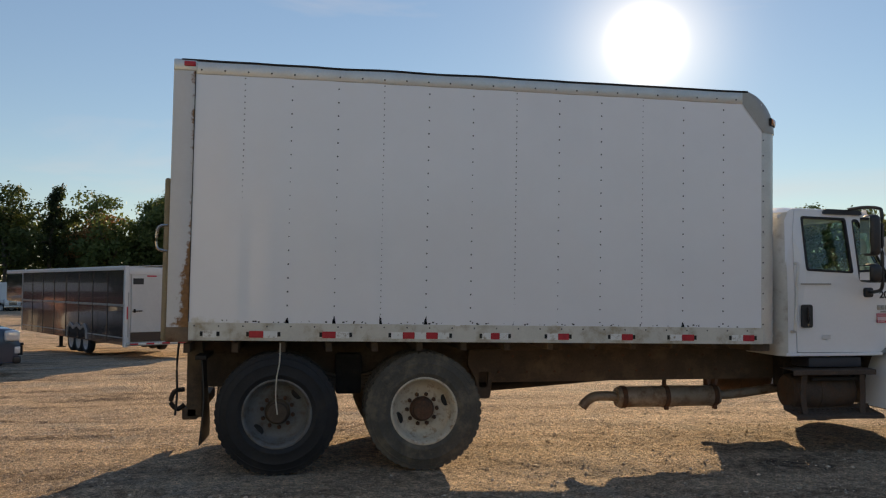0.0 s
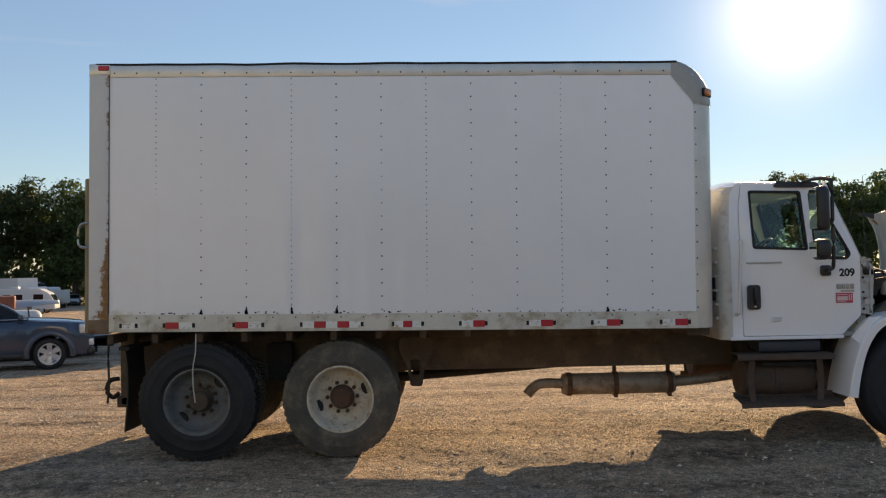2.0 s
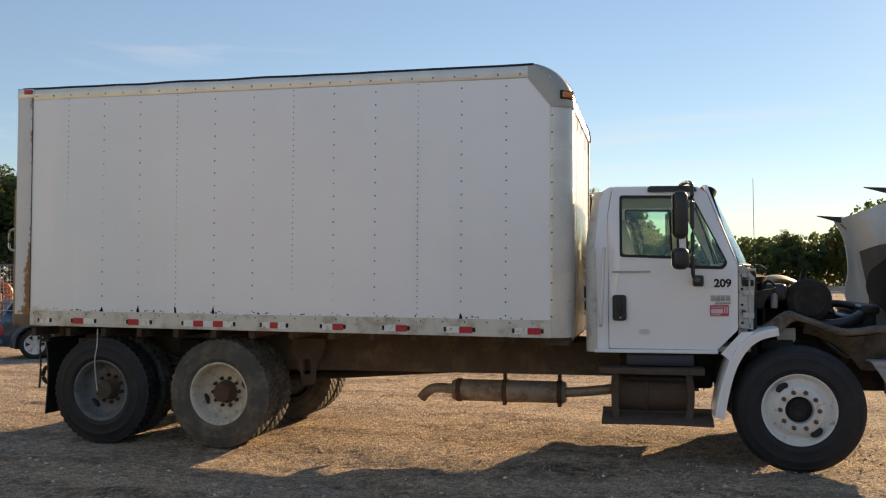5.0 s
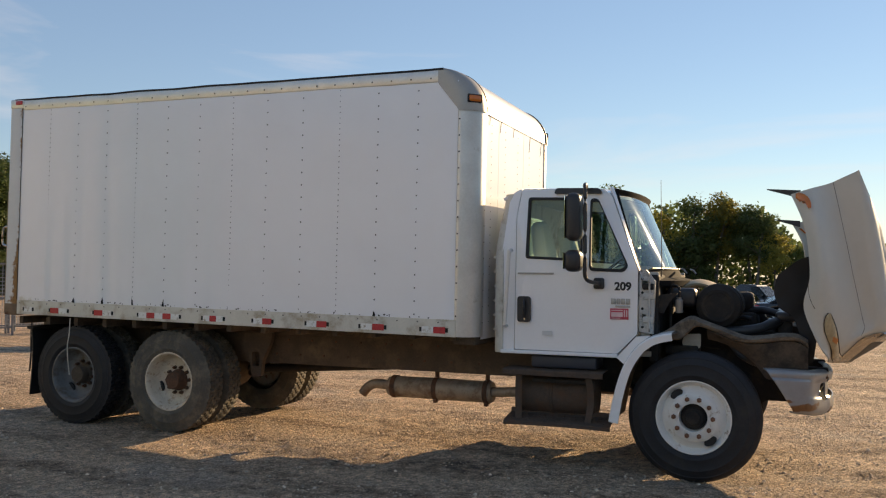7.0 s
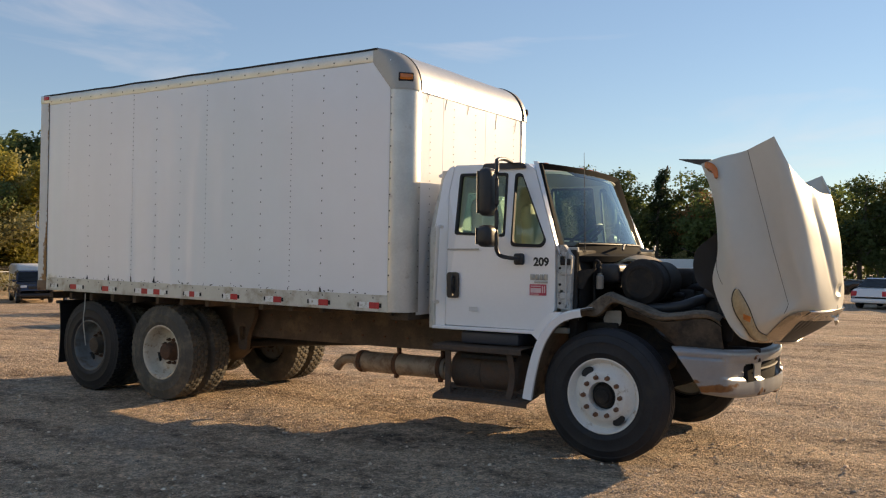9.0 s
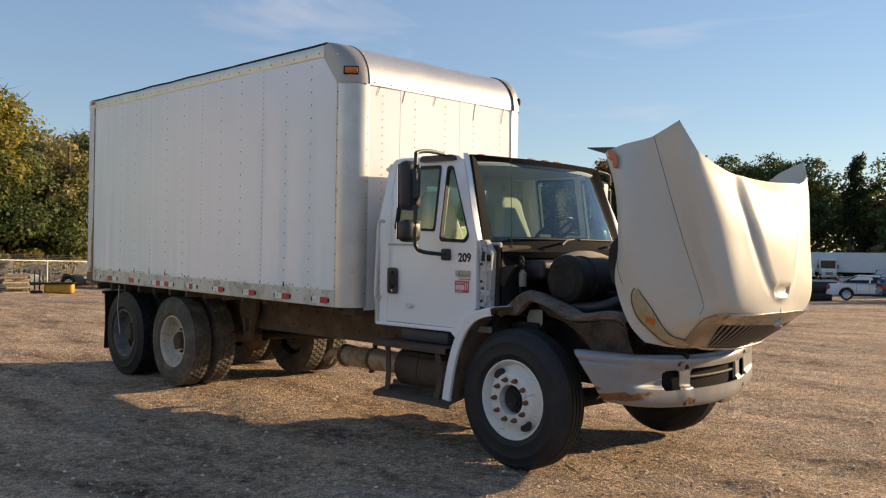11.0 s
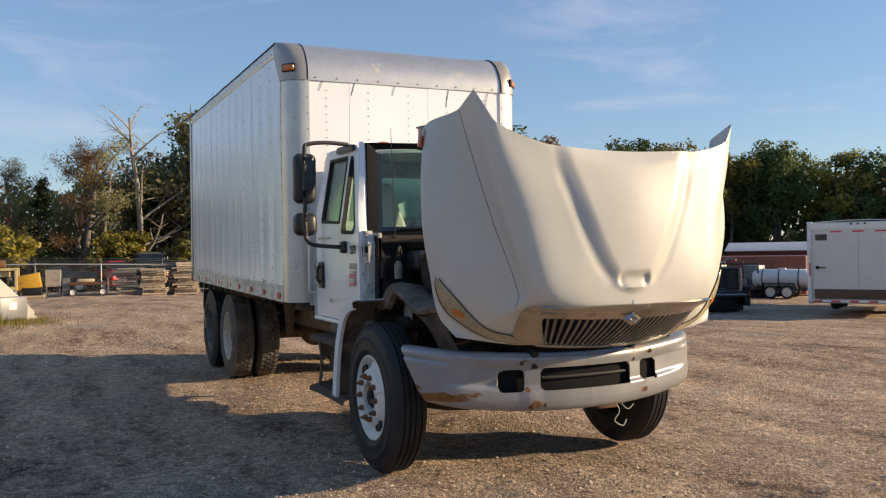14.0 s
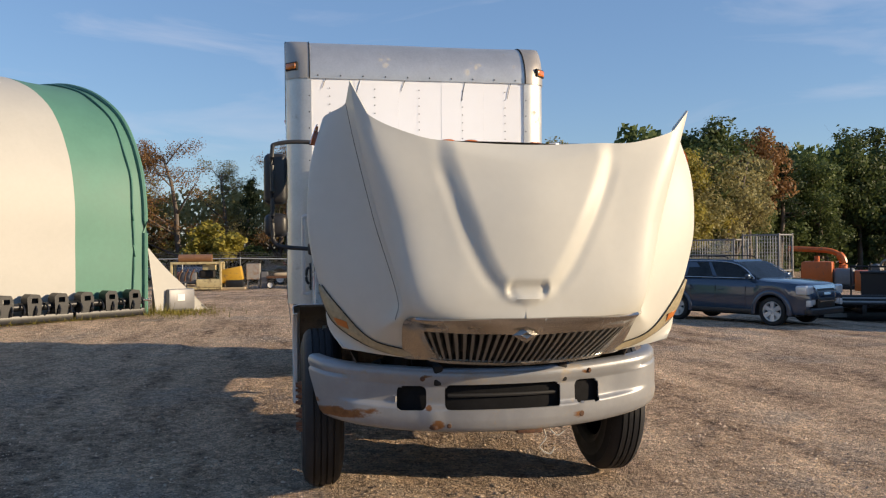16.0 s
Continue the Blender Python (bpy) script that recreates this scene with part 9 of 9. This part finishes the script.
# white tank trailer
def tank_trailer(loc, rz):
    e = thing("tank_trailer", "white plastic tank on a black tandem trailer", "trailer", loc=loc, rz=rz)
    bm = bmesh.new()
    lathe(bm, [(-1.5, 0.001), (-1.5, 0.35), (-1.42, 0.45), (-1.2, 0.52), (1.2, 0.52), (1.42, 0.45), (1.5, 0.35), (1.5, 0.001)], pose(0, 0, 1.05, 0, 90, 0), 28)
    bmesh.ops.recalc_face_normals(bm, faces=bm.faces)
    part("tank", bm, M_WHITEPOLY, e, "white poly tank")
    for x in (-0.9, 0.1, 0.95):
        bm = bmesh.new()
        lathe(bm, [(-0.03, 0.522), (-0.03, 0.532), (0.03, 0.532), (0.03, 0.522)], pose(x, 0, 1.05, 0, 90, 0), 28)
        part("tank_strap", bm, M_BLKSTEEL, e)
    part("deck", new_box((-1.7, -0.75, 0.44), (1.7, 0.75, 0.545), 0.02), M_BLKSTEEL, e)
    for s in (-1, 1):
        car_wheel(e, -0.42, s * 0.98, s, 0.36, M_RIMWHITE)
        car_wheel(e, 0.42, s * 0.98, s, 0.36, M_RIMWHITE)
        part("fender", plate([(-0.95, 0.55), (-0.8, 0.85), (0.8, 0.85), (0.95, 0.55), (0.88, 0.55), (0.76, 0.80), (-0.76, 0.80), (-0.88, 0.55)], (), s * 0.75, s * 1.0), M_BLKSTEEL, e)
    part("drawbar", new_box((1.7, -0.06, 0.45), (3.0, 0.06, 0.54), 0.01), M_BLKSTEEL, e)
    part("pump", new_box((1.75, -0.4, 0.6), (2.3, 0.4, 1.05), 0.05), M_GREYSTEEL, e)
    part("jack", new_box((2.8, -0.04, 0.0), (2.88, 0.04, 0.9), 0.01), M_BLKSTEEL, e)
    part("lid", new_box((-0.2, -0.2, 1.55), (0.2, 0.2, 1.62), 0.03), M_WHITEPOLY, e)
    return e


tank_trailer(gz(-15.35, 35.24), 212).scale = (0.82, 0.82, 0.82)

# black dump bodies and low flat trailer
def dump_body(loc, rz):
    e = thing("dump_body", "black steel dump body lying on the ground", "truck bed", loc=loc, rz=rz)
    for s in (-1, 1):
        part("side_wall", new_box((-1.45, s * 0.55 - 0.03, 0.35), (1.45, s * 0.55 + 0.03, 1.45), 0.015), M_BLKSTEEL, e)
        for x in (0.5, 0.92, 1.34):
            part("side_rib", new_box((x - 0.07, s * 0.61 - 0.04, 0.35), (x + 0.07, s * 0.61 + 0.04, 1.45), 0.015), M_BLKSTEEL, e)
        part("top_rail", new_box((-1.5, s * 0.57 - 0.06, 1.42), (1.5, s * 0.57 + 0.06, 1.52), 0.02), M_BLKSTEEL, e)
    part("floor", new_box((-1.45, -0.55, 0.3), (1.45, 0.55, 0.42), 0.02), M_BLKSTEEL, e)
    for x in (-1.45, 1.45):
        part("end_wall", new_box((x - 0.03, -0.55, 0.35), (x + 0.03, 0.55, 1.5), 0.015), M_BLKSTEEL, e)
    for y in (-0.3, 0.3):
        part("skid", new_box((-1.35, y - 0.07, 0.14), (1.35, y + 0.07, 0.32), 0.015), M_BLKSTEEL, e)
    return e


dump_body(gz(-14.16, 29.6, -0.15), 40)


def flat_trailer(loc, rz):
    e = thing("flat_trailer", "low black steel flatbed body on the ground", "trailer", loc=loc, rz=rz)
    part("deck", new_box((-1.7, -1.9, 0.38), (1.7, 0.9, 0.46), 0.02), M_BLKSTEEL, e)
    for y in (-1.0, 0.9):
        part("side_rail", new_box((-1.75, y - 0.05, 0.25), (1.75, y + 0.05, 0.52), 0.015), M_BLKSTEEL, e)
    for x in (-1.6, -0.5, 0.6, 1.6):
        part("cross_beam", new_box((x - 0.06, -1.9, 0.12), (x + 0.06, 0.9, 0.38), 0.01), M_BLKSTEEL, e)
    for y in (-1.0, 0.6):
        part("skid", new_box((-1.6, y - 0.08, -0.12), (1.6, y + 0.08, 0.14), 0.015), M_BLKSTEEL, e)
    part("tail_panel", new_box((0.72, -1.16, -0.08), (1.72, -1.10, 0.56), 0.02), mat("dark_green_steel", (0.02, 0.03, 0.032), 0.45, 0, 0.3, 6, 0.1, 50), e, "dark green steel panel")
    part("pale_label", new_box((-1.45, -1.17, -0.02), (-0.85, -1.164, 0.10)), mat("faded_label", (0.35, 0.36, 0.38), 0.5), e)
    part("lamp_box", new_box((0.35, -1.10, 0.40), (0.52, -1.06, 0.50), 0.005), M_WHITEPOLY, e)
    part("bright_edge", new_box((-0.25, -1.09, 0.30), (0.7, -1.06, 0.325), 0.004), M_GREYSTEEL, e)
    return e


flat_trailer(gz(-9.7, 24.72, 0.12), 63)
hp = thing("hitch_stand", "small black hitch stand on the dirt", "stand", loc=gz(-10.9, 28.9), rz=20)
part("post", new_box((-0.05, -0.05, 0), (0.05, 0.05, 0.65), 0.01), M_BLKSTEEL, hp)
part("head", new_box((-0.12, -0.1, 0.6), (0.12, 0.1, 0.75), 0.02), M_BLKSTEEL, hp)


def chipper(loc, rz):
    e = thing("wood_chipper", "orange wood chipper with bent chute", "machine", loc=loc, rz=rz)
    part("engine_housing", new_box((-1.1, -0.7, 0.75), (0.2, 0.7, 1.75), 0.06, 3), M_ORANGE, e)
    part("louvre", new_box((-1.13, -0.6, 0.9), (-1.08, 0.6, 1.6), 0.01), M_BLKSTEEL, e)
    part("drum_housing", new_box((0.2, -0.6, 0.65), (1.1, 0.6, 1.45), 0.15, 4), M_GREYSTEEL, e)
    part("feed_hopper", new_box((1.1, -0.75, 0.45), (2.0, 0.75, 1.35), 0.05), M_ORANGE, e)
    bm = bmesh.new()
    tube(bm, curve_pts([(0.6, 0, 1.4), (0.62, 0, 1.75), (0.45, 0, 2.05), (0.0, 0, 2.25), (-0.9, 0, 2.32), (-1.7, 0, 2.36)]), [0.2] * 3 + [0.18] * 10 + [0.13] * 18, 10)
    part("chute", bm, M_ORANGE, e)
    bm = bmesh.new()
    cyl(bm, (-0.5, 0.2, 1.75), (-0.5, 0.2, 2.0), 0.12, None, 14)
    part("exhaust", bm, M_ORANGE, e)
    part("frame", new_box((-1.4, -0.5, 0.5), (2.0, 0.5, 0.66), 0.02), M_BLKSTEEL, e)
    for s in (-1, 1):
        car_wheel(e, 0.1, s * 0.95, s, 0.36, M_RIMWHITE)
    part("drawbar", new_box((-2.6, -0.06, 0.5), (-1.4, 0.06, 0.6), 0.01), M_BLKSTEEL, e)
    part("stand_leg", new_box((-2.5, -0.05, 0.0), (-2.4, 0.05, 0.55), 0.01), M_BLKSTEEL, e)
    return e


chipper(gz(-22.3, 32.0), 52)

# machinery behind the black bodies
for x, y, rz, m, lab in ((-16.45, 30.85, 36, M_COPPER, "rust-brown engine skid with bare machinery"), (-17.5, 34.5, 20, M_GREYSTEEL, "grey engine skid with bare machinery")):
    e = thing("engine_skid", lab, "machine", loc=gz(x, y), rz=rz)
    part("base", new_box((-1.6, -0.6, 0), (1.6, 0.6, 0.3), 0.03), M_DARK, e)
    part("engine", new_box((-0.9, -0.45, 0.3), (0.3, 0.45, 1.2), 0.08, 2), M_RUST, e)
    part("control_box", new_box((0.6, -0.4, 0.3), (1.3, 0.4, 1.45), 0.04), m, e)
    for k in range(5):
        part("guard_rail", new_box((-1.5 + k * 0.72, -0.58, 0.3), (-1.44 + k * 0.72, -0.52, 1.55 + 0.12 * (k % 2)), 0.01), M_BLKSTEEL, e)
    part("top_bar", new_box((-1.5, -0.58, 1.48), (1.44, -0.52, 1.55), 0.01), M_BLKSTEEL, e)
    bm = bmesh.new()
    tube(bm, curve_pts([(-0.5, 0, 1.2), (-0.5, 0, 1.6), (-0.3, 0, 1.75), (0.1, 0, 1.7)]), 0.06, 8)
    part("exhaust_pipe", bm, M_MUFFLER, e)
    bm = bmesh.new()
    cyl(bm, (-0.7, -0.25, 1.39), (-0.7, 0.25, 1.39), 0.22, None, 16)
    part("pulley", bm, M_GREYSTEEL, e)
rb = thing("brick_red_container", "faded red open container", "container", loc=gz(-19.5, 37.5), rz=25)
part("body", new_box((-3.0, -1.1, 0.1), (3.0, 1.1, 1.9), 0.04), mat("faded_red_steel", (0.25, 0.09, 0.06), 0.7, 0, 0.2, 3), rb)
for k in range(9):
    part("rib", new_box((-2.9 + k * 0.7, -1.16, 0.15), (-2.8 + k * 0.7, 1.16, 1.85), 0.02), mat("faded_red_steel", (0.25, 0.09, 0.06)), rb)
al = thing("jon_boat", "upturned aluminium boat on a rack", "boat", loc=gz(-17.8, 39.0), rz=30)
rows = [[(x, y, 1.35 + 0.35 * (1 - (y / 0.9) ** 2) - 0.25 * max(0, x - 1.5) ** 2 * 0.2) for y in np.linspace(-0.9 + 0.2 * max(0, x - 1.0), 0.9 - 0.2 * max(0, x - 1.0), 9)] for x in np.linspace(-2.4, 2.6, 10)]
part("hull", sheet(rows, 0.02), M_GALV, al)
for x in (-1.6, 1.4):
    part("rack_leg", new_box((x - 0.05, -0.7, 0), (x + 0.05, 0.7, 1.42), 0.01), M_GREYSTEEL, al)


# wire-panel cages
def cage(loc, rz, w=2.4, h=2.3):
    e = thing("wire_cage", "grey wire-panel cage rack", "rack", "wire cages", loc, rz)
    d = 1.1
    for x in (0, w):
        for y in (0, d):
            part("corner_post", new_box((x - 0.035, y - 0.035, 0), (x + 0.035, y + 0.035, h), 0.008), M_GREYSTEEL, e)
    for z in (0.25, h * 0.5, h - 0.05):
        for a, b in (((0, 0), (w, 0)), ((0, d), (w, d)), ((0, 0), (0, d)), ((w, 0), (w, d))):
            part("rail", new_box((min(a[0], b[0]) - 0.02, min(a[1], b[1]) - 0.02, z - 0.025), (max(a[0], b[0]) + 0.02, max(a[1], b[1]) + 0.02, z + 0.025), 0.005), M_GREYSTEEL, e)
    bm = bmesh.new()
    for k in range(1, int(w / 0.1)):
        for y in (0, d):
            box(bm, (k * 0.1 - 0.006, y - 0.006, 0.25), (k * 0.1 + 0.006, y + 0.006, h - 0.05))
    for k in range(1, int((h - 0.3) / 0.12)):
        for y in (0, d):
            box(bm, (0, y - 0.005, 0.25 + k * 0.12 - 0.005), (w, y + 0.005, 0.25 + k * 0.12 + 0.005))
    part("wire_panel", bm, M_GALV, e, kind="stuff")
    return e


cage(gz(-16.4, 18.2), 55)
cage(gz(-17.2, 21.8), 35, 2.6, 2.4)
cage(gz(-15.0, 23.6), 35, 1.3, 2.6)

# pickup with camper and utility body at the fence
car("pickup", P_NAVY, gz(-37.5, 29.8), -25, "dark blue pickup with white camper parts", group="cars behind the fence")
cp = thing("camper_shell", "white camper shell resting on a truck bed", "camper", loc=gz(-39.5, 31.0, 0.1), rz=-25)
part("shell", new_box((-2.2, -1.0, 0.2), (2.0, 1.0, 2.1), 0.2, 3), M_TRLWHITE, cp)
part("window", new_box((-1.2, -1.01, 1.0), (0.8, 1.01, 1.5), 0.01), M_CARGLASS, cp)


# ---- by the fabric building ----
def rake(loc, rz):
    """A black grapple-like attachment: beam with bracketed tines."""
    e = thing("tiller_attachment", "black steel tiller attachment on the ground", "attachment", "row of attachments", loc, rz)
    part("base_beam", new_box((-0.95, -0.12, 0.02), (0.95, 0.12, 0.20), 0.02), M_BLKSTEEL, e)
    bm = bmesh.new()
    cyl(bm, (-0.98, 0.05, 0.38), (0.98, 0.05, 0.38), 0.09, None, 14)
    part("rotor", bm, M_BLKSTEEL, e)
    bm = bmesh.new()
    cyl(bm, (0.98, 0.05, 0.38), (1.22, 0.05, 0.38), 0.035, None, 10)
    part("shaft", bm, M_CHROME, e)
    for k in range(3):
        x = -0.65 + k * 0.65
        part("bracket", plate(rounded([(x - 0.16, 0.18), (x - 0.18, 0.60), (x - 0.08, 0.68), (x + 0.12, 0.66), (x + 0.17, 0.5), (x + 0.14, 0.18)], 0.03), (rounded([(x - 0.08, 0.46), (x - 0.08, 0.58), (x + 0.08, 0.58), (x + 0.08, 0.46)], 0.02),), -0.14, 0.16), M_BLKSTEEL, e)
    for k in range(7):
        x = -0.85 + k * 0.28
        bm = bmesh.new()
        tube(bm, curve_pts([(x, 0.05, 0.46), (x + 0.03, -0.10, 0.42), (x + 0.02, -0.2, 0.30), (x, -0.18, 0.2)]), 0.025, 6)
        part("tine", bm, M_BLKSTEEL, e)
    return e


RA = math.degrees(math.atan2(0.733, -0.68))
r0 = rake((-9.35, 3.25, 0), RA)
for k in range(1, 4):
    copy_thing(r0, pose(-9.35 + 0.68 * 1.95 * k, 3.25 - 0.733 * 1.95 * k, 0, 0, 0, RA))
gb = thing("grey_bucket_box", "grey steel attachment box with lifting ears", "attachment", loc=(-11.25, 4.55, 0), rz=RA)
part("body", new_box((-0.42, -0.4, 0.05), (0.42, 0.4, 0.62), 0.05), M_GREYSTEEL, gb)
for k in range(4):
    part("ear", new_box((-0.40 + k * 0.23, -0.1, 0.6), (-0.30 + k * 0.23, 0.1, 0.76), 0.02), M_BLKSTEEL, gb)
part("sticker", new_box((-0.15, -0.405, 0.3), (0.08, -0.40, 0.48)), M_WHITEPOLY, gb)
part("skid_plate", new_box((-0.40, -0.35, 0.0), (0.40, 0.35, 0.06), 0.01), M_BLKSTEEL, gb)

# generator frame, roll on top, yellow box, cabinet, cart
gen = thing("generator_frame", "cream open generator frame with bare engine", "machine", loc=gz(-33.5, 3.0), rz=86)
for x in (-1.25, 1.25):
    for y in (-0.5, 0.5):
        part("frame_post", new_box((x - 0.06, y - 0.06, 0.05), (x + 0.06, y + 0.06, 1.45), 0.01), M_CREAM, gen)
for y in (-0.5, 0.5):
    part("frame_beam", new_box((-1.3, y - 0.06, 1.36), (1.3, y + 0.06, 1.48), 0.01), M_CREAM, gen)
    part("frame_sill", new_box((-1.3, y - 0.06, 0.05), (1.3, y + 0.06, 0.17), 0.01), M_CREAM, gen)
part("roof_sheet", new_box((-1.3, -0.5, 1.44), (1.3, 0.5, 1.47)), M_CREAM, gen)
part("fuel_box", new_box((0.0, -0.56, 0.1), (1.2, 0.45, 0.58), 0.03), M_CREAM, gen)
part("engine", new_box((-0.95, -0.35, 0.35), (0.0, 0.35, 0.95), 0.08, 2), M_GREYSTEEL, gen)
part("alternator", new_box((0.1, -0.3, 0.62), (0.9, 0.3, 1.05), 0.12, 3), M_DARK, gen)
part("control_box", new_box((0.3, -0.35, 1.05), (0.95, 0.1, 1.32), 0.02), M_CREAM, gen)
for k in range(3):
    bm = bmesh.new()
    tube(bm, curve_pts([(-0.9 + k * 0.3, -0.38, 0.5), (-0.85 + k * 0.3, -0.45, 0.8), (-0.7 + k * 0.3, -0.4, 1.1)]), 0.04, 8)
    part("pipe", bm, M_RUST, gen)
roll = bmesh.new()
cyl(roll, (-0.85, 0, 0), (0.85, 0, 0), 0.20, None, 24)
cyl(roll, (-0.86, 0, 0), (0.86, 0, 0), 0.08, None, 16)
solo("copper_muffler", roll, M_COPPER, "copper-brown cylinder lying on a frame", "cylinder", loc=gz(-33.45, 2.9, 1.68), rz=86)
yb = thing("yellow_housing", "yellow machine housing tipped on a pallet", "machine", loc=gz(-33.8, 4.75), rz=86)
bm = new_box((-0.55, -0.4, 0.42), (0.55, 0.4, 1.15), 0.04)
bmesh.ops.rotate(bm, verts=bm.verts, cent=(0, 0, 0.7), matrix=Matrix.Rotation(radians(-10), 3, "Y"))
part("housing", bm, M_YELLOW, yb)
part("black_foot", new_box((-0.3, -0.5, 0.12), (0.6, 0.3, 0.5), 0.05), M_BLKSTEEL, yb)
part("runner", new_box((-0.6, -0.5, 0.0), (0.7, 0.5, 0.12), 0.01), M_PALLET, yb)
cab2 = thing("steel_cabinet", "rusty grey steel cabinet on legs", "cabinet", loc=gz(-34.2, 5.85), rz=86)
part("body", new_box((-0.35, -0.3, 0.5), (0.35, 0.3, 1.35), 0.015), mat("grey_rusty_sheet", (0.36, 0.34, 0.31), 0.5, 0.3, 0.15, 5, 0.1, 40, dirt=((0.28, 0.15, 0.08), 0.4, 4)), cab2)
for x in (-0.3, 0.3):
    for y in (-0.25, 0.25):
        part("leg", new_box((x - 0.03, y - 0.03, 0), (x + 0.03, y + 0.03, 0.5)), M_GREYSTEEL, cab2)
part("side_panel", new_box((0.42, -0.25, 0.02), (0.75, 0.25, 0.9), 0.01), M_GREYSTEEL, cab2)
ct = thing("utility_cart", "small wheeled cart loaded with parts", "cart", loc=gz(-34.0, 7.45), rz=86)
part("tray", new_box((-0.9, -0.4, 0.55), (0.9, 0.4, 0.68), 0.02), M_RUST, ct)
part("load", new_box((-0.5, -0.3, 0.68), (0.3, 0.3, 0.85), 0.06), M_PALLET, ct)
for x in (-0.7, 0.7):
    for s in (-1, 1):
        car_wheel(ct, x, s * 0.45, s, 0.2, M_RIMWHITE)
part("handle", new_box((0.9, -0.3, 0.1), (0.96, 0.3, 0.9), 0.01), M_GREYSTEEL, ct)
yk = thing("yellow_bucket", "yellow bucket attachment on the ground", "attachment", loc=gz(-33.9, 19.7), rz=60)
part("bucket", new_box((-0.7, -0.4, 0.0), (0.7, 0.4, 0.55), 0.15, 3), M_YELLOW, yk)
part("rim", new_box((-0.75, -0.45, 0.5), (0.75, 0.45, 0.58), 0.02), M_BLKSTEEL, yk)
bk = thing("black_fork_frame", "black fork frame leaning by the fence", "attachment", loc=gz(-34.6, 18.3), rz=80)
for k in range(6):
    part("fork_bar", new_box((-0.6 + k * 0.24, -0.03, 0.1), (-0.53 + k * 0.24, 0.03, 1.2), 0.008), M_BLKSTEEL, bk)
part("cross_bar", new_box((-0.65, -0.05, 0.4), (0.72, 0.05, 0.55), 0.01), M_BLKSTEEL, bk)
part("foot", new_box((-0.65, -0.4, 0.0), (0.72, 0.4, 0.12), 0.01), M_BLKSTEEL, bk)

# weeds and rubble at the building's foot
rng = random.Random(8)
verts, faces = [], []
for k in range(1500):
    t = rng.random()
    p = TF + TA * rng.uniform(-0.6, 6.5) + Vector((0.25, 0.22, 0)) * rng.uniform(-0.5, 2.2) if rng.random() < 0.45 else Vector((rng.gauss(-10.6, 0.9), rng.gauss(4.9, 0.5), 0))
    h = rng.uniform(0.03, 0.16) * (2.2 if (p - TF).length < 0.7 else 1)
    a = rng.uniform(0, 6.28)
    d = Vector((math.cos(a), math.sin(a), 0))
    i0 = len(verts)
    verts += [tuple(p - d * 0.008), tuple(p + d * 0.008), tuple(p + Vector((rng.gauss(0, 0.05), rng.gauss(0, 0.05), h)))]
    faces.append((i0, i0 + 1, i0 + 2))
me = bpy.data.meshes.new("weeds")
me.from_pydata(verts, [], faces)
me.materials.append(L_YELLOW)
tagged(new("weeds", me), "dry yellowed weeds along the building foot", "weeds", kind="stuff")
# a thin radio mast far beyond
bm = bmesh.new()
cyl(bm, (0, 0, 0), (0, 0, 21), 0.10, 0.04, 6)
solo("radio_mast", bm, M_GREYSTEEL, "thin distant radio mast above the trees", "mast", loc=gz(42, 128))
